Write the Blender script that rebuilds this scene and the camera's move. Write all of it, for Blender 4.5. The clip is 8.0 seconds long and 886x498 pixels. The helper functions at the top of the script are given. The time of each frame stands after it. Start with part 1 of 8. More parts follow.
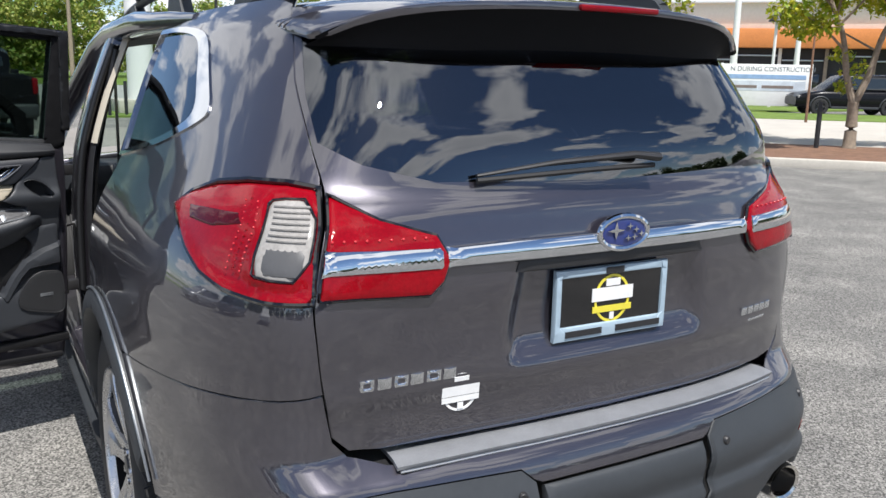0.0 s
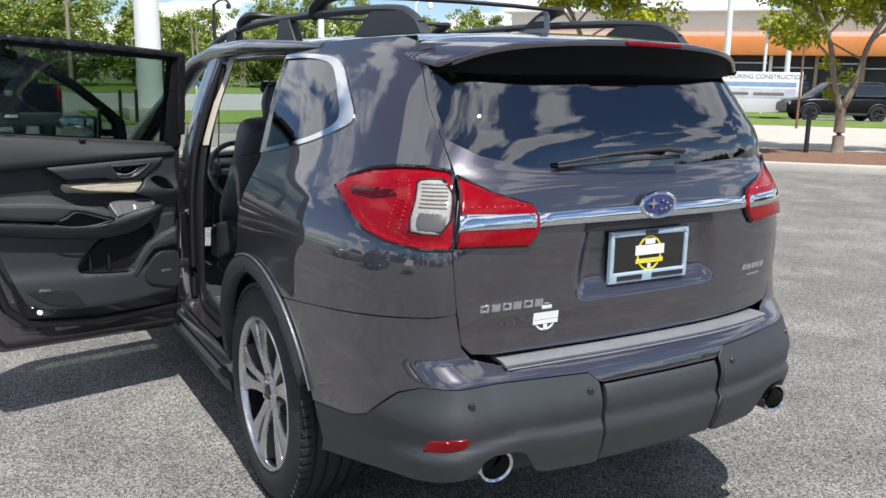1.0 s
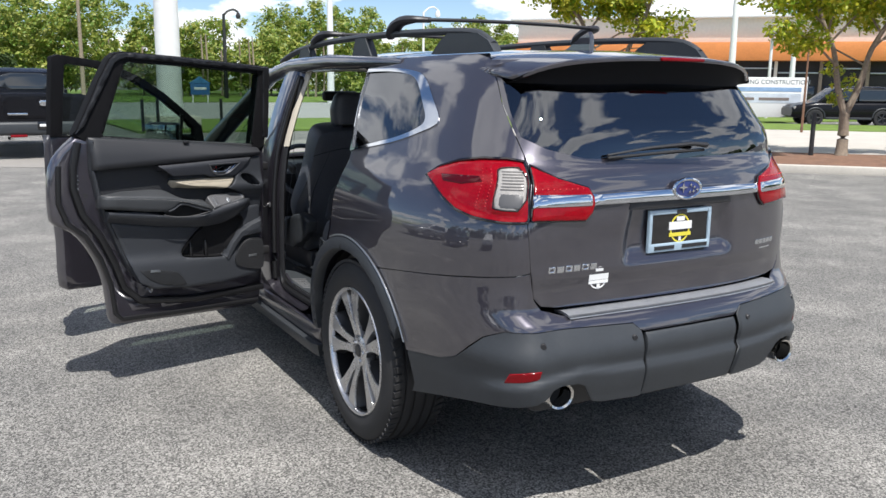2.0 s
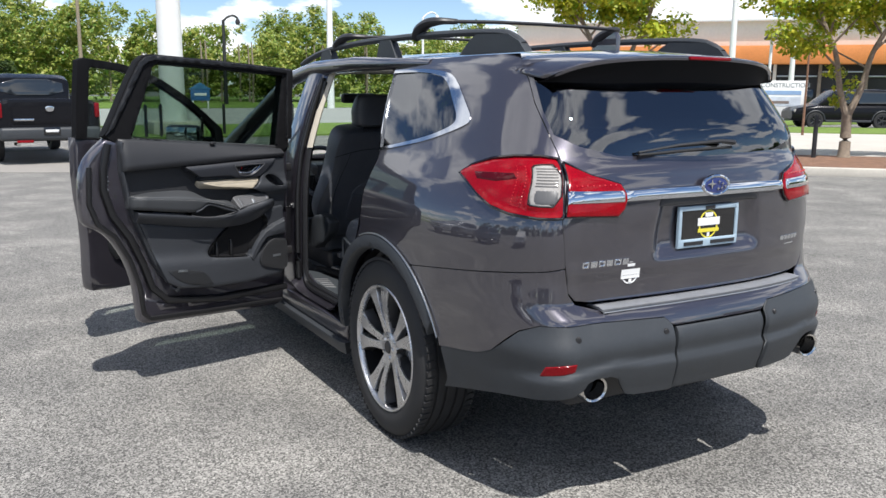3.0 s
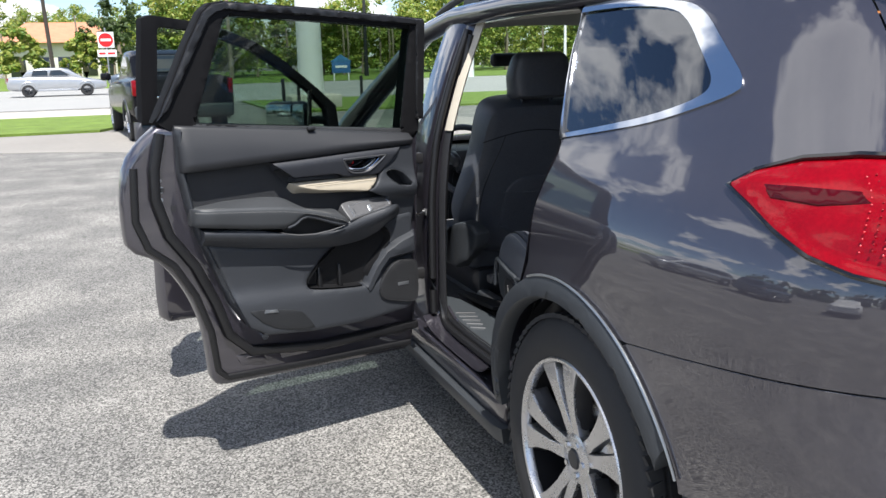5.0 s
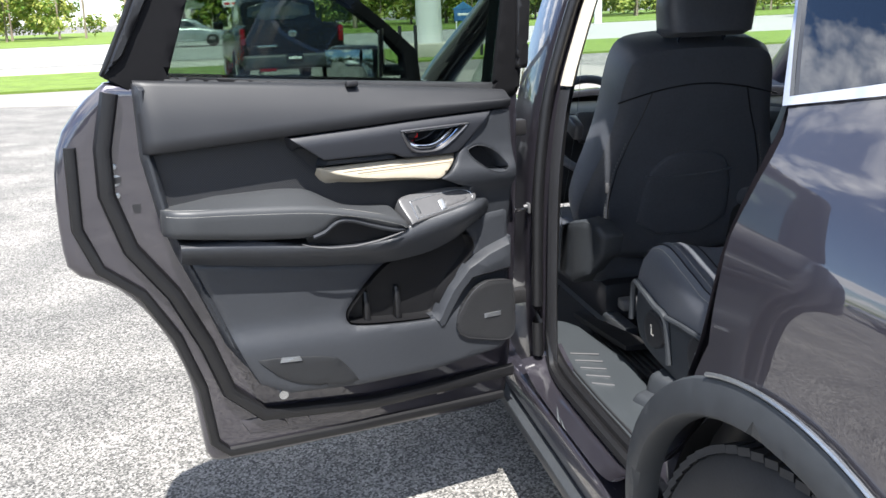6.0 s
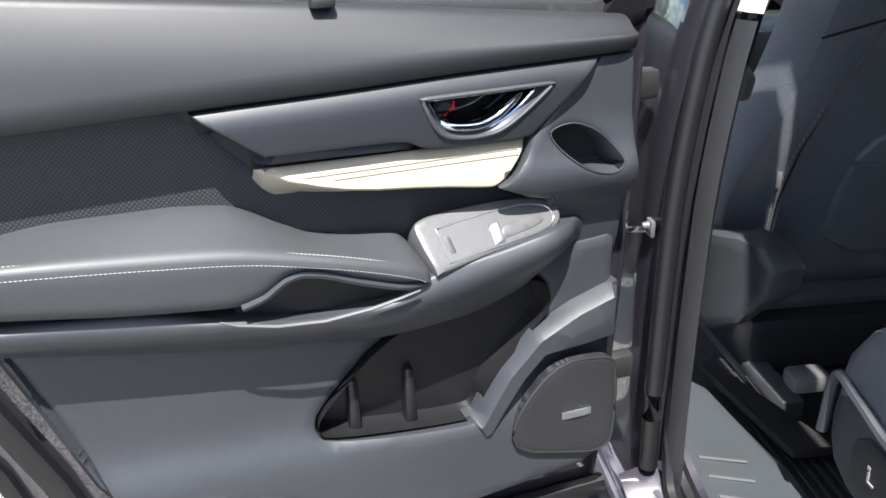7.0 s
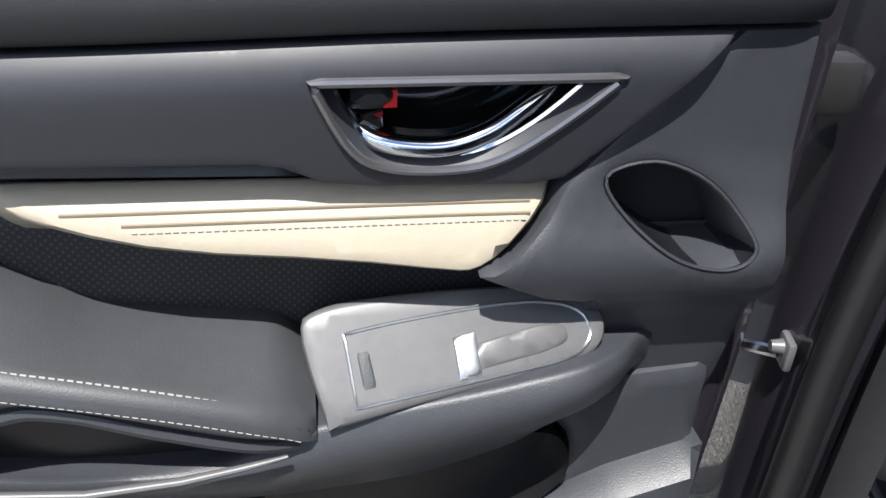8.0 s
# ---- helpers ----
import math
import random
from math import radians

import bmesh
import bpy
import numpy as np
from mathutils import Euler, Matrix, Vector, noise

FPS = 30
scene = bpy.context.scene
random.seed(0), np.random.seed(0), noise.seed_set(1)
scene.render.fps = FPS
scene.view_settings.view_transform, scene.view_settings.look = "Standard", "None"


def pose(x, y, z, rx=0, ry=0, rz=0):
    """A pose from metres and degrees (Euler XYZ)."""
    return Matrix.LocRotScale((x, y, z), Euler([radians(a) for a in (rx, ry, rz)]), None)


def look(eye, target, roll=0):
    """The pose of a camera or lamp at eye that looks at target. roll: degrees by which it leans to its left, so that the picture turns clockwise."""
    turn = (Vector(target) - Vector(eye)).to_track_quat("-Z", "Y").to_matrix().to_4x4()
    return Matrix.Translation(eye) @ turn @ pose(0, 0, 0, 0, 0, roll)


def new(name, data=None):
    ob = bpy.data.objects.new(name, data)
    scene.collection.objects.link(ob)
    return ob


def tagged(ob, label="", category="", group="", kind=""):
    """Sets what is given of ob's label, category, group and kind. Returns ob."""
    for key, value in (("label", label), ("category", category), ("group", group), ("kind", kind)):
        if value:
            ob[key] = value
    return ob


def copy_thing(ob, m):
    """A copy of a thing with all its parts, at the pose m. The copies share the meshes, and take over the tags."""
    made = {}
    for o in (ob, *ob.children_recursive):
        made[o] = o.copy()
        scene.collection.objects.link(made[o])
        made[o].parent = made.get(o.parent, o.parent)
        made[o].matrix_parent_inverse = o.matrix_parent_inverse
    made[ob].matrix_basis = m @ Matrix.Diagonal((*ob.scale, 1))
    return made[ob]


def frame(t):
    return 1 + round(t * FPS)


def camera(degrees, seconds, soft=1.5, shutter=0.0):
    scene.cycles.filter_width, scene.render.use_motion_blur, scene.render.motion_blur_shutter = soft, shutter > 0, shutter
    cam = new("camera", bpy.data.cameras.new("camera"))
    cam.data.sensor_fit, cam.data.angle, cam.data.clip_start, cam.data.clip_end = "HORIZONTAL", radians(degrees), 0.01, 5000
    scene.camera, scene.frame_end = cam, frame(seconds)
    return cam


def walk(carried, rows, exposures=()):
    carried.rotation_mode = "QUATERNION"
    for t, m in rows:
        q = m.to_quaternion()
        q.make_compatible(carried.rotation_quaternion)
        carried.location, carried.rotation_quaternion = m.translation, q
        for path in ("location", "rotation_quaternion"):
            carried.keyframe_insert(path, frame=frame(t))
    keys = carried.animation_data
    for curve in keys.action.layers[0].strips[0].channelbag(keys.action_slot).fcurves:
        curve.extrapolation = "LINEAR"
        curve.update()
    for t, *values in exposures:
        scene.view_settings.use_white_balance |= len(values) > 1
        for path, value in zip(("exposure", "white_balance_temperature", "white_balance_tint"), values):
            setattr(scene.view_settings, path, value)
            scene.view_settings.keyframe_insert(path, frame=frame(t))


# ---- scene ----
cam = camera(55.0, 8.0)
PATH = [
    (0, (-1.231, -1.25, 1.53), (-0.273, 0.456, 1.117), 1.2),
    (0.5, (-1.517, -1.516, 1.545), (-0.551, 0.186, 1.135), 1.1),
    (1, (-1.828, -1.748, 1.559), (-0.855, -0.047, 1.162), 1.1),
    (1.5, (-2.095, -1.992, 1.559), (-1.123, -0.287, 1.17), 1.0),
    (2, (-2.351, -2.175, 1.566), (-1.388, -0.464, 1.185), 0.7),
    (3.5, (-2.5, -2.135, 1.53), (-1.534, -0.421, 1.169), 0.3),
    (4, (-2.298, -1.763, 1.52), (-1.4, -0.013, 1.159), -0.2),
    (4.5, (-2.155, -1.266, 1.504), (-1.386, 0.538, 1.111), -1.0),
    (5, (-1.969, -0.77, 1.496), (-1.304, 1.065, 1.057), -1.4),
    (5.2, (-1.899, -0.573, 1.495), (-1.308, 1.281, 1.035), -1.6),
    (6.3, (-1.461, 0.602, 1.4), (-1.133, 2.482, 0.80), -2.0),
    (6.5, (-1.426, 0.804, 1.407), (-1.134, 2.671, 0.754), -1.7),
    (7, (-1.334, 1.304, 1.384), (-1.111, 3.125, 0.586), -1.3),
    (7.5, (-1.214, 1.696, 1.346), (-1.063, 3.457, 0.409), 2.4),
    (8, (-1.138, 1.891, 1.298), (-1.19, 3.614, 0.283), 3.6),
]
walk(cam, [(t, look(eye, target, roll)) for t, eye, target, roll in PATH], [(0, 0.38), (3.5, 0.44), (4.5, 0.53), (5.2, 0.94), (6.3, 1.5), (7.0, 1.75), (7.5, 1.75), (8, 1.1)])

# ---- sky and sun ----
SUN_WAY = Vector((-0.07, -0.48, 1.0)).normalized()
world = bpy.data.worlds.new("sky")
scene.world = world
world.use_nodes = True
wn, wl = world.node_tree.nodes, world.node_tree.links
wn.clear()
sky = wn.new("ShaderNodeTexSky")
sky.sky_type, sky.sun_disc = "NISHITA", False
sky.sun_elevation = math.asin(SUN_WAY.z)
sky.sun_rotation = math.atan2(SUN_WAY.x, SUN_WAY.y)
sky.air_density, sky.dust_density, sky.ozone_density = 0.75, 0.1, 3.5
wtex = wn.new("ShaderNodeTexCoord")
wsep, wlift, wfloor, wdiv = wn.new("ShaderNodeSeparateXYZ"), wn.new("ShaderNodeMath"), wn.new("ShaderNodeMath"), wn.new("ShaderNodeVectorMath")
wfloor.operation, wfloor.inputs[1].default_value = "MAXIMUM", 0.0
wlift.inputs[1].default_value = 0.32
wdiv.operation = "DIVIDE"
wmap = wn.new("ShaderNodeMapping")
wmap.inputs["Location"].default_value = (0.35, 0.1, 0.2)
wnoise = wn.new("ShaderNodeTexNoise")
wnoise.inputs["Scale"].default_value, wnoise.inputs["Detail"].default_value = 2.3, 10.0
wnoise.inputs["Roughness"].default_value = 0.55
wramp = wn.new("ShaderNodeValToRGB")
wramp.color_ramp.elements[0].position, wramp.color_ramp.elements[1].position = 0.505, 0.565
wshade = wn.new("ShaderNodeValToRGB")
wshade.color_ramp.elements[0].position, wshade.color_ramp.elements[0].color = 0.5, (11.0, 11.1, 11.4, 1)
wshade.color_ramp.elements[1].position, wshade.color_ramp.elements[1].color = 0.78, (5.5, 5.8, 6.4, 1)
wmix = wn.new("ShaderNodeMix")
wmix.data_type = "RGBA"
wback, wout = wn.new("ShaderNodeBackground"), wn.new("ShaderNodeOutputWorld")
wback.inputs["Strength"].default_value = 0.105
wl.new(wtex.outputs["Generated"], wsep.inputs[0])
wl.new(wsep.outputs["Z"], wfloor.inputs[0])
wl.new(wfloor.outputs[0], wlift.inputs[0])
wl.new(wtex.outputs["Generated"], wdiv.inputs[0])
wl.new(wlift.outputs[0], wdiv.inputs[1])
wl.new(wdiv.outputs[0], wmap.inputs["Vector"])
wl.new(wmap.outputs["Vector"], wnoise.inputs["Vector"])
wl.new(wnoise.outputs["Fac"], wramp.inputs["Fac"])
wl.new(wnoise.outputs["Fac"], wshade.inputs["Fac"])
wl.new(wramp.outputs["Color"], wmix.inputs["Factor"])
wl.new(sky.outputs["Color"], wmix.inputs["A"])
wl.new(wshade.outputs["Color"], wmix.inputs["B"])
wl.new(wmix.outputs["Result"], wback.inputs["Color"])
wl.new(wback.outputs["Background"], wout.inputs["Surface"])

sun = new("sun", bpy.data.lights.new("sun", "SUN"))
sun.data.energy, sun.data.angle, sun.data.color = 4.7, radians(0.55), (1.0, 0.97, 0.93)
sun.matrix_world = look(SUN_WAY * 60, (0, 0, 0))


# ---- materials ----
def mat(name, color, rough=0.5, metal=0.0, coat=0.0, vary=0.12, scale=6.0, bump=0.0, bump_scale=60.0, fine=0.0, spec=0.5, trans=0.0, ior=1.5, coords="Object", rough_vary=0.08, per_piece=0.0):
    """A painted, plastic, metal or leather surface with stains at two scales and fine relief."""
    m = bpy.data.materials.new(name)
    m.use_nodes = True
    nt = m.node_tree
    n, l = nt.nodes, nt.links
    b = n["Principled BSDF"]
    b.inputs["Metallic"].default_value = metal
    b.inputs["Coat Weight"].default_value = coat
    b.inputs["Coat Roughness"].default_value = 0.03
    b.inputs["Specular IOR Level"].default_value = spec
    b.inputs["Transmission Weight"].default_value = trans
    b.inputs["IOR"].default_value = ior
    tc = n.new("ShaderNodeTexCoord")
    big, small = n.new("ShaderNodeTexNoise"), n.new("ShaderNodeTexNoise")
    big.inputs["Scale"].default_value, big.inputs["Detail"].default_value = scale, 5
    small.inputs["Scale"].default_value, small.inputs["Detail"].default_value = scale * 14, 4
    for t in (big, small):
        l.new(tc.outputs[coords], t.inputs["Vector"])
    both = n.new("ShaderNodeMath")
    both.operation = "MULTIPLY_ADD"
    both.inputs[1].default_value = 0.45
    half = n.new("ShaderNodeMath")
    half.operation = "MULTIPLY"
    half.inputs[1].default_value = 0.55
    l.new(big.outputs["Fac"], half.inputs[0])
    l.new(small.outputs["Fac"], both.inputs[0])
    l.new(half.outputs[0], both.inputs[2])
    ramp = n.new("ShaderNodeValToRGB")
    lo, hi = [min(1, c * (1 - vary)) for c in color], [min(1, c * (1 + vary)) for c in color]
    ramp.color_ramp.elements[0].position, ramp.color_ramp.elements[1].position = 0.3, 0.7
    ramp.color_ramp.elements[0].color, ramp.color_ramp.elements[1].color = (*lo, 1), (*hi, 1)
    l.new(both.outputs[0], ramp.inputs["Fac"])
    out = ramp.outputs["Color"]
    if per_piece:
        info, hsv, rng = n.new("ShaderNodeObjectInfo"), n.new("ShaderNodeHueSaturation"), n.new("ShaderNodeMapRange")
        rng.inputs["To Min"].default_value, rng.inputs["To Max"].default_value = 1 - per_piece, 1 + per_piece
        l.new(info.outputs["Random"], rng.inputs["Value"])
        l.new(rng.outputs["Result"], hsv.inputs["Value"])
        l.new(out, hsv.inputs["Color"])
        out = hsv.outputs["Color"]
    l.new(out, b.inputs["Base Color"])
    rr = n.new("ShaderNodeMapRange")
    rr.inputs["To Min"].default_value, rr.inputs["To Max"].default_value = max(0.0, rough - rough_vary), min(1.0, rough + rough_vary)
    l.new(both.outputs[0], rr.inputs["Value"])
    l.new(rr.outputs["Result"], b.inputs["Roughness"])
    if bump:
        bt = n.new("ShaderNodeTexNoise")
        bt.inputs["Scale"].default_value, bt.inputs["Detail"].default_value = bump_scale, 3
        l.new(tc.outputs[coords], bt.inputs["Vector"])
        bn = n.new("ShaderNodeBump")
        bn.inputs["Strength"].default_value, bn.inputs["Distance"].default_value = bump, fine or 0.002
        l.new(bt.outputs["Fac"], bn.inputs["Height"])
        l.new(bn.outputs["Normal"], b.inputs["Normal"])
    return m


def glass(name, color, alpha_mix, rough=0.0):
    """Thin pane: partly clear, partly mirror, tinted."""
    m = bpy.data.materials.new(name)
    m.use_nodes = True
    n, l = m.node_tree.nodes, m.node_tree.links
    n.clear()
    out, mix, tr, gl, fr = [n.new(k) for k in ("ShaderNodeOutputMaterial", "ShaderNodeMixShader", "ShaderNodeBsdfTransparent", "ShaderNodeBsdfGlossy", "ShaderNodeLayerWeight")]
    tr.inputs["Color"].default_value = (*color, 1)
    gl.inputs["Roughness"].default_value = rough
    gl.inputs["Color"].default_value = (0.95, 0.97, 1.0, 1)
    fr.inputs["Blend"].default_value = 0.5
    f0 = ((alpha_mix - 1) / (alpha_mix + 1)) ** 2
    pw, ma = n.new("ShaderNodeMath"), n.new("ShaderNodeMath")
    pw.operation, ma.operation = "POWER", "MULTIPLY_ADD"
    pw.inputs[1].default_value = 5.0
    ma.inputs[1].default_value, ma.inputs[2].default_value = 1 - f0, f0
    l.new(fr.outputs["Facing"], pw.inputs[0])
    l.new(pw.outputs[0], ma.inputs[0])
    l.new(ma.outputs[0], mix.inputs[0])
    l.new(tr.outputs[0], mix.inputs[1])
    l.new(gl.outputs[0], mix.inputs[2])
    l.new(mix.outputs[0], out.inputs["Surface"])
    return m


def metallic_paint(name, color, flake):
    m = mat(name, color, rough=0.33, metal=0.6, coat=1.0, vary=0.05, scale=3.0, rough_vary=0.03)
    n, l = m.node_tree.nodes, m.node_tree.links
    b = n["Principled BSDF"]
    b.inputs["Coat IOR"].default_value = 1.9
    b.inputs["Coat Roughness"].default_value = 0.01
    tc = [x for x in n if x.type == "TEX_COORD"][0]
    v = n.new("ShaderNodeTexVoronoi")
    v.inputs["Scale"].default_value = 1400
    l.new(tc.outputs["Object"], v.inputs["Vector"])
    bn = n.new("ShaderNodeBump")
    bn.inputs["Strength"].default_value, bn.inputs["Distance"].default_value = flake, 0.0006
    l.new(v.outputs["Distance"], bn.inputs["Height"])
    l.new(bn.outputs["Normal"], b.inputs["Normal"])
    return m


def lens(name, color, rough=0.08, cell=0.0):
    """Moulded lamp plastic over reflectors."""
    m = mat(name, color, rough=0.14, metal=0.0, coat=0.3, vary=0.25, scale=9.0, spec=0.15)
    if cell:
        n, l = m.node_tree.nodes, m.node_tree.links
        tc = [x for x in n if x.type == "TEX_COORD"][0]
        v = n.new("ShaderNodeTexVoronoi")
        v.inputs["Scale"].default_value = cell
        l.new(tc.outputs["Object"], v.inputs["Vector"])
        bn = n.new("ShaderNodeBump")
        bn.inputs["Strength"].default_value, bn.inputs["Distance"].default_value = 0.15, 0.0012
        l.new(v.outputs["Distance"], bn.inputs["Height"])
        l.new(bn.outputs["Normal"], n["Principled BSDF"].inputs["Normal"])
    return m


M_PAINT = metallic_paint("grey_metallic_paint", (0.051, 0.047, 0.060), 0.04)
M_CLAD = mat("dark_grain_plastic", (0.033, 0.037, 0.042), rough=0.52, vary=0.15, scale=5, bump=0.35, bump_scale=900, fine=0.0006)
M_BLACK = mat("black_plastic", (0.021, 0.021, 0.023), rough=0.45, vary=0.2, bump=0.2, bump_scale=700, fine=0.0005)
M_GLOSS = mat("gloss_black", (0.008, 0.008, 0.009), rough=0.08, coat=0.6, vary=0.1, rough_vary=0.02)
M_RUBBER = mat("black_rubber", (0.012, 0.012, 0.013), rough=0.6, vary=0.25, bump=0.2, bump_scale=300)
M_TYRE = mat("tyre_rubber", (0.02, 0.02, 0.021), rough=0.72, vary=0.3, scale=12, bump=0.4, bump_scale=220, fine=0.001)
M_CHROME = mat("chrome", (0.66, 0.68, 0.71), rough=0.06, metal=1.0, vary=0.03, rough_vary=0.02)
M_SATIN = mat("satin_metal", (0.42, 0.44, 0.46), rough=0.34, metal=0.9, vary=0.1, scale=20)
M_ALLOY = mat("machined_alloy", (0.62, 0.62, 0.63), rough=0.28, metal=0.95, vary=0.06, scale=14)
M_ALLOY_DARK = mat("dark_alloy_paint", (0.035, 0.036, 0.04), rough=0.35, metal=0.4, vary=0.1)
M_STEEL = mat("exhaust_steel", (0.62, 0.60, 0.57), rough=0.14, metal=1.0, vary=0.1)
M_RED = lens("red_lens", (0.23, 0.001, 0.006), cell=220)
M_RED_SMOOTH = lens("red_smooth_lens", (0.20, 0.002, 0.006))
M_CLEAR = lens("clear_lens", (0.33, 0.315, 0.30), cell=120)
M_RED_DARK = lens("dark_red_lens", (0.055, 0.001, 0.003))
M_PRIVACY = glass("privacy_glass", (0.17, 0.18, 0.21), 2.2)
M_GLASS = glass("tinted_glass", (0.85, 0.90, 0.87), 1.4)
M_DOORGLASS = glass("green_privacy_glass", (0.46, 0.53, 0.49), 1.4)
M_TRIM = mat("black_soft_trim", (0.018, 0.019, 0.021), rough=0.5, vary=0.12, scale=7, bump=0.45, bump_scale=520, fine=0.0009)
M_TRIM_GREY = mat("grey_soft_trim", (0.034, 0.037, 0.043), rough=0.42, vary=0.1, scale=6, bump=0.5, bump_scale=950, fine=0.0006)
M_PANEL = mat("smooth_grey_panel", (0.024, 0.026, 0.032), rough=0.48, vary=0.06, scale=8, bump=0.1, bump_scale=900, fine=0.0003)
M_WELL = mat("smooth_black_well", (0.012, 0.013, 0.015), rough=0.22, vary=0.1)
M_LEATHER = mat("black_leather", (0.085, 0.091, 0.105), rough=0.38, vary=0.15, scale=9, bump=0.5, bump_scale=360, fine=0.0012)
M_ARM = mat("charcoal_leather", (0.043, 0.046, 0.050), rough=0.5, vary=0.08, scale=9, bump=0.3, bump_scale=700, fine=0.0006)
M_BEIGE = mat("cream_leather", (0.38, 0.335, 0.26), rough=0.45, vary=0.05, scale=8, bump=0.25, bump_scale=600, fine=0.0006)
M_SEAMTAN = mat("tan_seam", (0.20, 0.17, 0.12), rough=0.6, vary=0.1)
M_SWITCH = mat("grey_satin_plastic", (0.088, 0.088, 0.091), rough=0.36, vary=0.08, scale=10, bump=0.15, bump_scale=1400, fine=0.0003)
M_CARPET = mat("black_carpet", (0.015, 0.015, 0.016), rough=0.95, vary=0.35, scale=20, bump=0.8, bump_scale=260, fine=0.003)
M_HEADLINER = mat("grey_headliner", (0.30, 0.29, 0.27), rough=0.9, vary=0.06, scale=10, bump=0.3, bump_scale=400)
M_PILLAR = mat("cream_pillar_trim", (0.55, 0.50, 0.41), rough=0.6, vary=0.05)
M_STITCH = mat("pale_thread", (0.26, 0.255, 0.24), rough=0.7, vary=0.2)
M_WHITE = mat("white_paint", (0.78, 0.78, 0.77), rough=0.4, vary=0.05)
M_PLATEFRAME = mat("blue_grey_frame", (0.34, 0.44, 0.52), rough=0.35, vary=0.06)
M_BLUE = mat("badge_blue", (0.02, 0.035, 0.16), rough=0.12, coat=0.8, vary=0.05)
M_YELLOW = mat("plate_yellow", (0.72, 0.62, 0.06), rough=0.4, vary=0.05)
M_SIGNAL = mat("signal_red", (0.65, 0.012, 0.016), rough=0.35, vary=0.05)
# rubber of seals and seams; its near-black also paints the door pockets' shade
M_SEAL_SHADE = mat("seal_rubber_hollow_shade", (0.009, 0.009, 0.010), rough=0.4, vary=0.2)


def dotted(name, color, dot, cell, edge, depth, rough):
    """Leather or metal with an even field of small holes or dots."""
    m = mat(name, color, rough=rough, vary=0.12, scale=9, bump=0.3, bump_scale=400, fine=0.0006)
    n, l = m.node_tree.nodes, m.node_tree.links
    b = n["Principled BSDF"]
    tc = [x for x in n if x.type == "TEX_COORD"][0]
    sep, com, v = n.new("ShaderNodeSeparateXYZ"), n.new("ShaderNodeCombineXYZ"), n.new("ShaderNodeTexVoronoi")
    l.new(tc.outputs["Object"], sep.inputs[0])
    add, sb = n.new("ShaderNodeMath"), n.new("ShaderNodeMath")
    sb.operation = "SUBTRACT"
    for k in (add, sb):
        l.new(sep.outputs["X"], k.inputs[0])
        l.new(sep.outputs["Z"], k.inputs[1])
    l.new(add.outputs[0], com.inputs["X"])
    l.new(sb.outputs[0], com.inputs["Y"])
    v.voronoi_dimensions = "2D"
    v.inputs["Scale"].default_value, v.inputs["Randomness"].default_value = 1 / cell, 0.0
    l.new(com.outputs[0], v.inputs["Vector"])
    ramp = n.new("ShaderNodeValToRGB")
    ramp.color_ramp.elements[0].position, ramp.color_ramp.elements[1].position = edge, edge + 0.08
    ramp.color_ramp.elements[0].color, ramp.color_ramp.elements[1].color = (1, 1, 1, 1), (0, 0, 0, 1)
    l.new(v.outputs["Distance"], ramp.inputs["Fac"])
    mix = n.new("ShaderNodeMix")
    mix.data_type = "RGBA"
    base = b.inputs["Base Color"].links[0].from_socket
    l.new(ramp.outputs["Color"], mix.inputs["Factor"])
    l.new(base, mix.inputs["A"])
    mix.inputs["B"].default_value = (*dot, 1)
    l.new(mix.outputs["Result"], b.inputs["Base Color"])
    bn = n.new("ShaderNodeBump")
    bn.inputs["Strength"].default_value, bn.inputs["Distance"].default_value = 0.5, depth
    bn.invert = True
    l.new(ramp.outputs["Color"], bn.inputs["Height"])
    l.new(bn.outputs["Normal"], b.inputs["Normal"])
    return m


M_PERF = dotted("perforated_leather", (0.016, 0.017, 0.020), (0.045, 0.045, 0.047), 0.0062, 0.22, 0.0005, 0.55)
M_MESH = dotted("punched_grille", (0.032, 0.033, 0.036), (0.004, 0.004, 0.004), 0.0052, 0.32, 0.001, 0.45)
M_REDLED = mat("red_led", (0.60, 0.03, 0.04), rough=0.15, coat=0.6)
M_DULL = mat("dull_black", (0.006, 0.006, 0.007), rough=0.7, vary=0.2, spec=0.15)
M_STEP = mat("brushed_step", (0.29, 0.30, 0.32), rough=0.36, metal=0.4, vary=0.15, scale=20)
M_STEP_EDGE = mat("pale_step_ridge", (0.42, 0.43, 0.44), rough=0.34, metal=0.5, vary=0.15, scale=30)
M_ALLOY_GREY = mat("grey_alloy_flank", (0.055, 0.054, 0.056), rough=0.38, metal=0.6, vary=0.1)


# ---- building helpers ----
from mathutils.geometry import delaunay_2d_cdt


def part(name, bm, material, parent, label="", smooth=40):
    """Links a bmesh as one mesh object under a thing or a part."""
    me = bpy.data.meshes.new(name)
    lay = bm.verts.layers.float_vector.get("nrm")
    normals = [tuple(v[lay]) for v in bm.verts] if lay else None
    if lay:
        bm.verts.layers.float_vector.remove(lay)
    bm.to_mesh(me)
    bm.free()
    if smooth:
        me.polygons.foreach_set("use_smooth", [True] * len(me.polygons))
        me.set_sharp_from_angle(angle=radians(smooth))
    if normals:
        me.normals_split_custom_set_from_vertices(normals)
    for m in material if isinstance(material, (list, tuple)) else [material]:
        me.materials.append(m)
    ob = new(name, me)
    while parent and parent.parent and parent.parent.parent:
        parent = parent.parent
    ob.parent = parent
    if label:
        ob["label"] = label
    return ob


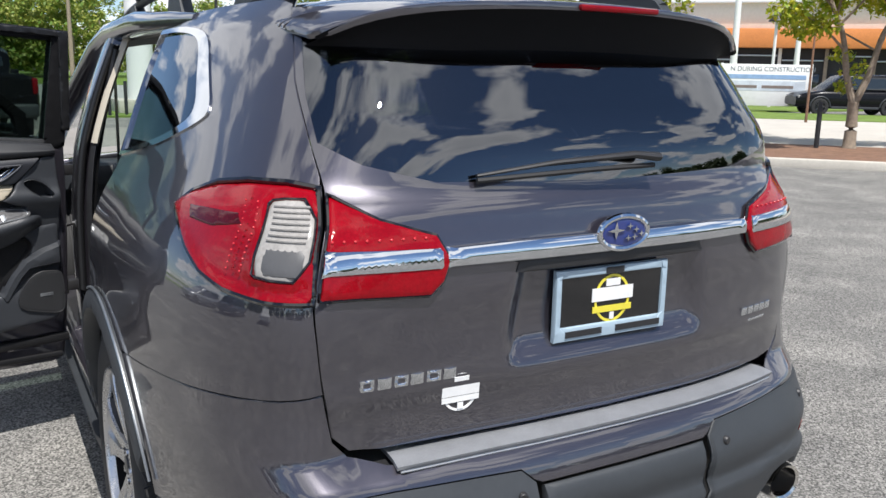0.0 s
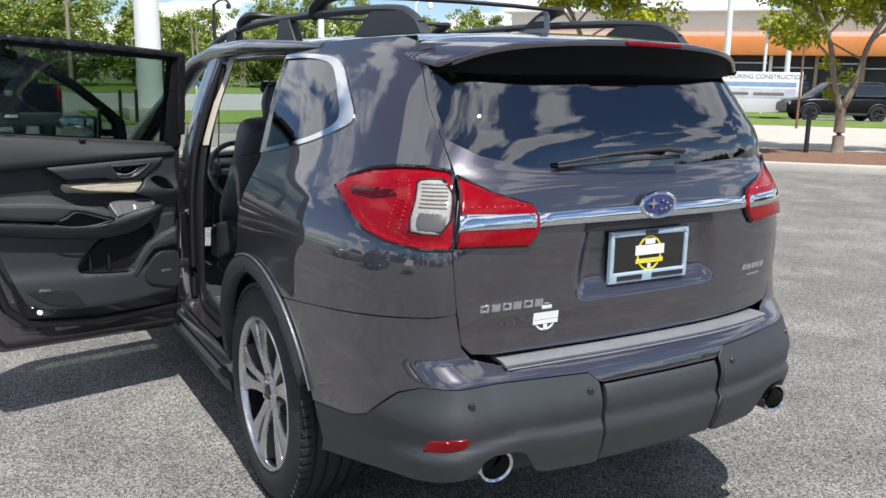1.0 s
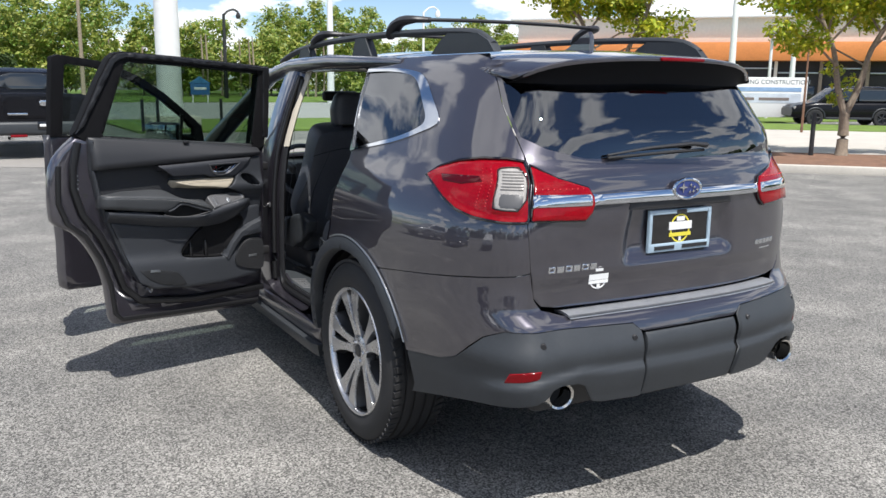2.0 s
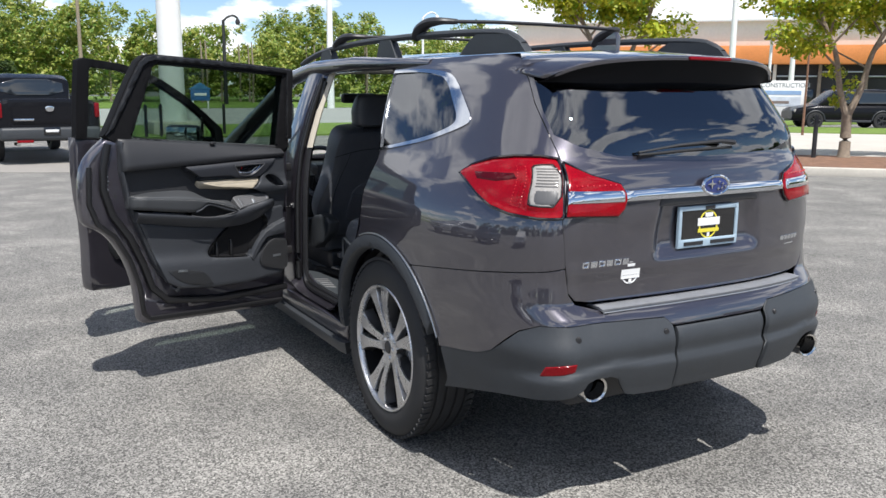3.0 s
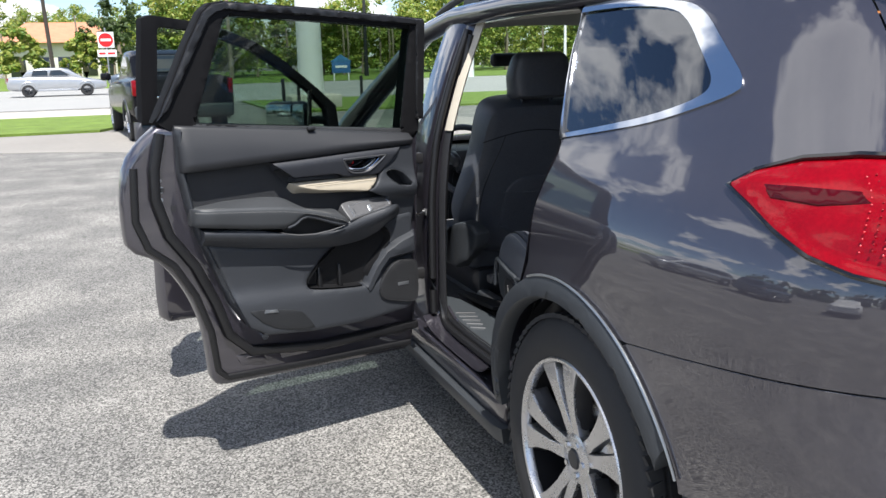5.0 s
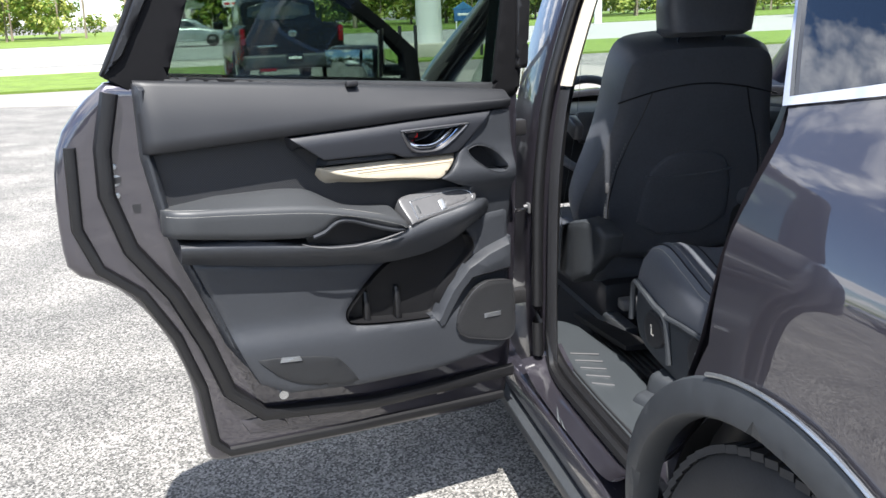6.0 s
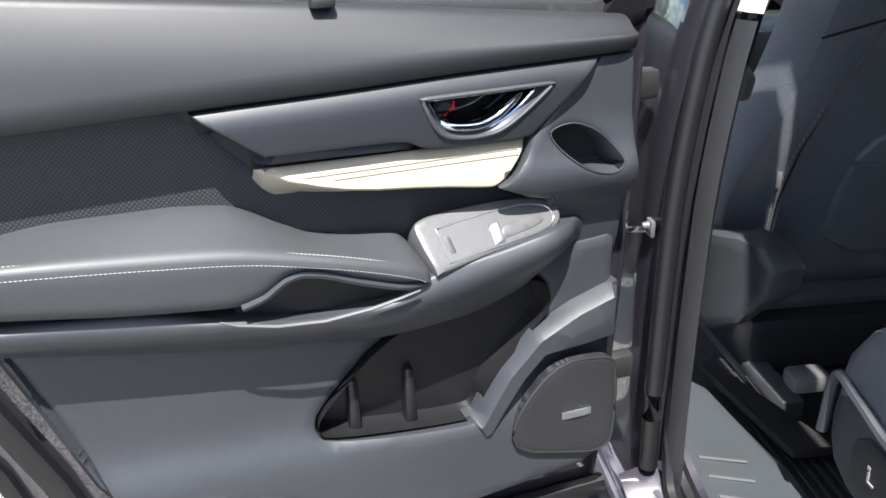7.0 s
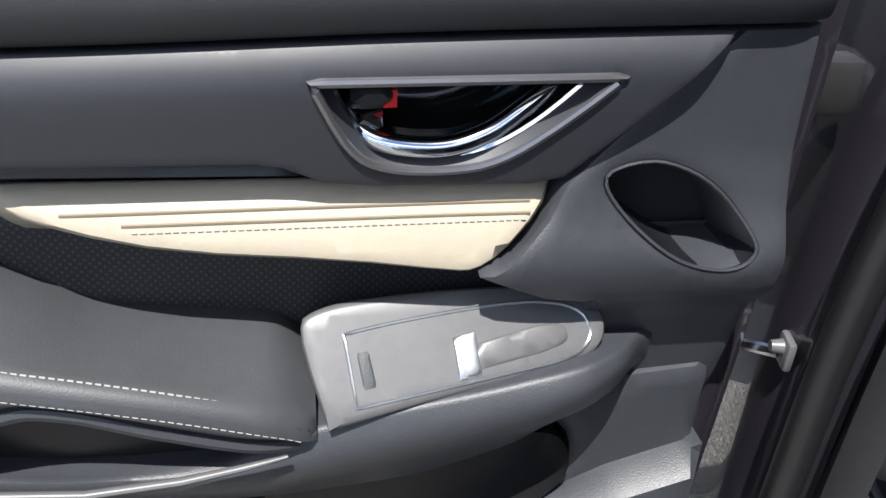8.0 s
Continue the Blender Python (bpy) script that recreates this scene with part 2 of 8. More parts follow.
def thing(name, label, category, m=None, group="", kind=""):
    ob = new(name)
    ob.matrix_world = m or Matrix.Identity(4)
    ob.empty_display_size = 0.1
    return tagged(ob, label, category, group, kind)


def piece(name, parent, m=None):
    """An Empty under a thing, that parents sub-parts."""
    ob = new(name)
    ob.parent = parent
    ob.matrix_basis = m or Matrix.Identity(4)
    return ob


def dense(loop, step):
    out = []
    for a, b in zip(loop, loop[1:] + loop[:1]):
        k = max(1, int(math.dist(a, b) / step + 0.5))
        out += [(a[0] + (b[0] - a[0]) * i / k, a[1] + (b[1] - a[1]) * i / k) for i in range(k)]
    return out


def smooth_loop(loop, rounds=2, sharp=()):
    """Chaikin's corner cutting; indices in sharp keep their corner."""
    pts = [(p, i in sharp) for i, p in enumerate(loop)]
    for _ in range(rounds):
        nxt = []
        for i, (p, s) in enumerate(pts):
            if s:
                nxt.append((p, True))
                continue
            a, b = pts[i - 1][0], pts[(i + 1) % len(pts)][0]
            nxt.append(((p[0] * 0.75 + a[0] * 0.25, p[1] * 0.75 + a[1] * 0.25), False))
            nxt.append(((p[0] * 0.75 + b[0] * 0.25, p[1] * 0.75 + b[1] * 0.25), False))
        pts = nxt
    return [p for p, _ in pts]


def inside(pts, loop):
    x, y = pts[:, 0], pts[:, 1]
    a = np.array(loop)
    b = np.roll(a, -1, 0)
    odd = np.zeros(len(pts), bool)
    for (ax, ay), (bx, by) in zip(a, b):
        if ay != by:
            odd ^= ((ay > y) != (by > y)) & (x < (bx - ax) * (y - ay) / (by - ay) + ax)
    return odd


def edge_dist(pts, loops):
    best = np.full(len(pts), 1e9)
    for loop in loops:
        a = np.array(loop)
        ab = np.roll(a, -1, 0) - a
        for p, d in zip(a, ab):
            t = np.clip(((pts - p) @ d) / max(d @ d, 1e-12), 0, 1)
            best = np.minimum(best, np.linalg.norm(pts - p - t[:, None] * d, axis=1))
    return best


def fill(loop, step, holes=(), rings=()):
    """2D points, triangles and each point's distance from the edge, of an outline with holes."""
    loops = [dense(list(q), step) for q in (loop, *holes)]
    a = np.array(loops[0])
    lo, hi = a.min(0), a.max(0)
    gx = np.arange(lo[0], hi[0], step)
    gy = np.arange(lo[1], hi[1], step * 0.87)
    grid = np.array([(x + (step / 2 if j % 2 else 0), y) for j, y in enumerate(gy) for x in gx] or [(0, 0)], float)
    cand = [grid]
    gap = [np.full(len(grid), step * 0.45)]
    for k in rings:
        for q in loops:
            c = np.array(q)
            t = np.roll(c, -1, 0) - np.roll(c, 1, 0)
            nrm = np.stack([-t[:, 1], t[:, 0]], 1) / np.maximum(np.linalg.norm(t, axis=1), 1e-9)[:, None]
            for s in (1, -1):
                cand.append(c + nrm * k * s)
                gap.append(np.full(len(c), k * 0.9))
    cand, gap = np.concatenate(cand), np.concatenate(gap)
    ok = inside(cand, loops[0])
    for q in loops[1:]:
        ok &= ~inside(cand, q)
    d = edge_dist(cand, loops)
    top = max(rings) if rings else 0
    isgrid = np.arange(len(cand)) < len(grid)
    ok &= (d > gap) & (~isgrid | (d > top * 1.15))
    cand = cand[ok]
    if rings and len(cand):
        cell, kept, seen = step * 0.22, [], set()
        for c in cand:
            key = (int(c[0] / cell), int(c[1] / cell))
            if key not in seen:
                seen.add(key)
                kept.append(c)
        cand = np.array(kept)
    verts = [Vector(p) for q in loops for p in q] + [Vector(p) for p in cand]
    edges, at = [], 0
    for q in loops:
        edges += [(at + i, at + (i + 1) % len(q)) for i in range(len(q))]
        at += len(q)
    v, e, f, *_ = delaunay_2d_cdt(verts, edges, [], 0, 1e-7)
    v = np.array([tuple(p) for p in v])
    tri = np.array([t for t in f if len(t) == 3])
    mid = v[tri].mean(1)
    ok = inside(mid, loops[0])
    for q in loops[1:]:
        ok &= ~inside(mid, q)
    return v, tri[ok], edge_dist(v, loops)


def sheet(loop, fn, thick=0.01, r=0.004, h=None, step=0.04, holes=(), bulge=None, back=True, flip=False, soft=0.0):
    """A closed solid: an outline laid on the surface fn(u, v), with rounded edges of radius r (height h) and a thickness."""
    h = r if h is None else h
    rings = [r * 0.35, r] if r > 0.0015 else []
    v, tri, d = fill(loop, step, holes, rings)
    e = 0.004
    bm = bmesh.new()
    lay = bm.verts.layers.float_vector.new("nrm") if soft else None
    front, rear = [], []
    for (a, b), dist in zip(v, d):
        p = Vector(fn(a, b))
        n = (Vector(fn(a + e, b)) - p).cross(Vector(fn(a, b + e)) - p)
        n = n.normalized() * (-1 if flip else 1) if n.length > 1e-12 else Vector((0, 0, 1))
        t = min(dist / r, 1.0) if r > 0 else 1.0
        up = -h + h * math.sqrt(max(0.0, 1 - (1 - t) ** 2)) + (bulge(a, b, dist) if bulge else 0.0)
        front.append(bm.verts.new(p + n * up))
        if soft:
            k = soft
            w = (Vector(fn(a + k, b)) - Vector(fn(a - k, b))).cross(Vector(fn(a, b + k)) - Vector(fn(a, b - k)))
            front[-1][lay] = w.normalized() * (-1 if flip else 1)
        rear.append(bm.verts.new(p - n * max(thick, h + 0.001)))
    count = {}
    for i, j, k in tri:
        bm.faces.new((front[i], front[j], front[k]))
        if back:
            bm.faces.new((rear[k], rear[j], rear[i]))
        for q in ((i, j), (j, k), (k, i)):
            count[q] = 1
    for i, j in list(count):
        if (j, i) not in count:
            bm.faces.new((front[j], front[i], rear[i], rear[j]))
    if flip:
        bmesh.ops.reverse_faces(bm, faces=bm.faces)
    lone = [x for x in bm.verts if not x.link_faces]
    bmesh.ops.delete(bm, geom=lone, context="VERTS")
    return bm


def hull(*a, **k):
    """A sheet on the car's skin, whose outside lies to the right of p and z."""
    return sheet(*a, flip=True, **k)


def tube(points, radius, sides=8, closed=False, flat=1.0, up=(0, 0, 1), caps=True):
    """A bar swept along points; radius may be a list; flat squeezes it along up."""
    bm = bmesh.new()
    pts = [Vector(p) for p in points]
    n = len(pts)
    rad = radius if isinstance(radius, (list, tuple)) else [radius] * n
    loops = []
    for i, p in enumerate(pts):
        a = pts[(i - 1) % n] if closed or i else p
        b = pts[(i + 1) % n] if closed or i < n - 1 else p
        t = (b - a).normalized()
        s = t.cross(Vector(up))
        if s.length < 1e-4:
            s = t.cross(Vector((1, 0, 0)))
        s.normalize()
        w = s.cross(t).normalized()
        loops.append([bm.verts.new(p + (s * math.cos(q) + w * math.sin(q) * flat) * rad[i]) for q in (2 * math.pi * k / sides for k in range(sides))])
    for i in range(n if closed else n - 1):
        a, b = loops[i], loops[(i + 1) % n]
        for k in range(sides):
            bm.faces.new((a[k], a[(k + 1) % sides], b[(k + 1) % sides], b[k]))
    if caps and not closed:
        bm.faces.new(loops[0][::-1])
        bm.faces.new(loops[-1])
    bmesh.ops.recalc_face_normals(bm, faces=bm.faces)
    return bm


def lathe(profile, n=48, axis="x"):
    """Turns (radius, along) points round an axis."""
    bm = bmesh.new()
    loops = []
    for i in range(n):
        q = 2 * math.pi * i / n
        c, s = math.cos(q), math.sin(q)
        loops.append([bm.verts.new({"x": (a, r * c, r * s), "y": (r * c, a, r * s), "z": (r * c, r * s, a)}[axis]) for r, a in profile])
    for i in range(n):
        a, b = loops[i], loops[(i + 1) % n]
        for k in range(len(profile) - 1):
            bm.faces.new((a[k], a[k + 1], b[k + 1], b[k]))
    bmesh.ops.remove_doubles(bm, verts=bm.verts, dist=1e-5)
    bmesh.ops.recalc_face_normals(bm, faces=bm.faces)
    return bm


def block(size, at=(0, 0, 0), bevel=0.01, seg=2, rot=None, taper=1.0):
    bm = bmesh.new()
    bmesh.ops.create_cube(bm, size=1)
    for v in bm.verts:
        k = taper if v.co.z > 0 else 1.0
        v.co = Vector((v.co.x * size[0] * k, v.co.y * size[1] * k, v.co.z * size[2]))
    if bevel:
        bmesh.ops.bevel(bm, geom=bm.edges[:], offset=min(bevel, min(size) * 0.45), segments=seg, affect="EDGES", profile=0.5)
    m = Matrix.Translation(at) @ (rot or Matrix.Identity(4))
    bmesh.ops.transform(bm, matrix=m, verts=bm.verts)
    return bm


def join(*bms):
    """One bmesh out of several."""
    me = bpy.data.meshes.new("t")
    out = bmesh.new()
    for b in bms:
        b.to_mesh(me)
        out.from_mesh(me)
        b.free()
    bpy.data.meshes.remove(me)
    return out


def moved(bm, m):
    bmesh.ops.transform(bm, matrix=m, verts=bm.verts)
    return bm


def ellipse(cx, cy, rx, ry, n=28, start=0.0):
    return [(cx + rx * math.cos(start + 2 * math.pi * i / n), cy + ry * math.sin(start + 2 * math.pi * i / n)) for i in range(n)]


def letters(text, size, depth, m):
    """Raised letters in the built-in font as a bmesh, centred, on the plane of m."""
    cu = bpy.data.curves.new("t", "FONT")
    cu.body, cu.size, cu.extrude, cu.align_x, cu.align_y = text, size, depth, "CENTER", "CENTER"
    ob = bpy.data.objects.new("t", cu)
    scene.collection.objects.link(ob)
    bpy.context.view_layer.update()
    me = bpy.data.meshes.new_from_object(ob.evaluated_get(bpy.context.evaluated_depsgraph_get()))
    bm = bmesh.new()
    bm.from_mesh(me)
    bpy.data.objects.remove(ob)
    bpy.data.curves.remove(cu)
    bpy.data.meshes.remove(me)
    return moved(bm, m)


def spline(pts, n=40):
    """Points along a smooth curve through pts (Catmull-Rom)."""
    p = [Vector(q) for q in pts]
    p = [p[0] * 2 - p[1]] + p + [p[-1] * 2 - p[-2]]
    out, k = [], max(1, n // (len(pts) - 1))
    for i in range(1, len(p) - 2):
        for j in range(k):
            t = j / k
            a, b, c, d = p[i - 1:i + 3]
            out.append(0.5 * ((2 * b) + (c - a) * t + (2 * a - 5 * b + 4 * c - d) * t * t + (3 * b - a - 3 * c + d) * t ** 3))
    return out + [p[-2]]


def loft(sections):
    """A closed solid through rings of equally many points."""
    bm = bmesh.new()
    rings = [[bm.verts.new(q) for q in s] for s in sections]
    for a, b in zip(rings, rings[1:]):
        for k in range(len(a)):
            bm.faces.new((a[k], a[(k + 1) % len(a)], b[(k + 1) % len(b)], b[k]))
    bm.faces.new(rings[0][::-1])
    bm.faces.new(rings[-1])
    bmesh.ops.recalc_face_normals(bm, faces=bm.faces)
    return bm


# ---- shape of the car's skin ----
def curve(points):
    """A smooth monotone curve through (x, y) points."""
    xs, ys = [np.array(c, float) for c in zip(*points)]
    h, d = np.diff(xs), np.diff(ys) / np.diff(xs)
    m = np.zeros(len(xs))
    m[0], m[-1] = d[0], d[-1]
    for i in range(1, len(xs) - 1):
        if d[i - 1] * d[i] > 0:
            a, b = 2 * h[i] + h[i - 1], h[i] + 2 * h[i - 1]
            m[i] = (a + b) / (a / d[i - 1] + b / d[i])

    def at(x):
        i = min(max(int(np.searchsorted(xs, x)) - 1, 0), len(h) - 1)
        t = (x - xs[i]) / h[i]
        if t < 0:
            return ys[0] + m[0] * (x - xs[0])
        if t > 1:
            return ys[-1] + m[-1] * (x - xs[-1])
        a, b = t * t * (3 - 2 * t), t * (1 - t)
        return ys[i] * (1 - a) + ys[i + 1] * a + h[i] * b * ((1 - t) * m[i] - t * m[i + 1])

    return at


# half width by height, the tail's place by height, and the plan of the rear corner
half_width = curve([(0.22, 0.86), (0.40, 0.905), (0.60, 0.932), (0.80, 0.946), (0.95, 0.948), (1.06, 0.940), (1.16, 0.908), (1.26, 0.850),
                    (1.42, 0.775), (1.56, 0.708), (1.65, 0.655), (1.70, 0.60)])
tail_y = curve([(0.22, 0.16), (0.32, 0.07), (0.42, 0.02), (0.55, -0.005), (0.66, 0.0), (0.755, 0.028), (0.79, 0.092), (0.86, 0.092), (0.94, 0.085), (1.02, 0.08),
                (1.15, 0.085), (1.22, 0.10), (1.28, 0.145), (1.45, 0.25), (1.60, 0.345), (1.70, 0.45)])
corner_y = curve([(0.22, 0.16), (0.32, 0.07), (0.42, 0.02), (0.55, 0.0), (0.66, 0.018), (0.80, 0.055), (0.92, 0.080), (1.02, 0.08),
                  (1.15, 0.085), (1.22, 0.10), (1.28, 0.145), (1.45, 0.25), (1.60, 0.345), (1.70, 0.45)])
PLAN = [(0, 0), (0.20, 0.004), (0.40, 0.018), (0.60, 0.045), (0.74, 0.085), (0.81, 0.13), (0.86, 0.19), (0.90, 0.27), (0.935, 0.38), (0.962, 0.52), (0.985, 0.70), (0.997, 0.95),
        (1.0, 1.3), (1.0, 2.4), (0.993, 3.2), (0.97, 3.9), (0.90, 4.4), (0.76, 4.72), (0.5, 4.88), (0.25, 4.92), (0.0, 4.93)]
_run = [0.0]
for _a, _b in zip(PLAN, PLAN[1:]):
    _run.append(_run[-1] + math.hypot(_b[0] - _a[0], _b[1] - _a[1]))
plan_x, plan_y = curve([(s, p[0]) for s, p in zip(_run, PLAN)]), curve([(s, p[1]) for s, p in zip(_run, PLAN)])
P_END = _run[-1]
AXLE_R, AXLE_F, TYRE_R = 1.148, 4.02, 0.405


def flare(y, z):
    out = 0.0
    for a in (AXLE_R, AXLE_F):
        r = math.hypot(y - a, z - TYRE_R)
        if z < 1.0:
            out += 0.016 * math.exp(-(((r - 0.44) / 0.07) ** 2))
    return out


tail_bow = curve([(-1.0, 0.0), (-0.85, 0.0), (-0.75, -0.015), (-0.6, 0.03), (-0.3, 0.062), (0.0, 0.07), (0.3, 0.075), (0.6, 0.092), (0.8, 0.115), (1.0, 0.12)])


def back_y_of(q, z):
    """The tail's place at height z and q metres round the plan."""
    t = min(max((q - 0.58) / 0.40, 0.0), 1.0)
    t = t * t * (3 - 2 * t)
    return tail_y(z) * (1 - t) + corner_y(z) * t


def skin(p, z):
    """The car's outside at p metres round its plan (0: middle of the tail, plus: left side) and height z."""
    q = abs(p)
    y = back_y_of(q, z) + plan_y(q)
    x = plan_x(q) * half_width(z) + (flare(y, z) if 0.75 < q < 4.8 else 0.0)
    x = -x if p > 0 else x
    near = min(max((1.2 - plan_y(q)) / 0.85, 0.0), 1.0)
    low = min(max((1.42 - z) / 0.20, 0.0), 1.0)
    return (x, y + tail_bow(x) * near * low * low * (3 - 2 * low), z)


def p_of_y(y, z):
    """p on the left side of the point of the skin at y."""
    lo, hi = 0.0, P_END
    for _ in range(40):
        mid = (lo + hi) / 2
        if back_y_of(mid, z) + plan_y(mid) < y:
            lo = mid
        else:
            hi = mid
    return lo


def p_of_x(x, z):
    """p on the tail of the point of the skin at x."""
    lo, hi = 0.0, 1.9
    for _ in range(40):
        mid = (lo + hi) / 2
        if plan_x(mid) * half_width(z) < abs(x):
            lo = mid
        else:
            hi = mid
    return lo if x <= 0 else -lo


# ---- ground ----
def asphalt():
    m = mat("worn_asphalt", (0.234, 0.229, 0.220), rough=0.9, vary=0.14, scale=0.35, bump=0.9, bump_scale=120, fine=0.006)
    n, l = m.node_tree.nodes, m.node_tree.links
    b = n["Principled BSDF"]
    tc = [x for x in n if x.type == "TEX_COORD"][0]
    v = n.new("ShaderNodeTexVoronoi")
    v.inputs["Scale"].default_value = 150
    l.new(tc.outputs["Object"], v.inputs["Vector"])
    sp = n.new("ShaderNodeValToRGB")
    sp.color_ramp.elements[0].color, sp.color_ramp.elements[1].color = (0.27, 0.27, 0.265, 1), (1.70, 1.68, 1.64, 1)
    sp.color_ramp.elements[0].position, sp.color_ramp.elements[1].position = 0.25, 0.95
    l.new(v.outputs["Color"], sp.inputs["Fac"])
    mul = n.new("ShaderNodeMix")
    mul.data_type, mul.blend_type = "RGBA", "MULTIPLY"
    mul.inputs["Factor"].default_value = 1.0
    src = b.inputs["Base Color"].links[0].from_socket
    l.new(src, mul.inputs["A"])
    l.new(sp.outputs["Color"], mul.inputs["B"])
    # old pale patches and fine cracks
    pn = n.new("ShaderNodeTexNoise")
    pn.inputs["Scale"].default_value, pn.inputs["Detail"].default_value = 1.6, 10
    l.new(tc.outputs["Object"], pn.inputs["Vector"])
    pr = n.new("ShaderNodeValToRGB")
    pr.color_ramp.elements[0].position, pr.color_ramp.elements[1].position = 0.42, 0.68
    pr.color_ramp.elements[0].color, pr.color_ramp.elements[1].color = (0.80, 0.80, 0.80, 1), (1.20, 1.19, 1.17, 1)
    l.new(pn.outputs["Fac"], pr.inputs["Fac"])
    mu2 = n.new("ShaderNodeMix")
    mu2.data_type, mu2.blend_type = "RGBA", "MULTIPLY"
    mu2.inputs["Factor"].default_value = 1.0
    l.new(mul.outputs["Result"], mu2.inputs["A"])
    l.new(pr.outputs["Color"], mu2.inputs["B"])
    l.new(mu2.outputs["Result"], b.inputs["Base Color"])
    return m


M_ASPHALT = asphalt()
M_ROAD = mat("road_asphalt", (0.30, 0.30, 0.29), rough=0.9, vary=0.08, scale=0.3, bump=0.4, bump_scale=40)
M_CONCRETE = mat("pale_concrete", (0.46, 0.43, 0.38), rough=0.85, vary=0.12, scale=1.2, bump=0.4, bump_scale=60)
M_GRASS = mat("grass", (0.13, 0.20, 0.03), rough=0.9, vary=0.4, scale=2.0, bump=1.0, bump_scale=30, fine=0.03)
M_MULCH = mat("brown_mulch", (0.20, 0.11, 0.07), rough=0.95, vary=0.5, scale=6, bump=1.0, bump_scale=40, fine=0.03)


def flat_patch(name, loop, z, thick, material, label, category="ground", r=0.02):
    bm = bmesh.new()
    top = [bm.verts.new((x, y, z)) for x, y in loop]
    bot = [bm.verts.new((x, y, z - thick)) for x, y in loop]
    bm.faces.new(top)
    for i in range(len(loop)):
        j = (i + 1) % len(loop)
        bm.faces.new((top[j], top[i], bot[i], bot[j]))
    bmesh.ops.recalc_face_normals(bm, faces=bm.faces)
    return tagged(part(name, bm, material, None, "", 0), label, category, "", "structure")


def big_ground():
    bm = bmesh.new()
    bmesh.ops.create_grid(bm, x_segments=40, y_segments=40, size=60)
    for v in bm.verts:
        v.co *= 1 + (v.co.length / 60) ** 2 * 8
    return tagged(part("ground", bm, M_ASPHALT, None, "", 0), "worn grey asphalt of a car park with pale stones", "ground", "", "structure")


big_ground()
# verge, footpath and road beyond the car park
flat_patch("grass_verge", [(-60, 20.5), (-2.6, 20.5), (-2.2, 21.5), (-2.4, 27), (-60, 27)], 0.06, 0.1, M_GRASS, "mown green grass strip beside the road", "grass")
flat_patch("grass_verge", [(2.2, 24.5), (60, 24.5), (80, 33), (2.2, 33)], 0.06, 0.1, M_GRASS, "mown green grass strip around a sign pole", "grass")
flat_patch("pavement", [(-90, 27.0), (-2, 27.0), (-2, 31), (-90, 31)], 0.05, 0.1, M_CONCRETE, "pale concrete footpath beside the road", "pavement")
flat_patch("road", [(-200, 33), (200, 33), (200, 62), (-200, 62)], 0.012, 0.02, M_ROAD, "pale grey asphalt road with worn lane marks", "road")
flat_patch("grass_far", [(-300, 62), (300, 62), (300, 140), (-300, 140)], 0.05, 0.1, M_GRASS, "green grass at the foot of a wood", "grass")


# ---- the parked car ----
car = thing("car", "dark grey metallic family car with two open doors on asphalt", "car")


def on_skin(off=0.0):
    if not off:
        return skin

    def f(p, z):
        a = Vector(skin(p, z))
        n = (Vector(skin(p + 0.004, z)) - a).cross(Vector(skin(p, z + 0.004)) - a).normalized()
        # outward is away from the car's middle line
        if n.dot(Vector((a.x, a.y - 2.4, 0))) < 0:
            n = -n
        return a + n * off
    return f


def side(pts):
    """(y, z) points to (p, z) on the left side."""
    return [(p_of_y(y, z), z) for y, z in pts]


def mirror(loop):
    return [(-p, z) for p, z in loop[::-1]]


def arc(cy, cz, r, a0, a1, n=16):
    return [(cy + r * math.cos(radians(a0 + (a1 - a0) * i / n)), cz + r * math.sin(radians(a0 + (a1 - a0) * i / n))) for i in range(n + 1)]


ARCH_OUT, ARCH_IN = 0.515, 0.455
TL_TOP = [(1.27, 1.228), (1.20, 1.262), (1.09, 1.293), (0.98, 1.306), (0.87, 1.308), (0.795, 1.300)]
TL_BOT = [(0.768, 1.106), (0.86, 1.104), (0.965, 1.112), (1.05, 1.13), (1.13, 1.163), (1.20, 1.197)]
SEAM = [(0.753, 1.04), (0.733, 0.93)]
WINDOW_Q = [(1.352, 1.268), (1.452, 1.43), (1.535, 1.628), (1.30, 1.633), (1.05, 1.618), (0.95, 1.59), (0.82, 1.50), (0.715, 1.425), (0.76, 1.395), (0.95, 1.335), (1.15, 1.30)]
GLASS_Q = [(1.347, 1.281), (1.447, 1.43), (1.529, 1.614), (1.30, 1.618), (1.08, 1.604), (0.985, 1.565), (0.89, 1.49), (0.815, 1.43), (0.83, 1.395), (0.97, 1.35), (1.15, 1.315)]

WQ, GQ = smooth_loop(WINDOW_Q, 2, (0, 2)), smooth_loop(GLASS_Q, 2, (0, 2))


def quarter_loop():
    front = side([(1.40, 0.80), (1.345, 0.93), (1.330, 1.10), (1.34, 1.262)])
    roof = side([(1.46, 1.43), (1.55, 1.64), (1.55, 1.672), (1.2, 1.678), (0.95, 1.684)])
    hatch = [(0.97, 1.686), (0.935, 1.60), (0.90, 1.50), (0.845, 1.40), (0.80, 1.325)]
    low = side([(0.84, 0.843)])
    arch = side(arc(AXLE_R, TYRE_R, ARCH_OUT, 122, 58, 14))
    return front + roof + hatch + TL_TOP[::-1] + TL_BOT[::-1] + SEAM + low + arch


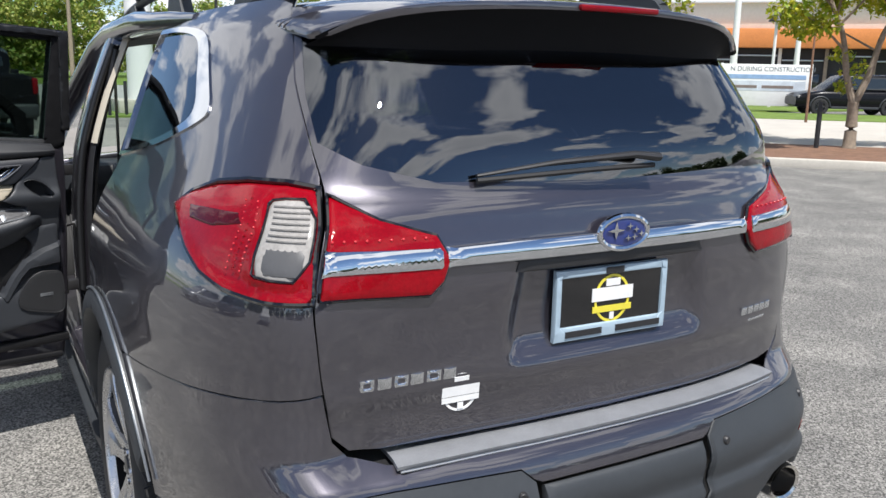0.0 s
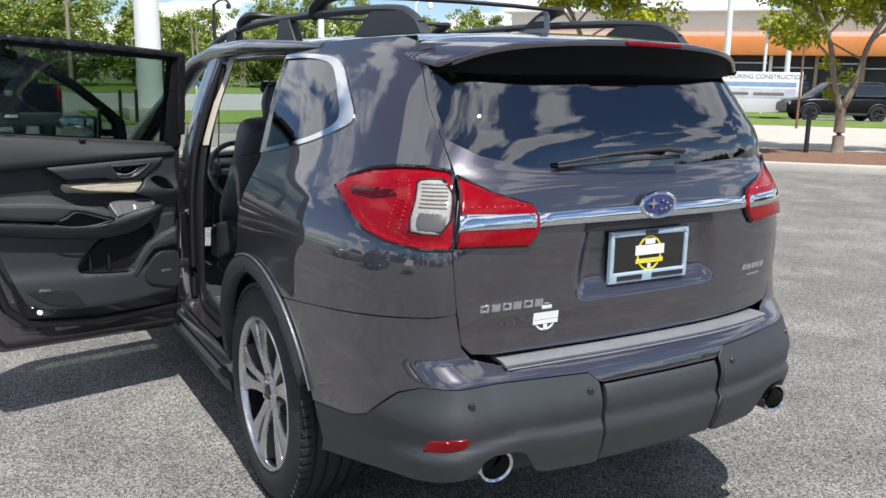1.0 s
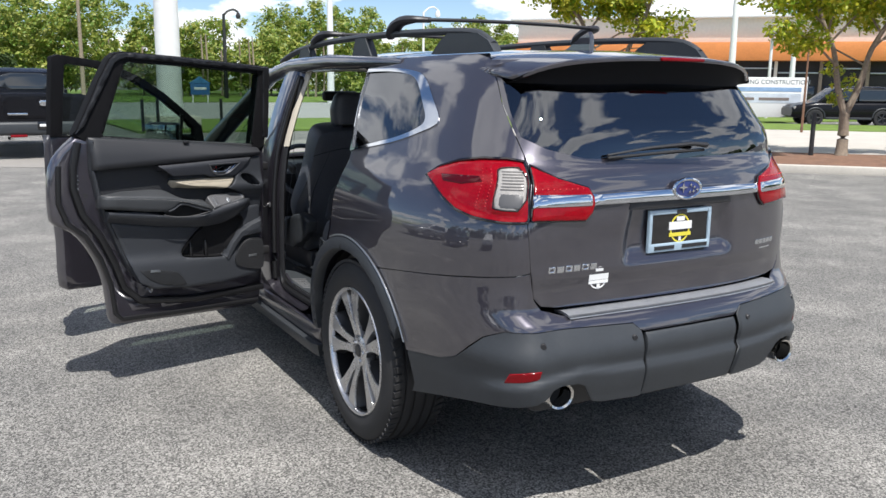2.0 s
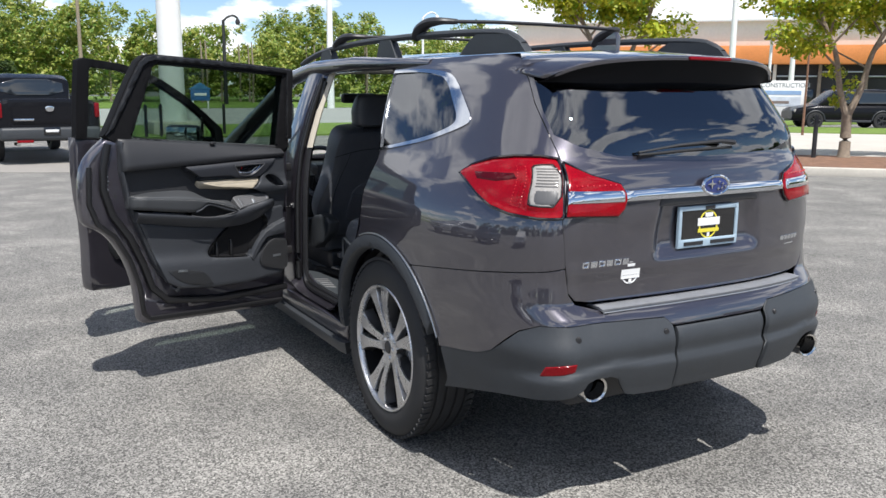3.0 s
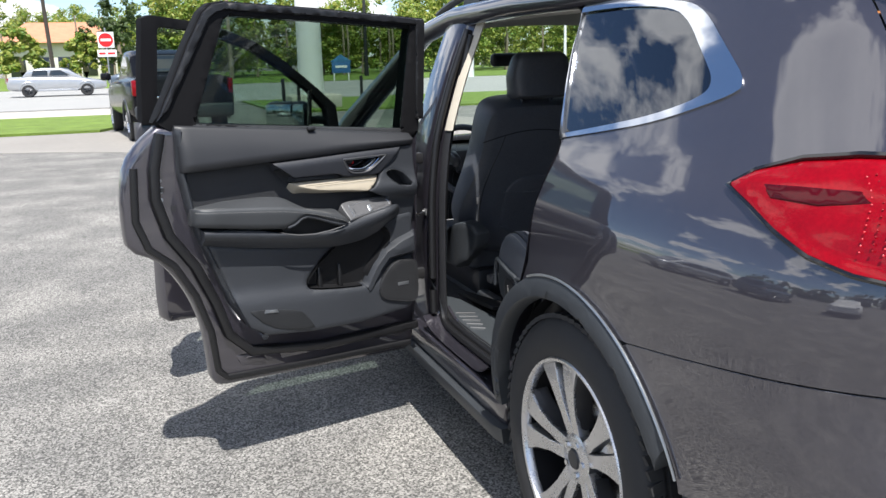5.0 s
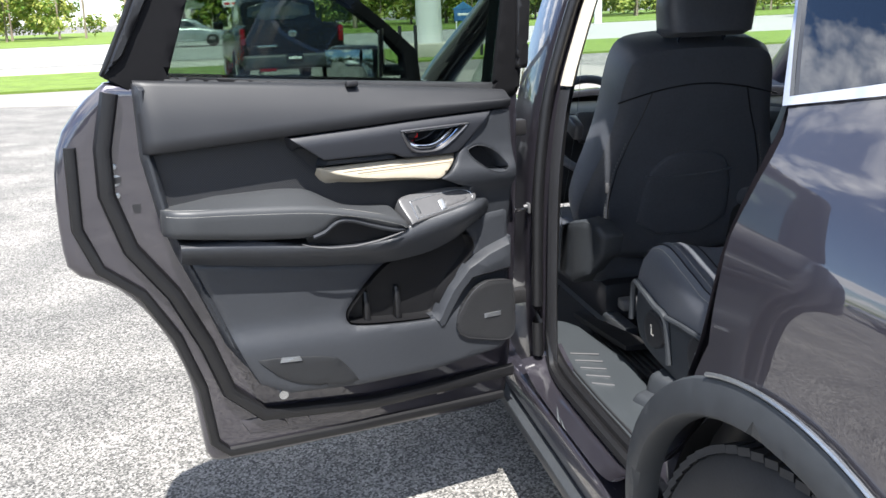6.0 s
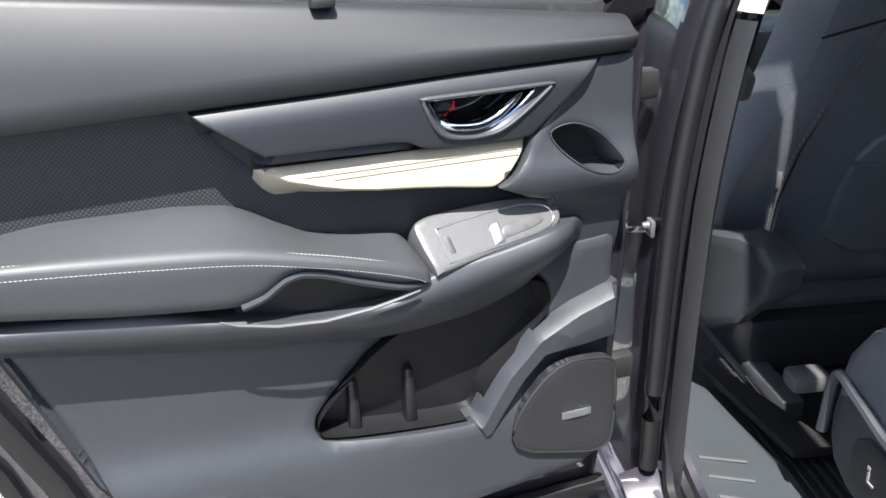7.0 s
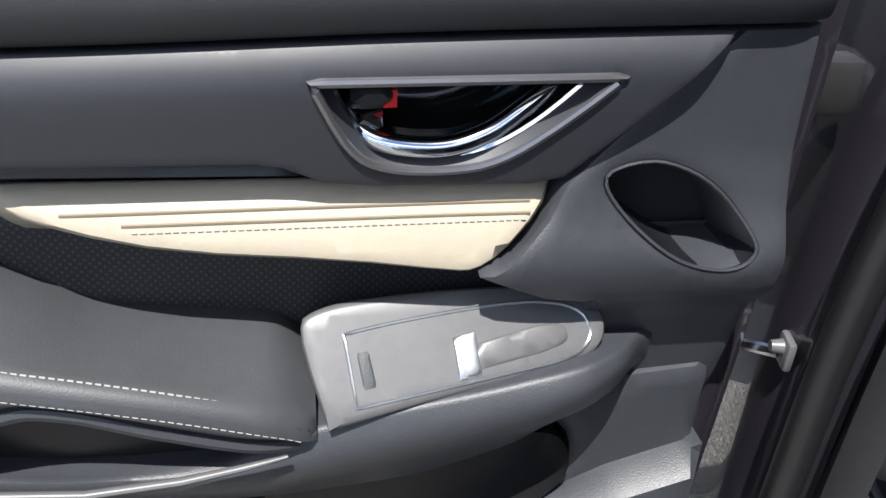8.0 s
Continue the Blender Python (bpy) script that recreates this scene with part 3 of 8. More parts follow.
def frame_strip(outer_l, inner_l, top_fn, low_fn, s):
    """A rounded frame between two outlines whose points pair up."""
    bm = bmesh.new()
    n = len(outer_l)
    rings = []
    for i in range(n):
        j = (i + 1) % n
        for k in range(4):
            o = [outer_l[i][c] + (outer_l[j][c] - outer_l[i][c]) * k / 4 for c in (0, 1)]
            q = [inner_l[i][c] + (inner_l[j][c] - inner_l[i][c]) * k / 4 for c in (0, 1)]
            row = []
            for t, fn in ((-0.01, low_fn), (0.0, top_fn), (0.12, top_fn), (0.5, top_fn), (0.88, top_fn), (1.0, top_fn), (1.01, low_fn)):
                row.append(bm.verts.new(fn(s * (o[0] + (q[0] - o[0]) * t), o[1] + (q[1] - o[1]) * t)))
            rings.append(row)
    for a, b in zip(rings, rings[1:] + rings[:1]):
        for k in range(6):
            bm.faces.new((a[k], a[k + 1], b[k + 1], b[k]))
    bmesh.ops.recalc_face_normals(bm, faces=bm.faces)
    return bm


def body_side(s):
    """Left (s = 1) or right flank behind the rear door."""
    flip = (lambda q: q) if s > 0 else mirror
    where = piece("rear_quarter", car)
    part("quarter_panel", hull(flip(quarter_loop()), skin, 0.012, 0.004, 0.0015, 0.03, [flip(side(WQ))], soft=0.03), M_PAINT, where)
    part("window_surround", frame_strip(side(WQ), side(GQ), on_skin(0.004), on_skin(-0.006), s), M_CHROME, where, "polished chrome window surround")
    part("quarter_window", hull(flip(side(GQ)), on_skin(-0.004), 0.004, 0.0, 0.0, 0.06), M_PRIVACY, where, "dark tinted quarter window")
    lamp = piece("tail_light", car)
    tl = flip(TL_TOP[::1] + [(0.786, 1.2)] + TL_BOT)
    clear = flip(smooth_loop([(0.800, 1.278), (0.895, 1.276), (0.918, 1.262), (0.908, 1.152), (0.890, 1.143), (0.790, 1.143)], 1))
    part("red_lens", hull(tl, on_skin(0.016), 0.05, 0.010, 0.010, 0.014, [clear], bulge=lambda p, z, d: -0.26 * max(0.0, z - 1.262 + 0.06 * max(0.0, abs(p) - 0.93)) - 0.10 * max(0.0, 1.235 - z) * min(1.0, d / 0.02)), M_RED, lamp, "glossy red tail light lens")
    part("lens_border", tube([on_skin(0.006)(*q) for q in dense(tl, 0.015)], 0.0065, 6, True), M_GLOSS, lamp, "thin black lamp border")
    part("clear_lens", hull(clear, on_skin(0.012), 0.05, 0.008, 0.006, 0.015), M_CLEAR, lamp, "ribbed clear reversing light")
    lower = [(0.802, 1.150), (0.885, 1.150), (0.894, 1.196), (0.804, 1.196)]
    part("lens_foot", hull(flip(lower), on_skin(0.0135), 0.01, 0.004, 0.003, 0.015), M_SWITCH, lamp, "grey lower lens cell")
    for k in range(12):
        z = 1.150 + k * 0.0105
        part("led", moved(block((0.005, 0.005, 0.005), (0, 0, 0), 0.002, 1), Matrix.Translation(on_skin(0.0150)(s * (0.930 + 0.0008 * k), z))), M_REDLED, lamp)
        part("led", moved(block((0.0045, 0.0045, 0.0045), (0, 0, 0), 0.002, 1), Matrix.Translation(on_skin(0.0150)(s * (0.948 + 0.0008 * k), z + 0.005))), M_RED_SMOOTH, lamp)
        part("led", moved(block((0.0045, 0.0045, 0.0045), (0, 0, 0), 0.002, 1), Matrix.Translation(on_skin(0.0150)(s * (0.966 + 0.0008 * k), z))), M_REDLED, lamp)
    part("lens_slot", hull(flip([(1.185, 1.236), (1.10, 1.240), (0.975, 1.243), (0.965, 1.226), (1.06, 1.212), (1.155, 1.214)]), on_skin(0.0165), 0.008, 0.003, 0.002, 0.015), M_RED_DARK, lamp, "dark red inner slot")
    for k in range(7):
        z = 1.208 + k * 0.009
        part("lens_rib", tube([on_skin(0.014)(p, z) for p in (np.linspace(0.81, 0.895, 6) * s)], 0.0025, 5), M_CLEAR, lamp)
    part("lamp_bezel", tube([on_skin(0.012)(*q) for q in dense(clear, 0.02)], 0.0025, 6, True), M_GLOSS, lamp)
    arch_pts = side(arc(AXLE_R, TYRE_R, ARCH_OUT, 152, -2, 30) + arc(AXLE_R, TYRE_R, ARCH_IN, -2, 158, 30))
    edge = side(arc(AXLE_R, TYRE_R, ARCH_OUT + 0.002, 160, 70, 40))
    # glint on the arch lip, put in as a thin satin tube
    part("arch_edge", tube([on_skin(0.008)(s * p, z) for p, z in edge], 0.0035, 6), M_SATIN, where, "bright thin strip for the glint along the arch")
    part("arch_cladding", hull(flip(arch_pts), on_skin(0.010), 0.05, 0.012, 0.010, 0.03), M_CLAD, where, "dark grey textured wheel arch trim")
    liner = bmesh.new()
    rows = [[liner.verts.new((-s * x, AXLE_R + (ARCH_IN + 0.005) * math.cos(a), TYRE_R + (ARCH_IN + 0.005) * math.sin(a))) for a in np.linspace(-0.05, math.pi + 0.02, 30)] for x in (0.875, 0.62)]
    for i in range(29):
        liner.faces.new((rows[0][i], rows[0][i + 1], rows[1][i + 1], rows[1][i]))
    liner.faces.new(rows[1])
    part("arch_liner", liner, M_RUBBER, where)


for s in (1, -1):
    body_side(s)

# rear bumper: painted cover, textured lower cover, step plate
BUMP_TOP = [(0.733, 0.925), (0.713, 0.83), (0.675, 0.79), (0.60, 0.772), (0.40, 0.762), (0.0, 0.760)]
CLAD_TOP = [(0.0, 0.690), (0.250, 0.690), (0.268, 0.698), (0.300, 0.724), (0.60, 0.736), (0.80, 0.734), (0.866, 0.731), (0.945, 0.702), (1.01, 0.66), (1.09, 0.605), (1.18, 0.575)]
bumper = piece("rear_bumper", car)
left = side([(0.845, 0.839)]) + BUMP_TOP[:-1]
cover = left + [(0.0, 0.760)] + [(-p, z) for p, z in left[::-1]]
low = CLAD_TOP + side([(0.66, 0.548)]) + side(arc(AXLE_R, TYRE_R, ARCH_OUT, 158, 124, 8))
cover = cover + [(-p, z) for p, z in low[::-1]][:-1] + low
part("bumper_cover", hull(cover, skin, 0.012, 0.004, 0.0015, 0.03, soft=0.02), M_PAINT, bumper)
bot = side([(0.66, 0.375)]) + [(1.20, 0.412), (1.08, 0.435), (0.92, 0.458), (0.76, 0.480), (0.712, 0.500), (0.690, 0.528), (0.655, 0.540), (0.58, 0.540), (0.545, 0.525), (0.525, 0.490), (0.50, 0.456), (0.46, 0.446), (0.30, 0.44), (0.0, 0.425)]


def clad_fn(off):
    """The lower cover: leaning back over a waist crease, with a ledge that sweeps under the reflector to the exhaust."""
    base = skin

    def f(p, z):
        a, q = Vector(base(p, z)), abs(p)
        fade = 1 / (1 + math.exp((q - 1.12) / 0.05))
        ledge = float(np.interp(q, (0.0, 0.42, 0.56, 0.72, 0.90, 0.98), (0.570, 0.578, 0.590, 0.572, 0.548, 0.535)))
        out = off + 0.020 * math.exp(-(((z - 0.640) / 0.055) ** 2)) * fade
        low = 1 / (1 + math.exp(max(-40.0, min(40.0, (z - ledge) / 0.0055))))
        rim = 1 / (1 + math.exp((q - 0.95) / 0.02))
        out += 0.024 * low * rim - 0.012 * max(0.0, min(1.0, (ledge - z) / 0.10)) * rim
        n = Vector((a.x * 0.9, a.y - 1.2, 0)).normalized()
        return a + n * out
    return f



top_l = CLAD_TOP[1:] + side([(0.66, 0.548)])
for s in (1, -1):
    loop = CLAD_TOP[2:] + side([(0.66, 0.548)]) + side(arc(AXLE_R, TYRE_R, ARCH_OUT, 160, 178, 6)) + bot[:-1] + [(0.262, 0.44)]
    loop = loop if s > 0 else mirror(loop)
    part("bumper_corner", hull(loop, clad_fn(0.006), 0.02, 0.010, 0.008, 0.016, soft=0.008), M_CLAD, bumper, "dark grey textured plastic bumper corner")
mid = [(-0.256, 0.44), (0.256, 0.44), (0.246, 0.686), (-0.246, 0.686)]
part("bumper_middle", hull(mid, clad_fn(-0.004), 0.02, 0.010, 0.006, 0.02), M_CLAD, bumper, "dark grey textured plastic tow cover")


def step_fn(u, v):
    a = Vector(skin(u, 0.757))
    return (a.x * 0.985, a.y + 0.004 + v, 0.765 + 0.004 * math.sin(v * 40))


part("bumper_step", sheet([(-0.60, 0), (0.60, 0), (0.585, 0.105), (-0.585, 0.105)], step_fn, 0.012, 0.006, 0.004, 0.03), M_STEP, bumper, "brushed metal bumper step plate")
for i in range(33):
    u = -0.56 + i * 0.035
    a, b = step_fn(u, 0.030), step_fn(u, 0.082)
    part("step_ridge", block((0.005, 0.042, 0.006), (a[0], a[1], 0.7655), 0.002, 1, Matrix.Rotation(0.5, 4, "Z")), M_STEP_EDGE, bumper)
    part("step_ridge", block((0.005, 0.034, 0.006), (b[0], b[1], 0.7655), 0.002, 1, Matrix.Rotation(-0.5, 4, "Z")), M_STEP_EDGE, bumper)
part("step_lip", tube([Vector(step_fn(u, 0.004)) + Vector((0, 0, -0.003)) for u in np.linspace(-0.59, 0.59, 40)], 0.0035, 6), M_STEP_EDGE, bumper)
part("bumper_ledge", hull([(-0.66, 0.0), (0.66, 0.0), (0.64, 0.14), (-0.64, 0.14)], lambda u, v: (Vector(skin(u, 0.775)).x, Vector(skin(u, 0.765)).y + 0.004 + v, 0.760), 0.01, 0.004, 0.003, 0.05), M_BLACK, bumper)
for s in (1, -1):
    for p, z in ((0.728, 0.691), (0.312, 0.677)):
        a, b = Vector(clad_fn(0.0085)(s * p, z)), Vector(clad_fn(0.03)(s * p, z))
        m = Matrix.Translation(a) @ (b - a).to_track_quat("Z", "Y").to_matrix().to_4x4()
        part("parking_sensor", moved(lathe([(0, 0.003), (0.009, 0.003), (0.0115, 0.0), (0.0115, -0.01)], 16, "z"), m), M_BLACK, bumper)
    refl = [(0.892, 0.556), (0.755, 0.578), (0.740, 0.608), (0.800, 0.605), (0.866, 0.594)]
    part("reflector", hull(refl if s > 0 else mirror(refl), clad_fn(0.010), 0.014, 0.006, 0.004, 0.015), M_RED_SMOOTH, bumper, "red plastic bumper reflector")
    pipe = lathe([(0.040, 0.0), (0.047, -0.004), (0.049, 0.01), (0.049, 0.20), (0.043, 0.20), (0.042, 0.012), (0.040, 0.0)], 32, "y")
    for v in pipe.verts:
        v.co.x *= 1.18
    part("exhaust_tip", moved(pipe, pose(-s * 0.578, 0.112, 0.484)), M_STEEL, bumper, "polished steel exhaust tip")
    part("exhaust_inside", moved(lathe([(0.0, 0.06), (0.043, 0.06)], 24, "y"), pose(-s * 0.578, 0.112, 0.484)), M_RUBBER, bumper)

# tailgate
gate = piece("tailgate", car)
GATE_L = [(0.958, 1.66), (0.930, 1.60), (0.895, 1.50), (0.840, 1.40), (0.795, 1.325), (0.782, 1.30), (0.762, 1.106), (0.748, 1.04), (0.728, 0.93), (0.709, 0.838), (0.672, 0.804), (0.60, 0.793), (0.40, 0.790)]
gate_loop = [(0, 1.66)] + [(-p, z) for p, z in GATE_L] + [(0, 0.788)] + GATE_L[::-1]
WIN = [(0.815, 1.385), (0.86, 1.47), (0.905, 1.60), (0.91, 1.635), (0, 1.64)]
WIN = WIN + [(-p, z) for p, z in WIN[:-1][::-1]] + [(-0.70, 1.345), (-0.51, 1.31), (0, 1.300), (0.51, 1.31), (0.70, 1.345)]


def gate_fn(p, z):
    """The tailgate's skin: a soft shelf under the chrome strip, a waist at the middle."""
    a = Vector(skin(p, z))
    k = math.exp(-(((z - 0.905) / 0.035) ** 2)) * 0.006 - 0.010 * math.exp(-(((z - 1.02) / 0.06) ** 2)) * math.exp(-((p / 0.55) ** 4))
    lip = 0.012 * math.exp(-(((z - 1.262) / 0.022) ** 2))
    def rise(t):
        return 1 / (1 + math.exp(-max(-30.0, min(30.0, t))))
    dip = 0.030 * rise((0.275 + 0.10 * (1.05 - z) - abs(p)) / 0.009) * rise((z - 0.945) / 0.010) * rise((1.165 - z) / 0.006)
    return (a.x, a.y - k - lip + dip, a.z)


part("gate_panel", hull(gate_loop, gate_fn, 0.015, 0.004, 0.0015, 0.02, [WIN], soft=0.012), M_PAINT, gate)
part("rear_window", hull(WIN, on_skin(-0.002), 0.004, 0.0, 0, 0.06), M_PRIVACY, gate, "dark tinted rear window reflecting clouds")


strip = [(-0.48, 1.148), (0.48, 1.148), (0.49, 1.168), (0.48, 1.190), (0.3, 1.194), (-0.3, 1.194), (-0.48, 1.190), (-0.49, 1.168)]
part("chrome_strip", hull(strip, on_skin(0.016), 0.03, 0.014, 0.010, 0.02), M_CHROME, gate, "polished chrome tailgate strip")
for s in (1, -1):
    lampg = [(0.775, 1.290), (0.755, 1.11), (0.505, 1.100), (0.478, 1.125), (0.468, 1.168), (0.51, 1.212), (0.65, 1.243)]
    bar = [(0.768, 1.195), (0.762, 1.150), (0.482, 1.148), (0.492, 1.190)]
    fl = (lambda q: q) if s > 0 else mirror
    part("gate_light", hull(fl(lampg), on_skin(0.016), 0.04, 0.008, 0.008, 0.014, bulge=lambda p, z, d: -0.10 * max(0.0, z - 1.200)), M_RED, gate, "glossy red inner tail light")
    part("lens_border", tube([on_skin(0.006)(*q) for q in dense(fl(lampg), 0.015)], 0.0045, 6, True), M_GLOSS, gate)
    for k in range(9):
        part("led", moved(block((0.006, 0.004, 0.006), (0, 0, 0), 0.002, 1), Matrix.Translation(on_skin(0.0165)(s * (0.755 - 0.027 * k), 1.207))), M_REDLED, gate)
    part("light_bar", hull(fl(bar), on_skin(0.020), 0.015, 0.010, 0.007, 0.015), M_CHROME, gate, "clear and chrome bar across the light")

# badge, letters as bars, sticker, licence plate
bc = Vector(on_skin(0.018)(0.0, 1.188))
part("badge_rim", moved(tube([(0.066 * math.cos(a), 0, 0.036 * math.sin(a)) for a in np.linspace(0, 2 * math.pi, 40)[:-1]], 0.007, 8, True, up=(0, 1, 0)), pose(*bc)), M_CHROME, gate, "chrome oval badge rim")
part("badge_face", moved(sheet(ellipse(0, 0, 0.064, 0.034), lambda u, v: (u, -0.003, v), 0.012, 0.01, 0.004, 0.012), pose(*bc)), M_BLUE, gate, "blue enamel badge face")
for sx, sz, r in ((-0.026, 0.006, 0.020), (0.012, 0.014, 0.008), (0.03, 0.006, 0.008), (0.026, -0.010, 0.008), (0.008, -0.012, 0.008), (0.045, -0.004, 0.008)):
    star = [((r if i % 2 == 0 else r * 0.28) * math.cos(i * math.pi / 4) * 1.2 + sx, (r if i % 2 == 0 else r * 0.28) * math.sin(i * math.pi / 4) + sz) for i in range(8)]
    part("badge_star", moved(sheet(star, lambda u, v: (u, -0.008, v), 0.003, 0.0, 0, 0.02), pose(*bc)), M_CHROME, gate)
for i, (p0, w) in enumerate(((0.650, 0.032), (0.611, 0.032), (0.572, 0.032), (0.535, 0.030), (0.497, 0.034), (0.457, 0.030))):
    zc = 0.932
    loopb = [(p0, zc - 0.012), (p0, zc + 0.012), (p0 - w, zc + 0.012), (p0 - w, zc - 0.012)]
    part("name_bar", hull(loopb, on_skin(0.006), 0.006, 0.003, 0.002, 0.01, [[(p0 - 0.008, zc - 0.004), (p0 - 0.008, zc + 0.005), (p0 - w + 0.008, zc + 0.005), (p0 - w + 0.008, zc - 0.004)]] if i % 2 == 0 else ()), M_CHROME, gate)
for p0, w in ((0.622, 0.075), (0.542, 0.026), (0.512, 0.026), (0.482, 0.026)):
    part("name_bar", hull([(p0, 0.893), (p0, 0.904), (p0 - w, 0.904), (p0 - w, 0.893)], on_skin(0.005), 0.005, 0.002, 0.0015, 0.01), M_CHROME, gate)
for k, (p0, w, z0, hh) in enumerate(((-0.47, 0.026, 0.945, 0.020), (-0.50, 0.026, 0.945, 0.020), (-0.53, 0.026, 0.945, 0.020), (-0.56, 0.026, 0.945, 0.020), (-0.59, 0.026, 0.945, 0.020), (-0.50, 0.10, 0.915, 0.012))):
    part("name_bar", hull([(p0, z0 - hh / 2), (p0, z0 + hh / 2), (p0 - w, z0 + hh / 2), (p0 - w, z0 - hh / 2)], on_skin(0.005), 0.005, 0.002, 0.0015, 0.01), M_CHROME, gate)
sc = 0.412
part("dealer_sticker", hull(ellipse(sc, 0.886, 0.043, 0.042), on_skin(0.0035), 0.002, 0.0, 0, 0.012, [ellipse(sc, 0.886, 0.038, 0.037)]), M_WHITE, gate, "round white outline sticker")
for z0, hw, hh in ((0.915, 0.018, 0.006), (0.890, 0.046, 0.011), (0.871, 0.046, 0.006), (0.856, 0.007, 0.007)):
    part("sticker_bar", hull([(sc - hw, z0 - hh), (sc + hw, z0 - hh), (sc + hw, z0 + hh), (sc - hw, z0 + hh)], on_skin(0.0055), 0.002, 0.0, 0, 0.012), M_WHITE, gate)
PC = (0.0, 0.172, 1.034)


def plate_fn(n):
    return lambda u, v: (PC[0] + u, PC[1] - n, PC[2] + v)


part("plate_frame", sheet([(-0.158, -0.08), (0.158, -0.08), (0.158, 0.08), (-0.158, 0.08)], plate_fn(0.010), 0.014, 0.005, 0.004, 0.02, [[(-0.142, -0.048), (0.142, -0.048), (0.142, 0.062), (-0.142, 0.062)]]), M_PLATEFRAME, gate, "blue-grey licence plate frame")
part("licence_plate", sheet([(-0.15, -0.07), (0.15, -0.07), (0.15, 0.07), (-0.15, 0.07)], plate_fn(0.004), 0.004, 0, 0, 0.05), M_GLOSS, gate, "black dealer plate with a white and yellow mark")
part("plate_mark", sheet(ellipse(0.0, 0.005, 0.050, 0.055), plate_fn(0.0055), 0.002, 0, 0, 0.02, [ellipse(0.0, 0.005, 0.044, 0.049)]), M_YELLOW, gate)
for z0, hw, hh, mm in ((0.042, 0.02, 0.008, M_WHITE), (0.016, 0.058, 0.015, M_WHITE), (-0.018, 0.055, 0.007, M_YELLOW), (-0.035, 0.006, 0.008, M_WHITE)):
    part("plate_bar", sheet([(-hw, z0 - hh), (hw, z0 - hh), (hw, z0 + hh), (-hw, z0 + hh)], plate_fn(0.007), 0.002, 0, 0, 0.05), mm, gate)
for u0, w0, z0 in ((-0.08, 0.10, -0.064), (0.075, 0.13, -0.064), (0.0, 0.05, 0.071)):
    part("frame_bar", sheet([(u0 - w0 / 2, z0 - 0.007), (u0 + w0 / 2, z0 - 0.007), (u0 + w0 / 2, z0 + 0.007), (u0 - w0 / 2, z0 + 0.007)], plate_fn(0.012), 0.002, 0, 0, 0.05), M_BLACK, gate)
part("gate_handle_recess", hull([(-0.29, 1.125), (0.29, 1.125), (0.28, 1.158), (-0.28, 1.158)], on_skin(0.004), 0.03, 0.006, 0.006, 0.03), M_BLACK, gate)

# spoiler: a shelf that bends down at its ends over a black underside
def spoil_fn(u, v):
    """u across, v 0 (front) to 1 (rear edge)."""
    k = min(abs(u) / 0.615, 1.0)
    y = 0.72 - 0.46 * v + (0.04 + 0.13 * v) * k ** 3
    z = 1.709 - 0.034 * v * v - 0.038 * k ** 2.2 - (0.040 + 0.015 * v) * k ** 7
    return (u, y, z)


def spoil_under(u, v):
    """From the rear edge (v = 1) down to the glass (v = 0)."""
    x, y, z = spoil_fn(u, 1.0)
    k = min(abs(u) / 0.615, 1.0)
    low = z - 0.010 - 0.090 * (1 - k ** 5)
    foot = Vector(skin(p_of_x(u * 0.99, low), low)) + Vector((0, 0.006, 0))
    top = Vector((x * 0.99, y + 0.006, z - 0.010))
    q = top.lerp(foot, 1 - v)
    return (q.x, q.y + 0.012 * math.sin(v * math.pi), q.z)


SPL = [(-0.615, 0), (-0.30, 0), (0.30, 0), (0.615, 0), (0.613, 0.55), (0.605, 0.9), (0.58, 1.0), (0, 1.0), (-0.58, 1.0), (-0.605, 0.9), (-0.613, 0.55)]
part("spoiler", hull(SPL, spoil_fn, 0.016, 0.012, 0.008, 0.04), M_PAINT, gate, "body-coloured roof spoiler")
und = bmesh.new()
us = np.linspace(-0.60, 0.60, 41)
rows = [[und.verts.new(spoil_under(u, v)) for v in (1.0, 0.97, 0.85, 0.65, 0.4, 0.15, 0.0)] for u in us]
rear = [und.verts.new(Vector(spoil_fn(u, 0.995)) + Vector((0, 0.001, -0.004))) for u in us]
for i in range(40):
    und.faces.new((rear[i], rear[i + 1], rows[i + 1][0], rows[i][0]))
    for k in range(6):
        und.faces.new((rows[i][k], rows[i][k + 1], rows[i + 1][k + 1], rows[i + 1][k]))
part("spoiler_underside", und, M_DULL, gate, "black spoiler underside")
part("brake_light", moved(block((0.22, 0.02, 0.014), (0, 0, 0), 0.005), pose(0.05, 0.262, 1.666)), M_RED_SMOOTH, gate, "red high brake light")
wip = [(-0.34, 0.205, 1.322), (-0.16, 0.185, 1.345), (0.04, 0.172, 1.357), (0.11, 0.172, 1.350)]
part("wiper_arm", tube(wip, [0.006, 0.009, 0.013, 0.017], 8, flat=0.6), M_BLACK, gate, "black rear wiper arm")
part("wiper_blade", tube([(-0.34, 0.203, 1.312), (-0.06, 0.176, 1.328), (0.10, 0.172, 1.332)], 0.006, 6), M_RUBBER, gate)

# roof


def roof_fn(x, y):
    z = 1.700 + 0.035 * math.sin(min(max((y - 0.5) / 2.6, 0), 1) * math.pi * 0.85) - 0.10 * (abs(x) / 0.62) ** 2.6 * 0.55 - max(0.0, y - 2.6) ** 2 * 0.07
    return (x, y, z)


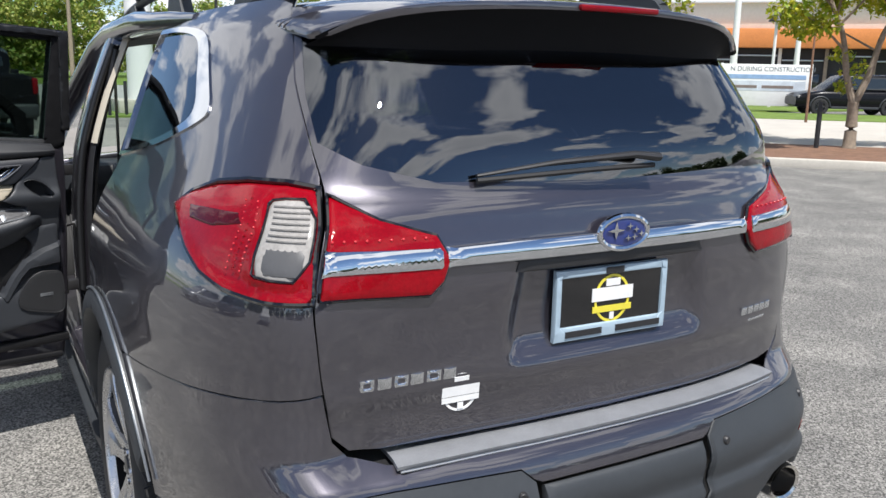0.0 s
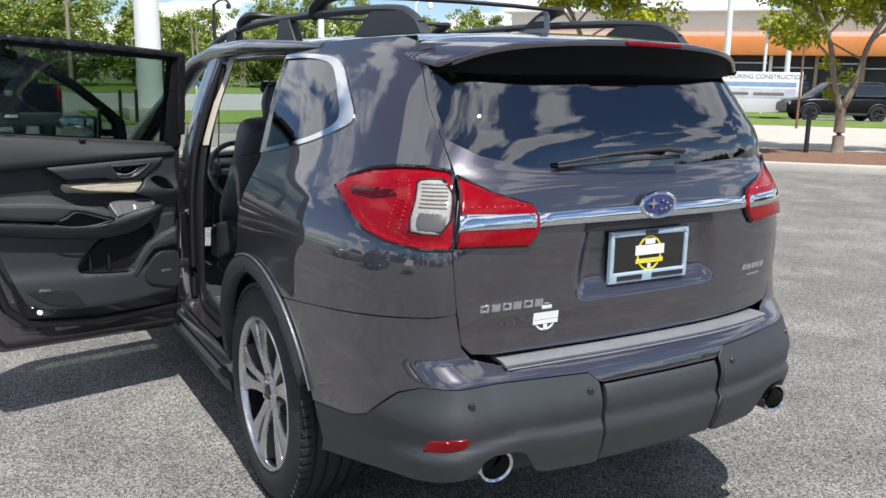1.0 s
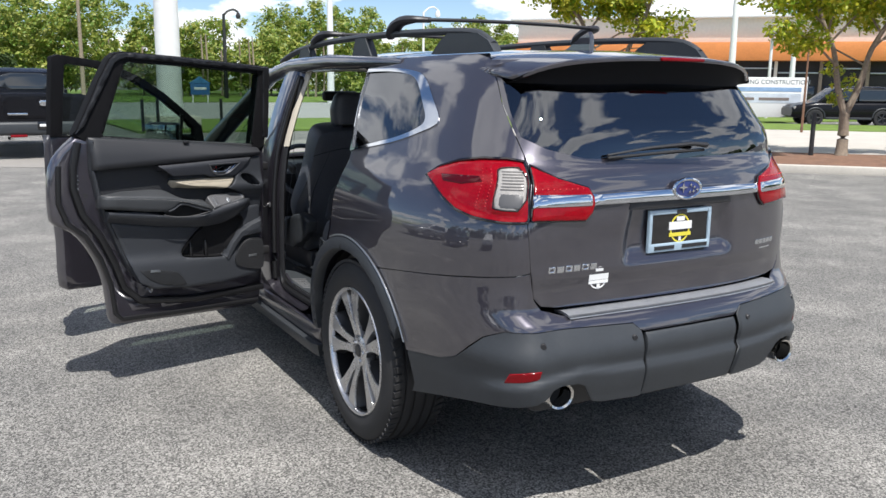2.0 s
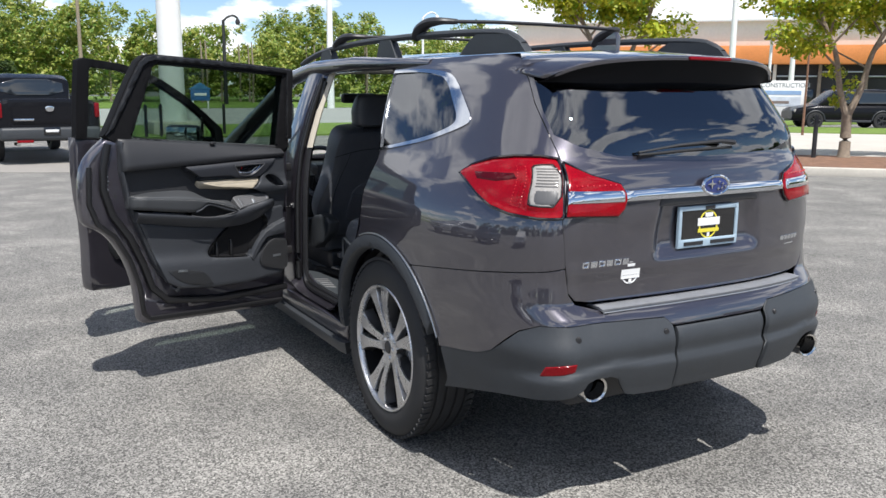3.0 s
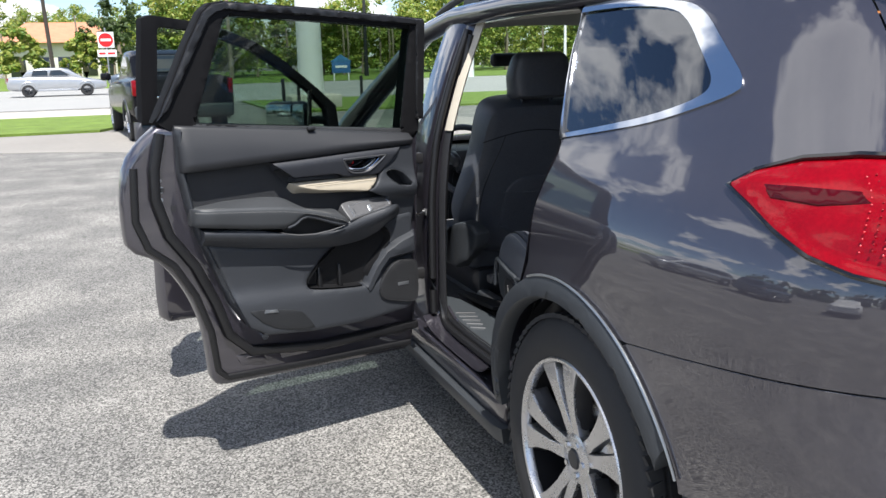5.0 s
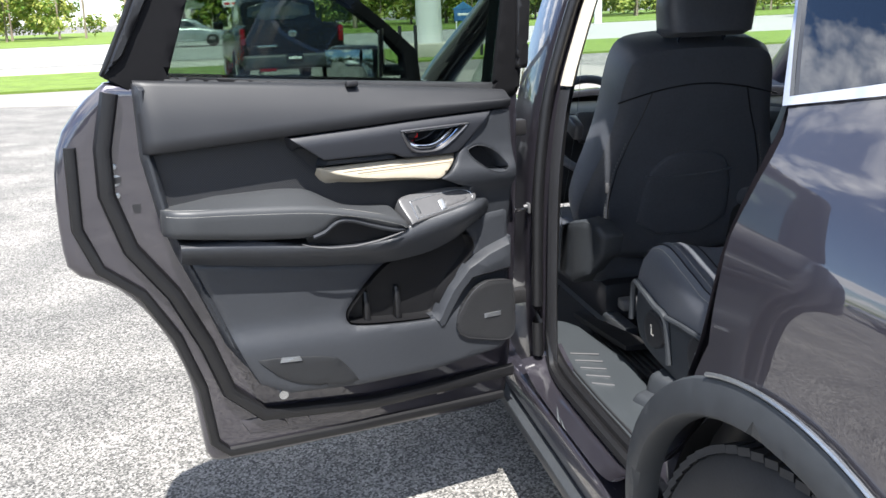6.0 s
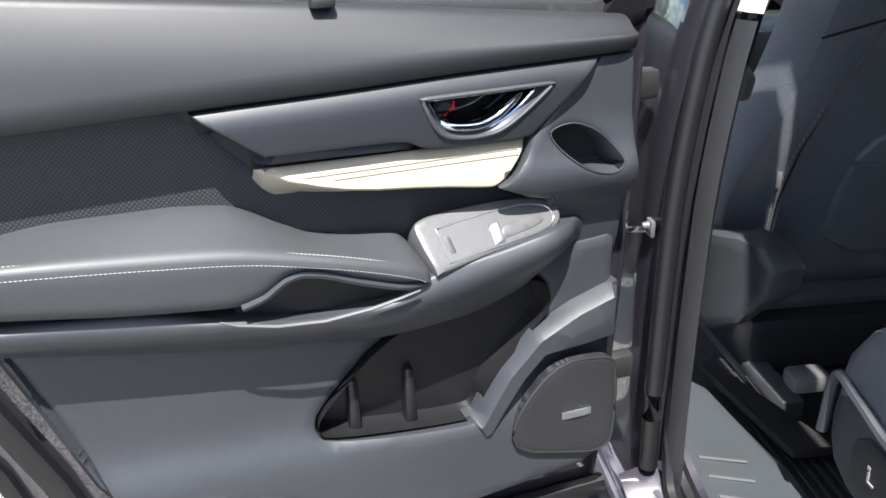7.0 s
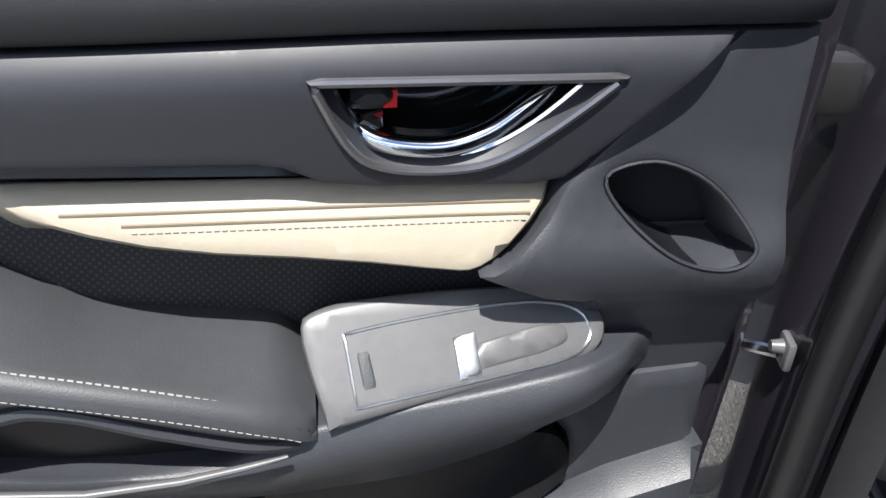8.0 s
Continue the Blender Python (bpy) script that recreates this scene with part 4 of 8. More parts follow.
part("roof", sheet([(-0.60, 0.68), (-0.3, 0.66), (0.3, 0.66), (0.60, 0.68), (0.60, 1.6), (0.60, 3.1), (0.3, 3.2), (-0.3, 3.2), (-0.60, 3.1), (-0.60, 1.6)], roof_fn, 0.02, 0.02, 0.012, 0.06), M_PAINT, car, "dark grey metallic roof")
part("headliner", sheet([(-0.60, 0.75), (0.60, 0.75), (0.60, 3.1), (-0.60, 3.1)], lambda x, y: (x, y, roof_fn(x, y)[2] - 0.05), 0.01, 0.0, 0, 0.15), M_HEADLINER, car, "grey fabric headliner")
for s in (1, -1):
    cant = [(-s * 0.63, 1.25, 1.655), (-s * 0.645, 1.50, 1.660), (-s * 0.66, 2.0, 1.668), (-s * 0.662, 2.6, 1.655), (-s * 0.665, 3.0, 1.60), (-s * 0.72, 3.4, 1.40), (-s * 0.80, 3.75, 1.20), (-s * 0.84, 3.92, 1.08)]
    part("roof_side_frame", tube(cant, [0.02, 0.03, 0.045, 0.045, 0.048, 0.056, 0.066, 0.075], 10, flat=0.9), M_PAINT, car, "body-coloured door frame above the doors")
    rail = piece("roof_rail", car)
    pts = [(-s * 0.545, 0.66, 1.715), (-s * 0.545, 0.73, 1.750), (-s * 0.545, 0.84, 1.772), (-s * 0.545, 1.2, 1.786), (-s * 0.545, 1.7, 1.792), (-s * 0.545, 2.3, 1.785), (-s * 0.545, 2.75, 1.758), (-s * 0.545, 3.0, 1.722), (-s * 0.545, 3.13, 1.690)]
    part("rail_bar", tube(spline(pts, 48), 0.019, 10, flat=0.85), M_CLAD, rail, "dark grey roof rail")
    for foot in ([(0.62, 1.690), (0.665, 1.732), (0.74, 1.762), (0.98, 1.772), (1.04, 1.745), (1.12, 1.690)], [(1.74, 1.690), (1.81, 1.785), (1.93, 1.785), (1.98, 1.690)], [(2.56, 1.680), (2.62, 1.765), (2.74, 1.752), (2.80, 1.670)]):
        part("rail_foot", sheet(foot, lambda y, z: (-s * 0.545 + 0.022, y, z), 0.044, 0.010, 0.008, 0.02), M_CLAD, rail)
for y0, zt in ((1.42, 1.850), (2.42, 1.828)):
    cb = piece("cross_bar", car)
    part("bar", tube([(-0.47, y0 - 0.08, zt), (-0.25, y0 - 0.085, zt + 0.006), (0, y0 - 0.085, zt + 0.008), (0.25, y0 - 0.085, zt + 0.006), (0.47, y0 - 0.08, zt)], 0.016, 10, flat=0.55), M_BLACK, cb, "black roof cross bar")
    for s in (1, -1):
        hump = spline([(-s * 0.546, y0 + 0.15, 1.782), (-s * 0.546, y0 + 0.10, zt - 0.030), (-s * 0.545, y0 + 0.03, zt - 0.005), (-s * 0.525, y0 - 0.05, zt + 0.001), (-s * 0.45, y0 - 0.08, zt)], 20)
        part("clamp", tube(hump, [0.024, 0.027, 0.030, 0.032, 0.033, 0.033, 0.033, 0.032, 0.031, 0.030, 0.029, 0.028, 0.027, 0.026, 0.024, 0.022, 0.020, 0.019, 0.018, 0.017, 0.016][:len(hump)], 10, flat=0.8), M_BLACK, cb, "black curved bar clamp")
fin = sheet([(0.0, 0.0), (0.19, 0.0), (0.15, 0.014), (0.06, 0.060), (0.012, 0.078), (0.002, 0.06)], lambda u, v: (0.0, u, v), 0.03, 0.015, 0.012, 0.012)
part("antenna_fin", moved(fin, pose(-0.015, 0.70, 1.708)), M_PAINT, car, "dark grey shark fin antenna")


# ---- wheels ----
def wheel(at, s):
    """A wheel whose outer face looks to -x (s = 1) or +x; built round the origin, outer side at -x."""
    w = piece("wheel", car, pose(at[0], at[1], at[2], 0, 0, 0 if s > 0 else 180) @ Matrix.Scale(TYRE_R / 0.3765, 4))
    R = 0.3765
    prof = [(0.252, -0.105), (0.262, -0.113), (0.285, -0.122), (0.305, -0.125), (0.335, -0.122), (0.358, -0.112), (0.370, -0.098)]
    for g in (-0.066, -0.024, 0.024, 0.066):
        prof += [(R, g - 0.007), (R - 0.009, g - 0.005), (R - 0.009, g + 0.005), (R, g + 0.007)]
    prof += [(0.370, 0.098), (0.335, 0.122), (0.252, 0.105), (0.252, -0.105)]
    tyre = part("tyre", lathe(prof, 96, "x"), M_TYRE, w, "black road tyre with grooved tread")
    lugs = bmesh.new()
    for i in range(72):
        a = 2 * math.pi * i / 72
        for x0 in (-0.092, 0.092):
            q = Matrix.Rotation(a, 4, "X") @ Matrix.Translation((x0, 0, R - 0.004)) @ Matrix.Rotation(0.25, 4, "Z")
            b = bmesh.ops.create_cube(lugs, size=1)["verts"]
            bmesh.ops.transform(lugs, matrix=q @ Matrix.Diagonal((0.036, 0.022, 0.012, 1)), verts=b)
    tagged(part("tread", lugs, M_TYRE, tyre), kind="stuff")
    rim = part("rim", lathe([(0.262, -0.106), (0.266, -0.115), (0.263, -0.119), (0.256, -0.117), (0.251, -0.108), (0.250, -0.090), (0.249, 0.09), (0.252, 0.105)], 72, "x"), M_ALLOY, w, "machined alloy rim")
    part("barrel", lathe([(0.248, -0.095), (0.240, -0.05), (0.225, 0.06), (0.0, 0.06)], 48, "x"), M_DULL, rim)
    for i in range(5):
        for k in (-1, 1):
            base = 2 * math.pi * i / 5 + 0.07

            def edges(u):
                return float(np.interp(u, (0.0, 0.22, 0.30, 1.0), (0.0, 0.0, 0.065, 0.085))), float(np.interp(u, (0.0, 0.15, 0.35, 0.7, 1.0), (0.62, 0.42, 0.32, 0.315, 0.375)))

            # one blade of a double spoke, from the hub to the rim, with a slot towards its twin
            def spoke(u, v, base=base, k=k):
                lo, hi = edges(u)
                a, r = base + k * (lo + (hi - lo) * (v + 1) / 2), 0.050 + u * 0.202
                return (-0.086 - 0.024 * math.sin(u * math.pi * 0.5), r * math.cos(a), r * math.sin(a))
            part("spoke", sheet([(0, -1), (0.25, -1), (0.5, -1), (0.75, -1), (1, -1), (1, 1), (0.75, 1), (0.5, 1), (0.25, 1), (0, 1)], spoke, 0.03, 0.06, 0.0015, 0.12, flip=k > 0), M_ALLOY, rim)

            # grey flank that falls away from the blade into the opening
            def flank(u, v, base=base, k=k):
                hi, r = edges(u)[1], 0.050 + u * 0.201
                w = (v + 1) / 2
                a = base + k * (hi - 0.01 + w * (0.10 - 0.03 * u))
                return (-0.084 - 0.024 * math.sin(u * math.pi * 0.5) + 0.045 * w, r * math.cos(a), r * math.sin(a))
            part("spoke_flank", sheet([(0.12, -1), (0.5, -1), (1, -1), (1, 1), (0.5, 1), (0.2, 1)], flank, 0.006, 0.06, 0.001, 0.16, flip=k > 0), M_ALLOY_GREY, rim)
    part("hub", lathe([(0.0, -0.094), (0.055, -0.094), (0.066, -0.088), (0.068, -0.05)], 32, "x"), M_ALLOY, rim)
    part("hub_cap", lathe([(0.0, -0.100), (0.024, -0.099), (0.028, -0.094), (0.028, -0.085)], 28, "x"), M_ALLOY_DARK, rim, "dark round hub cap")
    for i in range(5):
        a = 2 * math.pi * (i + 0.5) / 5
        part("wheel_nut", moved(lathe([(0.0, -0.100), (0.009, -0.099), (0.010, -0.085)], 6, "x"), pose(0, 0.043 * math.cos(a), 0.043 * math.sin(a))), M_CHROME, rim)
    part("brake_disc", lathe([(0.0, 0.012), (0.165, 0.012), (0.165, 0.034), (0.0, 0.034)], 40, "x"), M_STEEL, w, "grey steel brake disc")
    return w


for s in (1, -1):
    wheel((-s * 0.802, AXLE_R, TYRE_R), s)
    wheel((-s * 0.802, AXLE_F, TYRE_R), s)


# ---- the open rear door: x along the door from its hinges, y towards the cabin side, z up ----
DOOR_M = pose(-0.90, 2.47, 0, 0, 0, 192.25)
rear_door = piece("rear_door", car, DOOR_M)


def plane(n, tilt=0.0, z0=0.0):
    """A sheet of the door at n metres on the cabin side; tilt leans it out per metre of height under z0."""
    return lambda d, z: (d, n + (z0 - z) * tilt, z)


def dpanel(name, loop, n, h, r, material, label="", step=0.02, holes=(), thick=0.03, bulge=None, rounds=0, sharp=(), tilt=0.0, z0=0.0, parent=None):
    loop = smooth_loop(loop, rounds, sharp) if rounds else loop
    return part(name, hull(loop, plane(n + h, tilt, z0), thick + h, r, h, step, holes, bulge), material, parent or rear_door, label)


SHELL = [(0.045, 0.33), (0.09, 0.312), (0.50, 0.325), (0.85, 0.335), (0.888, 0.352), (0.893, 0.43), (0.902, 0.55), (0.924, 0.635), (0.955, 0.71), (1.000, 0.785), (1.050, 0.838), (1.135, 0.878), (1.142, 0.95), (1.138, 1.08), (1.118, 1.175), (1.062, 1.245), (1.005, 1.290), (-0.01, 1.195), (-0.005, 0.9), (0.02, 0.5)]
FRAME_OUT = [(1.012, 1.305), (0.968, 1.39), (0.885, 1.56), (0.825, 1.668), (0.79, 1.696), (0.745, 1.704), (0.40, 1.684), (-0.06, 1.648), (-0.015, 1.195), (0.05, 1.178), (0.5, 1.222), (0.95, 1.262)]
WINDOW = [(0.872, 1.296), (0.745, 1.640), (0.725, 1.653), (0.40, 1.636), (0.008, 1.608), (0.066, 1.217)]
dpanel("door_shell", smooth_loop(SHELL, 1, (0, 17, 16)), -0.012, 0.012, 0.020, M_PAINT, "dark grey painted door shell", 0.03, thick=0.05)
part("outer_skin", hull(smooth_loop(SHELL, 1, (0, 17, 16)), lambda d, z: (d - 0.012, -0.072 - 0.02 * math.sin((z - 0.3) * 3.1), z), 0.012, 0.012, 0.008, 0.05), M_PAINT, rear_door)
dpanel("window_frame", FRAME_OUT, -0.02, 0.02, 0.004, M_DULL, "black door window frame", 0.02, [WINDOW], thick=0.05)
dpanel("frame_seal", [(q[0] * 0.985 + 0.006, 1.47 + (q[1] - 1.47) * 0.975) for q in FRAME_OUT[:8]] + [(-0.035, 1.26), (0.0, 1.26), (-0.012, 1.622), (0.40, 1.652), (0.738, 1.671), (0.772, 1.663), (0.797, 1.645), (0.962, 1.345)], 0.0, 0.012, 0.004, M_SEAL_SHADE, "black rubber frame seal", 0.015)
part("door_window", hull(WINDOW, plane(-0.012), 0.004, 0, 0, 0.1), M_DOORGLASS, rear_door, "green tinted door window").visible_shadow = True
part("seal_lip", tube([(d, 0.012, z) for d, z in ((0.03, 0.42), (0.45, 0.415), (0.74, 0.45), (0.82, 0.53), (0.86, 0.66), (0.92, 0.80), (1.0, 0.92), (1.035, 1.05), (1.030, 1.15), (1.0, 1.27))], 0.019, 8, flat=0.8, up=(0, 1, 0)), M_SEAL_SHADE, rear_door, "black rubber door seal")
part("seal_lip", tube([(d, 0.006, z) for d, z in ((0.06, 0.345), (0.50, 0.352), (0.835, 0.365), (0.868, 0.40), (0.882, 0.55), (0.925, 0.69), (0.99, 0.81), (1.07, 0.88), (1.105, 0.98), (1.095, 1.16))], 0.013, 8, flat=0.8, up=(0, 1, 0)), M_SEAL_SHADE, rear_door)
dpanel("sill_cover", [(0.08, 0.308), (0.5, 0.320), (0.845, 0.330), (0.85, 0.375), (0.5, 0.375), (0.08, 0.372)], -0.03, 0.02, 0.012, M_CLAD, "dark grey plastic lower door cover")
for d0, d1, z0 in ((0.12, 0.26, 0.40), (0.32, 0.44, 0.402), (0.50, 0.62, 0.405), (0.68, 0.78, 0.41)):
    dpanel("pressed_rib", [(d0, z0 - 0.012), (d1, z0 - 0.012), (d1 + 0.02, z0 + 0.03), (d0 + 0.02, z0 + 0.03)], 0.0, 0.004, 0.006, M_PAINT)

# trim panel, piece by piece
def rounded(points, k=4):
    """A section's (n, z) corners, with each corner given as (n, z, radius), as a smooth ring."""
    out = []
    for i, (n0, z0, r) in enumerate(points):
        a, p, b = Vector(points[i - 1][:2]), Vector((n0, z0)), Vector(points[(i + 1) % len(points)][:2])
        ra, rb = min(r, (a - p).length * 0.48), min(r, (b - p).length * 0.48)
        s, e = p + (a - p).normalized() * ra, p + (b - p).normalized() * rb
        for j in range(k + 1):
            t = j / k
            out.append(s * (1 - t) ** 2 + p * 2 * t * (1 - t) + e * t * t)
    return out


def band(name, d0, d1, section, material, label="", steps=70, parent=None):
    rows = []
    for d in np.linspace(d0, d1, steps):
        rows.append([(d, q[0], q[1]) for q in rounded(section(d))])
    return part(name, loft(rows), material, parent or rear_door, label)


def up(*pts):
    return curve(sorted(pts))


TRIM = [(0.945, 1.30), (0.06, 1.228), (0.040, 1.16), (0.034, 0.99), (0.045, 0.74), (0.045, 0.565), (0.075, 0.508), (0.29, 0.485), (0.50, 0.487), (0.68, 0.505), (0.755, 0.545), (0.785, 0.61), (0.868, 0.85), (0.945, 1.135)]
POCKET = smooth_loop([(0.39, 0.818), (0.505, 0.700), (0.516, 0.672), (0.500, 0.654), (0.285, 0.633), (0.262, 0.645), (0.262, 0.685), (0.180, 0.770), (0.150, 0.805), (0.168, 0.852), (0.22, 0.845)], 2)
dpanel("trim_base", smooth_loop(TRIM, 1, (0, 1)), -0.012, 0.014, 0.012, M_TRIM, "black soft plastic door trim", 0.03, [POCKET], thick=0.012)
pad_t, pad_b = up((0.04, 1.210), (0.47, 1.252), (0.945, 1.293)), up((0.04, 1.169), (0.30, 1.160), (0.46, 1.152), (0.63, 1.146), (0.945, 1.133))
pad_k = up((0.04, 0.86), (0.055, 0.97), (0.075, 1.0), (0.905, 1.0), (0.930, 0.94), (0.942, 0.80), (0.950, 0.55))
M_PAD = mat("charcoal_soft_pad", (0.018, 0.019, 0.022), rough=0.5, vary=0.08, scale=6, bump=0.25, bump_scale=900, fine=0.0005)
band("upper_pad", 0.950, 0.042, lambda d: [(-0.01, pad_t(d), 0.002), (0.022 * pad_k(d), pad_t(d), 0.012), (0.050 * pad_k(d), pad_t(d) - 0.45 * (pad_t(d) - pad_b(d)), 0.03), (0.062 * pad_k(d), pad_b(d) + 0.022, 0.012), (0.054 * pad_k(d), pad_b(d), 0.006), (-0.01, pad_b(d), 0.002)], M_PAD, "dark grey padded upper door trim")
dpanel("trim_border", [(0.953, 1.286), (0.955, 1.127), (0.934, 0.995), (0.908, 0.900), (0.862, 0.78), (0.815, 0.649), (0.775, 0.585), (0.72, 0.540), (0.705, 0.556), (0.755, 0.598), (0.79, 0.66), (0.836, 0.785), (0.880, 0.908), (0.905, 1.0), (0.925, 1.13), (0.923, 1.283)][::-1], 0.0, 0.036, 0.012, M_TRIM_GREY, "rounded dark grey trim edge", 0.012)
hp_top = up((0.094, 1.165), (0.30, 1.158), (0.46, 1.150), (0.632, 1.143))
hp_n = up((-0.05, 0.050), (0.0, 0.050), (0.012, 0.0565), (0.024, 0.0595), (0.06, 0.056), (0.11, 0.047))


def hp(d, z):
    return (d, hp_n(hp_top(d) - z), z)


BEZ = smooth_loop([(0.351, 1.134), (0.169, 1.138), (0.204, 1.106), (0.238, 1.081), (0.268, 1.0755), (0.308, 1.0775), (0.330, 1.090)], 2, (0, 1))
BEZ_IN = smooth_loop([(0.340, 1.129), (0.186, 1.133), (0.213, 1.107), (0.243, 1.088), (0.270, 1.0825), (0.304, 1.0845), (0.322, 1.096)], 2, (0, 1))
part("handle_panel", hull([(0.628, 1.142), (0.46, 1.149), (0.30, 1.157), (0.098, 1.164), (0.14, 1.122), (0.194, 1.068), (0.215, 1.064), (0.31, 1.0645), (0.345, 1.068), (0.368, 1.079), (0.385, 1.082), (0.548, 1.082)], hp, 0.05, 0.003, 0.002, 0.006, [BEZ]), M_PANEL, rear_door, "smooth dark grey trim round the handle")
# shallow step between the panel and the cream insert
dpanel("recess_band", [(0.548, 1.081), (0.37, 1.080), (0.345, 1.066), (0.36, 1.0625), (0.555, 1.064)], 0.014, 0.022, 0.004, M_TRIM_GREY, "", 0.015)
cr_n = up((0.99, 0.062), (1.02, 0.056), (1.045, 0.046), (1.064, 0.030))
CREAM = smooth_loop([(0.560, 1.064), (0.545, 1.055), (0.50, 1.038), (0.436, 1.024), (0.334, 1.016), (0.262, 1.006), (0.248, 1.006), (0.232, 1.016), (0.205, 1.045), (0.196, 1.064)], 1, (0, 9))
cream = part("cream_insert", hull(CREAM[::-1], lambda d, z: (d, cr_n(z), z), 0.05, 0.006, 0.005, 0.01), M_BEIGE, rear_door, "cream stitched leather door insert")
for k, z0 in enumerate((1.050, 1.0435)):
    zz = [(d, z0 - 0.010 * (d - 0.2) - 0.006 * max(0, 0.26 - d)) for d in np.linspace(0.213, 0.500 - 0.035 * k, 40)]
    part("seam", tube([(d, cr_n(z) + 0.0001, z) for d, z in zz], 0.0011, 5), M_SEAMTAN, cream, "tan sewn seam")
part("cream_stitching", join(*[tube([(d, cr_n(1.0395 - 0.010 * (d - 0.2)) + 0.0004, 1.0395 - 0.010 * (d - 0.2)), (d + 0.0032, cr_n(1.0395 - 0.010 * (d - 0.197)) + 0.0004, 1.0395 - 0.010 * (d - 0.197))], 0.0006, 4) for d in np.arange(0.216, 0.46, 0.0048)]), M_STITCH, cream, "pale stitching", 0)
dpanel("fabric_insert", [(0.945, 1.132), (0.66, 1.145), (0.628, 1.142), (0.572, 1.073), (0.535, 1.04), (0.47, 1.018), (0.25, 0.99), (0.12, 0.98), (0.12, 0.94), (0.385, 0.925), (0.92, 0.93)], -0.004, 0.008, 0.012, M_PERF, "black perforated leather insert", 0.02)
WELL = smooth_loop([(0.17, 1.068), (0.15, 1.077), (0.125, 1.078), (0.09, 1.062), (0.062, 1.03), (0.057, 1.016), (0.072, 1.004), (0.10, 1.008), (0.125, 1.020), (0.155, 1.045)], 2)
ct_n = up((0.90, 0.028), (0.955, 0.040), (0.985, 0.062), (1.01, 0.068), (1.05, 0.054), (1.09, 0.047), (1.166, 0.046))
corner = part("corner_trim", hull([(0.092, 1.164), (0.042, 1.166), (0.034, 0.985), (0.038, 0.86), (0.165, 0.86), (0.168, 0.955), (0.16, 0.972), (0.20, 0.982), (0.246, 1.004), (0.230, 1.014), (0.203, 1.043), (0.193, 1.064), (0.138, 1.120)], lambda d, z: (d, ct_n(z), z), 0.06, 0.006, 0.005, 0.01, [WELL]), M_TRIM_GREY, rear_door, "black door corner trim with a cup well")


def bowl(loop, fn, depth, shrink=0.85, lift=0.0, steps=5):
    """An open recess under an outline laid on fn, going depth in."""
    bm = bmesh.new()
    c = Vector(np.mean(loop, 0))
    rings = []
    for k in range(steps):
        t = k / (steps - 1)
        s = 1 - (1 - shrink) * t ** 2
        row = []
        for q in loop:
            d, z = c.x + (q[0] - c.x) * s, c.y + (q[1] - c.y) * s + lift * t
            x, n, zz = fn(q[0], q[1])
            row.append(bm.verts.new((d, n * (1 - t) + (fn(c.x, c.y)[1] - depth) * t, z)))
        rings.append(row)
    for a, b in zip(rings, rings[1:]):
        for i in range(len(a)):
            bm.faces.new((a[i], a[(i + 1) % len(a)], b[(i + 1) % len(b)], b[i]))
    bm.faces.new(rings[-1])
    bmesh.ops.recalc_face_normals(bm, faces=bm.faces)
    return bm


part("cup_well", bowl(dense(WELL, 0.006), lambda d, z: (d, ct_n(z) - 0.004, z), 0.075, 0.75, -0.008), M_WELL, corner, "smooth black cup well")
part("well_rim", tube([(d, ct_n(z) - 0.0015, z) for d, z in dense(WELL, 0.006)], 0.0014, 6, True), M_TRIM_GREY, corner)
# pull handle in its bezel
bez = part("handle_bezel", tube([hp(*q) for q in dense(BEZ, 0.005)], 0.0030, 8, True), mat("dark_satin_metal", (0.20, 0.20, 0.21), rough=0.3, metal=0.8, vary=0.08), rear_door, "satin metal handle bezel")
mid = [((a[0] + b[0]) / 2, (a[1] + b[1]) / 2) for a, b in zip(BEZ, BEZ_IN)]


def flange(la, fa, lb, fb):
    """A sloped strip between two outlines."""
    bm = bmesh.new()
    n = 90
    def spaced(loop):
        loop = list(loop) + [loop[0]]
        run = np.cumsum([0] + [math.dist(a, b) for a, b in zip(loop, loop[1:])])
        ds, zs = zip(*loop)
        at = np.linspace(0, run[-1], n, endpoint=False)
        return list(zip(np.interp(at, run, ds), np.interp(at, run, zs)))
    a = [bm.verts.new(fa(*q)) for q in spaced(la)]
    b = [bm.verts.new(fb(*q)) for q in spaced(lb)]
    for i in range(n):
        bm.faces.new((a[i], a[(i + 1) % n], b[(i + 1) % n], b[i]))
    bmesh.ops.recalc_face_normals(bm, faces=bm.faces)
    return bm


part("bezel_slope", flange(BEZ, hp, BEZ_IN, lambda d, z: (d, 0.046, z)), M_PANEL, bez)
part("bezel_ring", tube([(d, 0.046, z) for d, z in dense(BEZ_IN, 0.005)], 0.0022, 6, True), M_CHROME, bez, "thin chrome inner ring")
part("handle_bowl", bowl(dense(BEZ_IN, 0.005), lambda d, z: (d, 0.046, z), 0.035, 0.9), M_GLOSS, bez, "gloss black handle bowl")
part("pull_handle", tube(spline([(0.330, 0.030, 1.112), (0.324, 0.038, 1.101), (0.312, 0.045, 1.0935), (0.292, 0.047, 1.090), (0.268, 0.047, 1.0905), (0.244, 0.045, 1.0985), (0.224, 0.042, 1.112), (0.206, 0.036, 1.124), (0.194, 0.026, 1.130)], 48), [0.004 + 0.0035 * math.sin(math.pi * min(1.0, 0.08 + i / 52)) ** 0.5 for i in range(49)], 12, flat=0.9), M_CHROME, bez, "chrome inside door handle")
dpanel("handle_blade", [(0.332, 1.110), (0.308, 1.110), (0.306, 1.093), (0.322, 1.093)], 0.034, 0.010, 0.004, M_CHROME, "", 0.01, parent=bez)
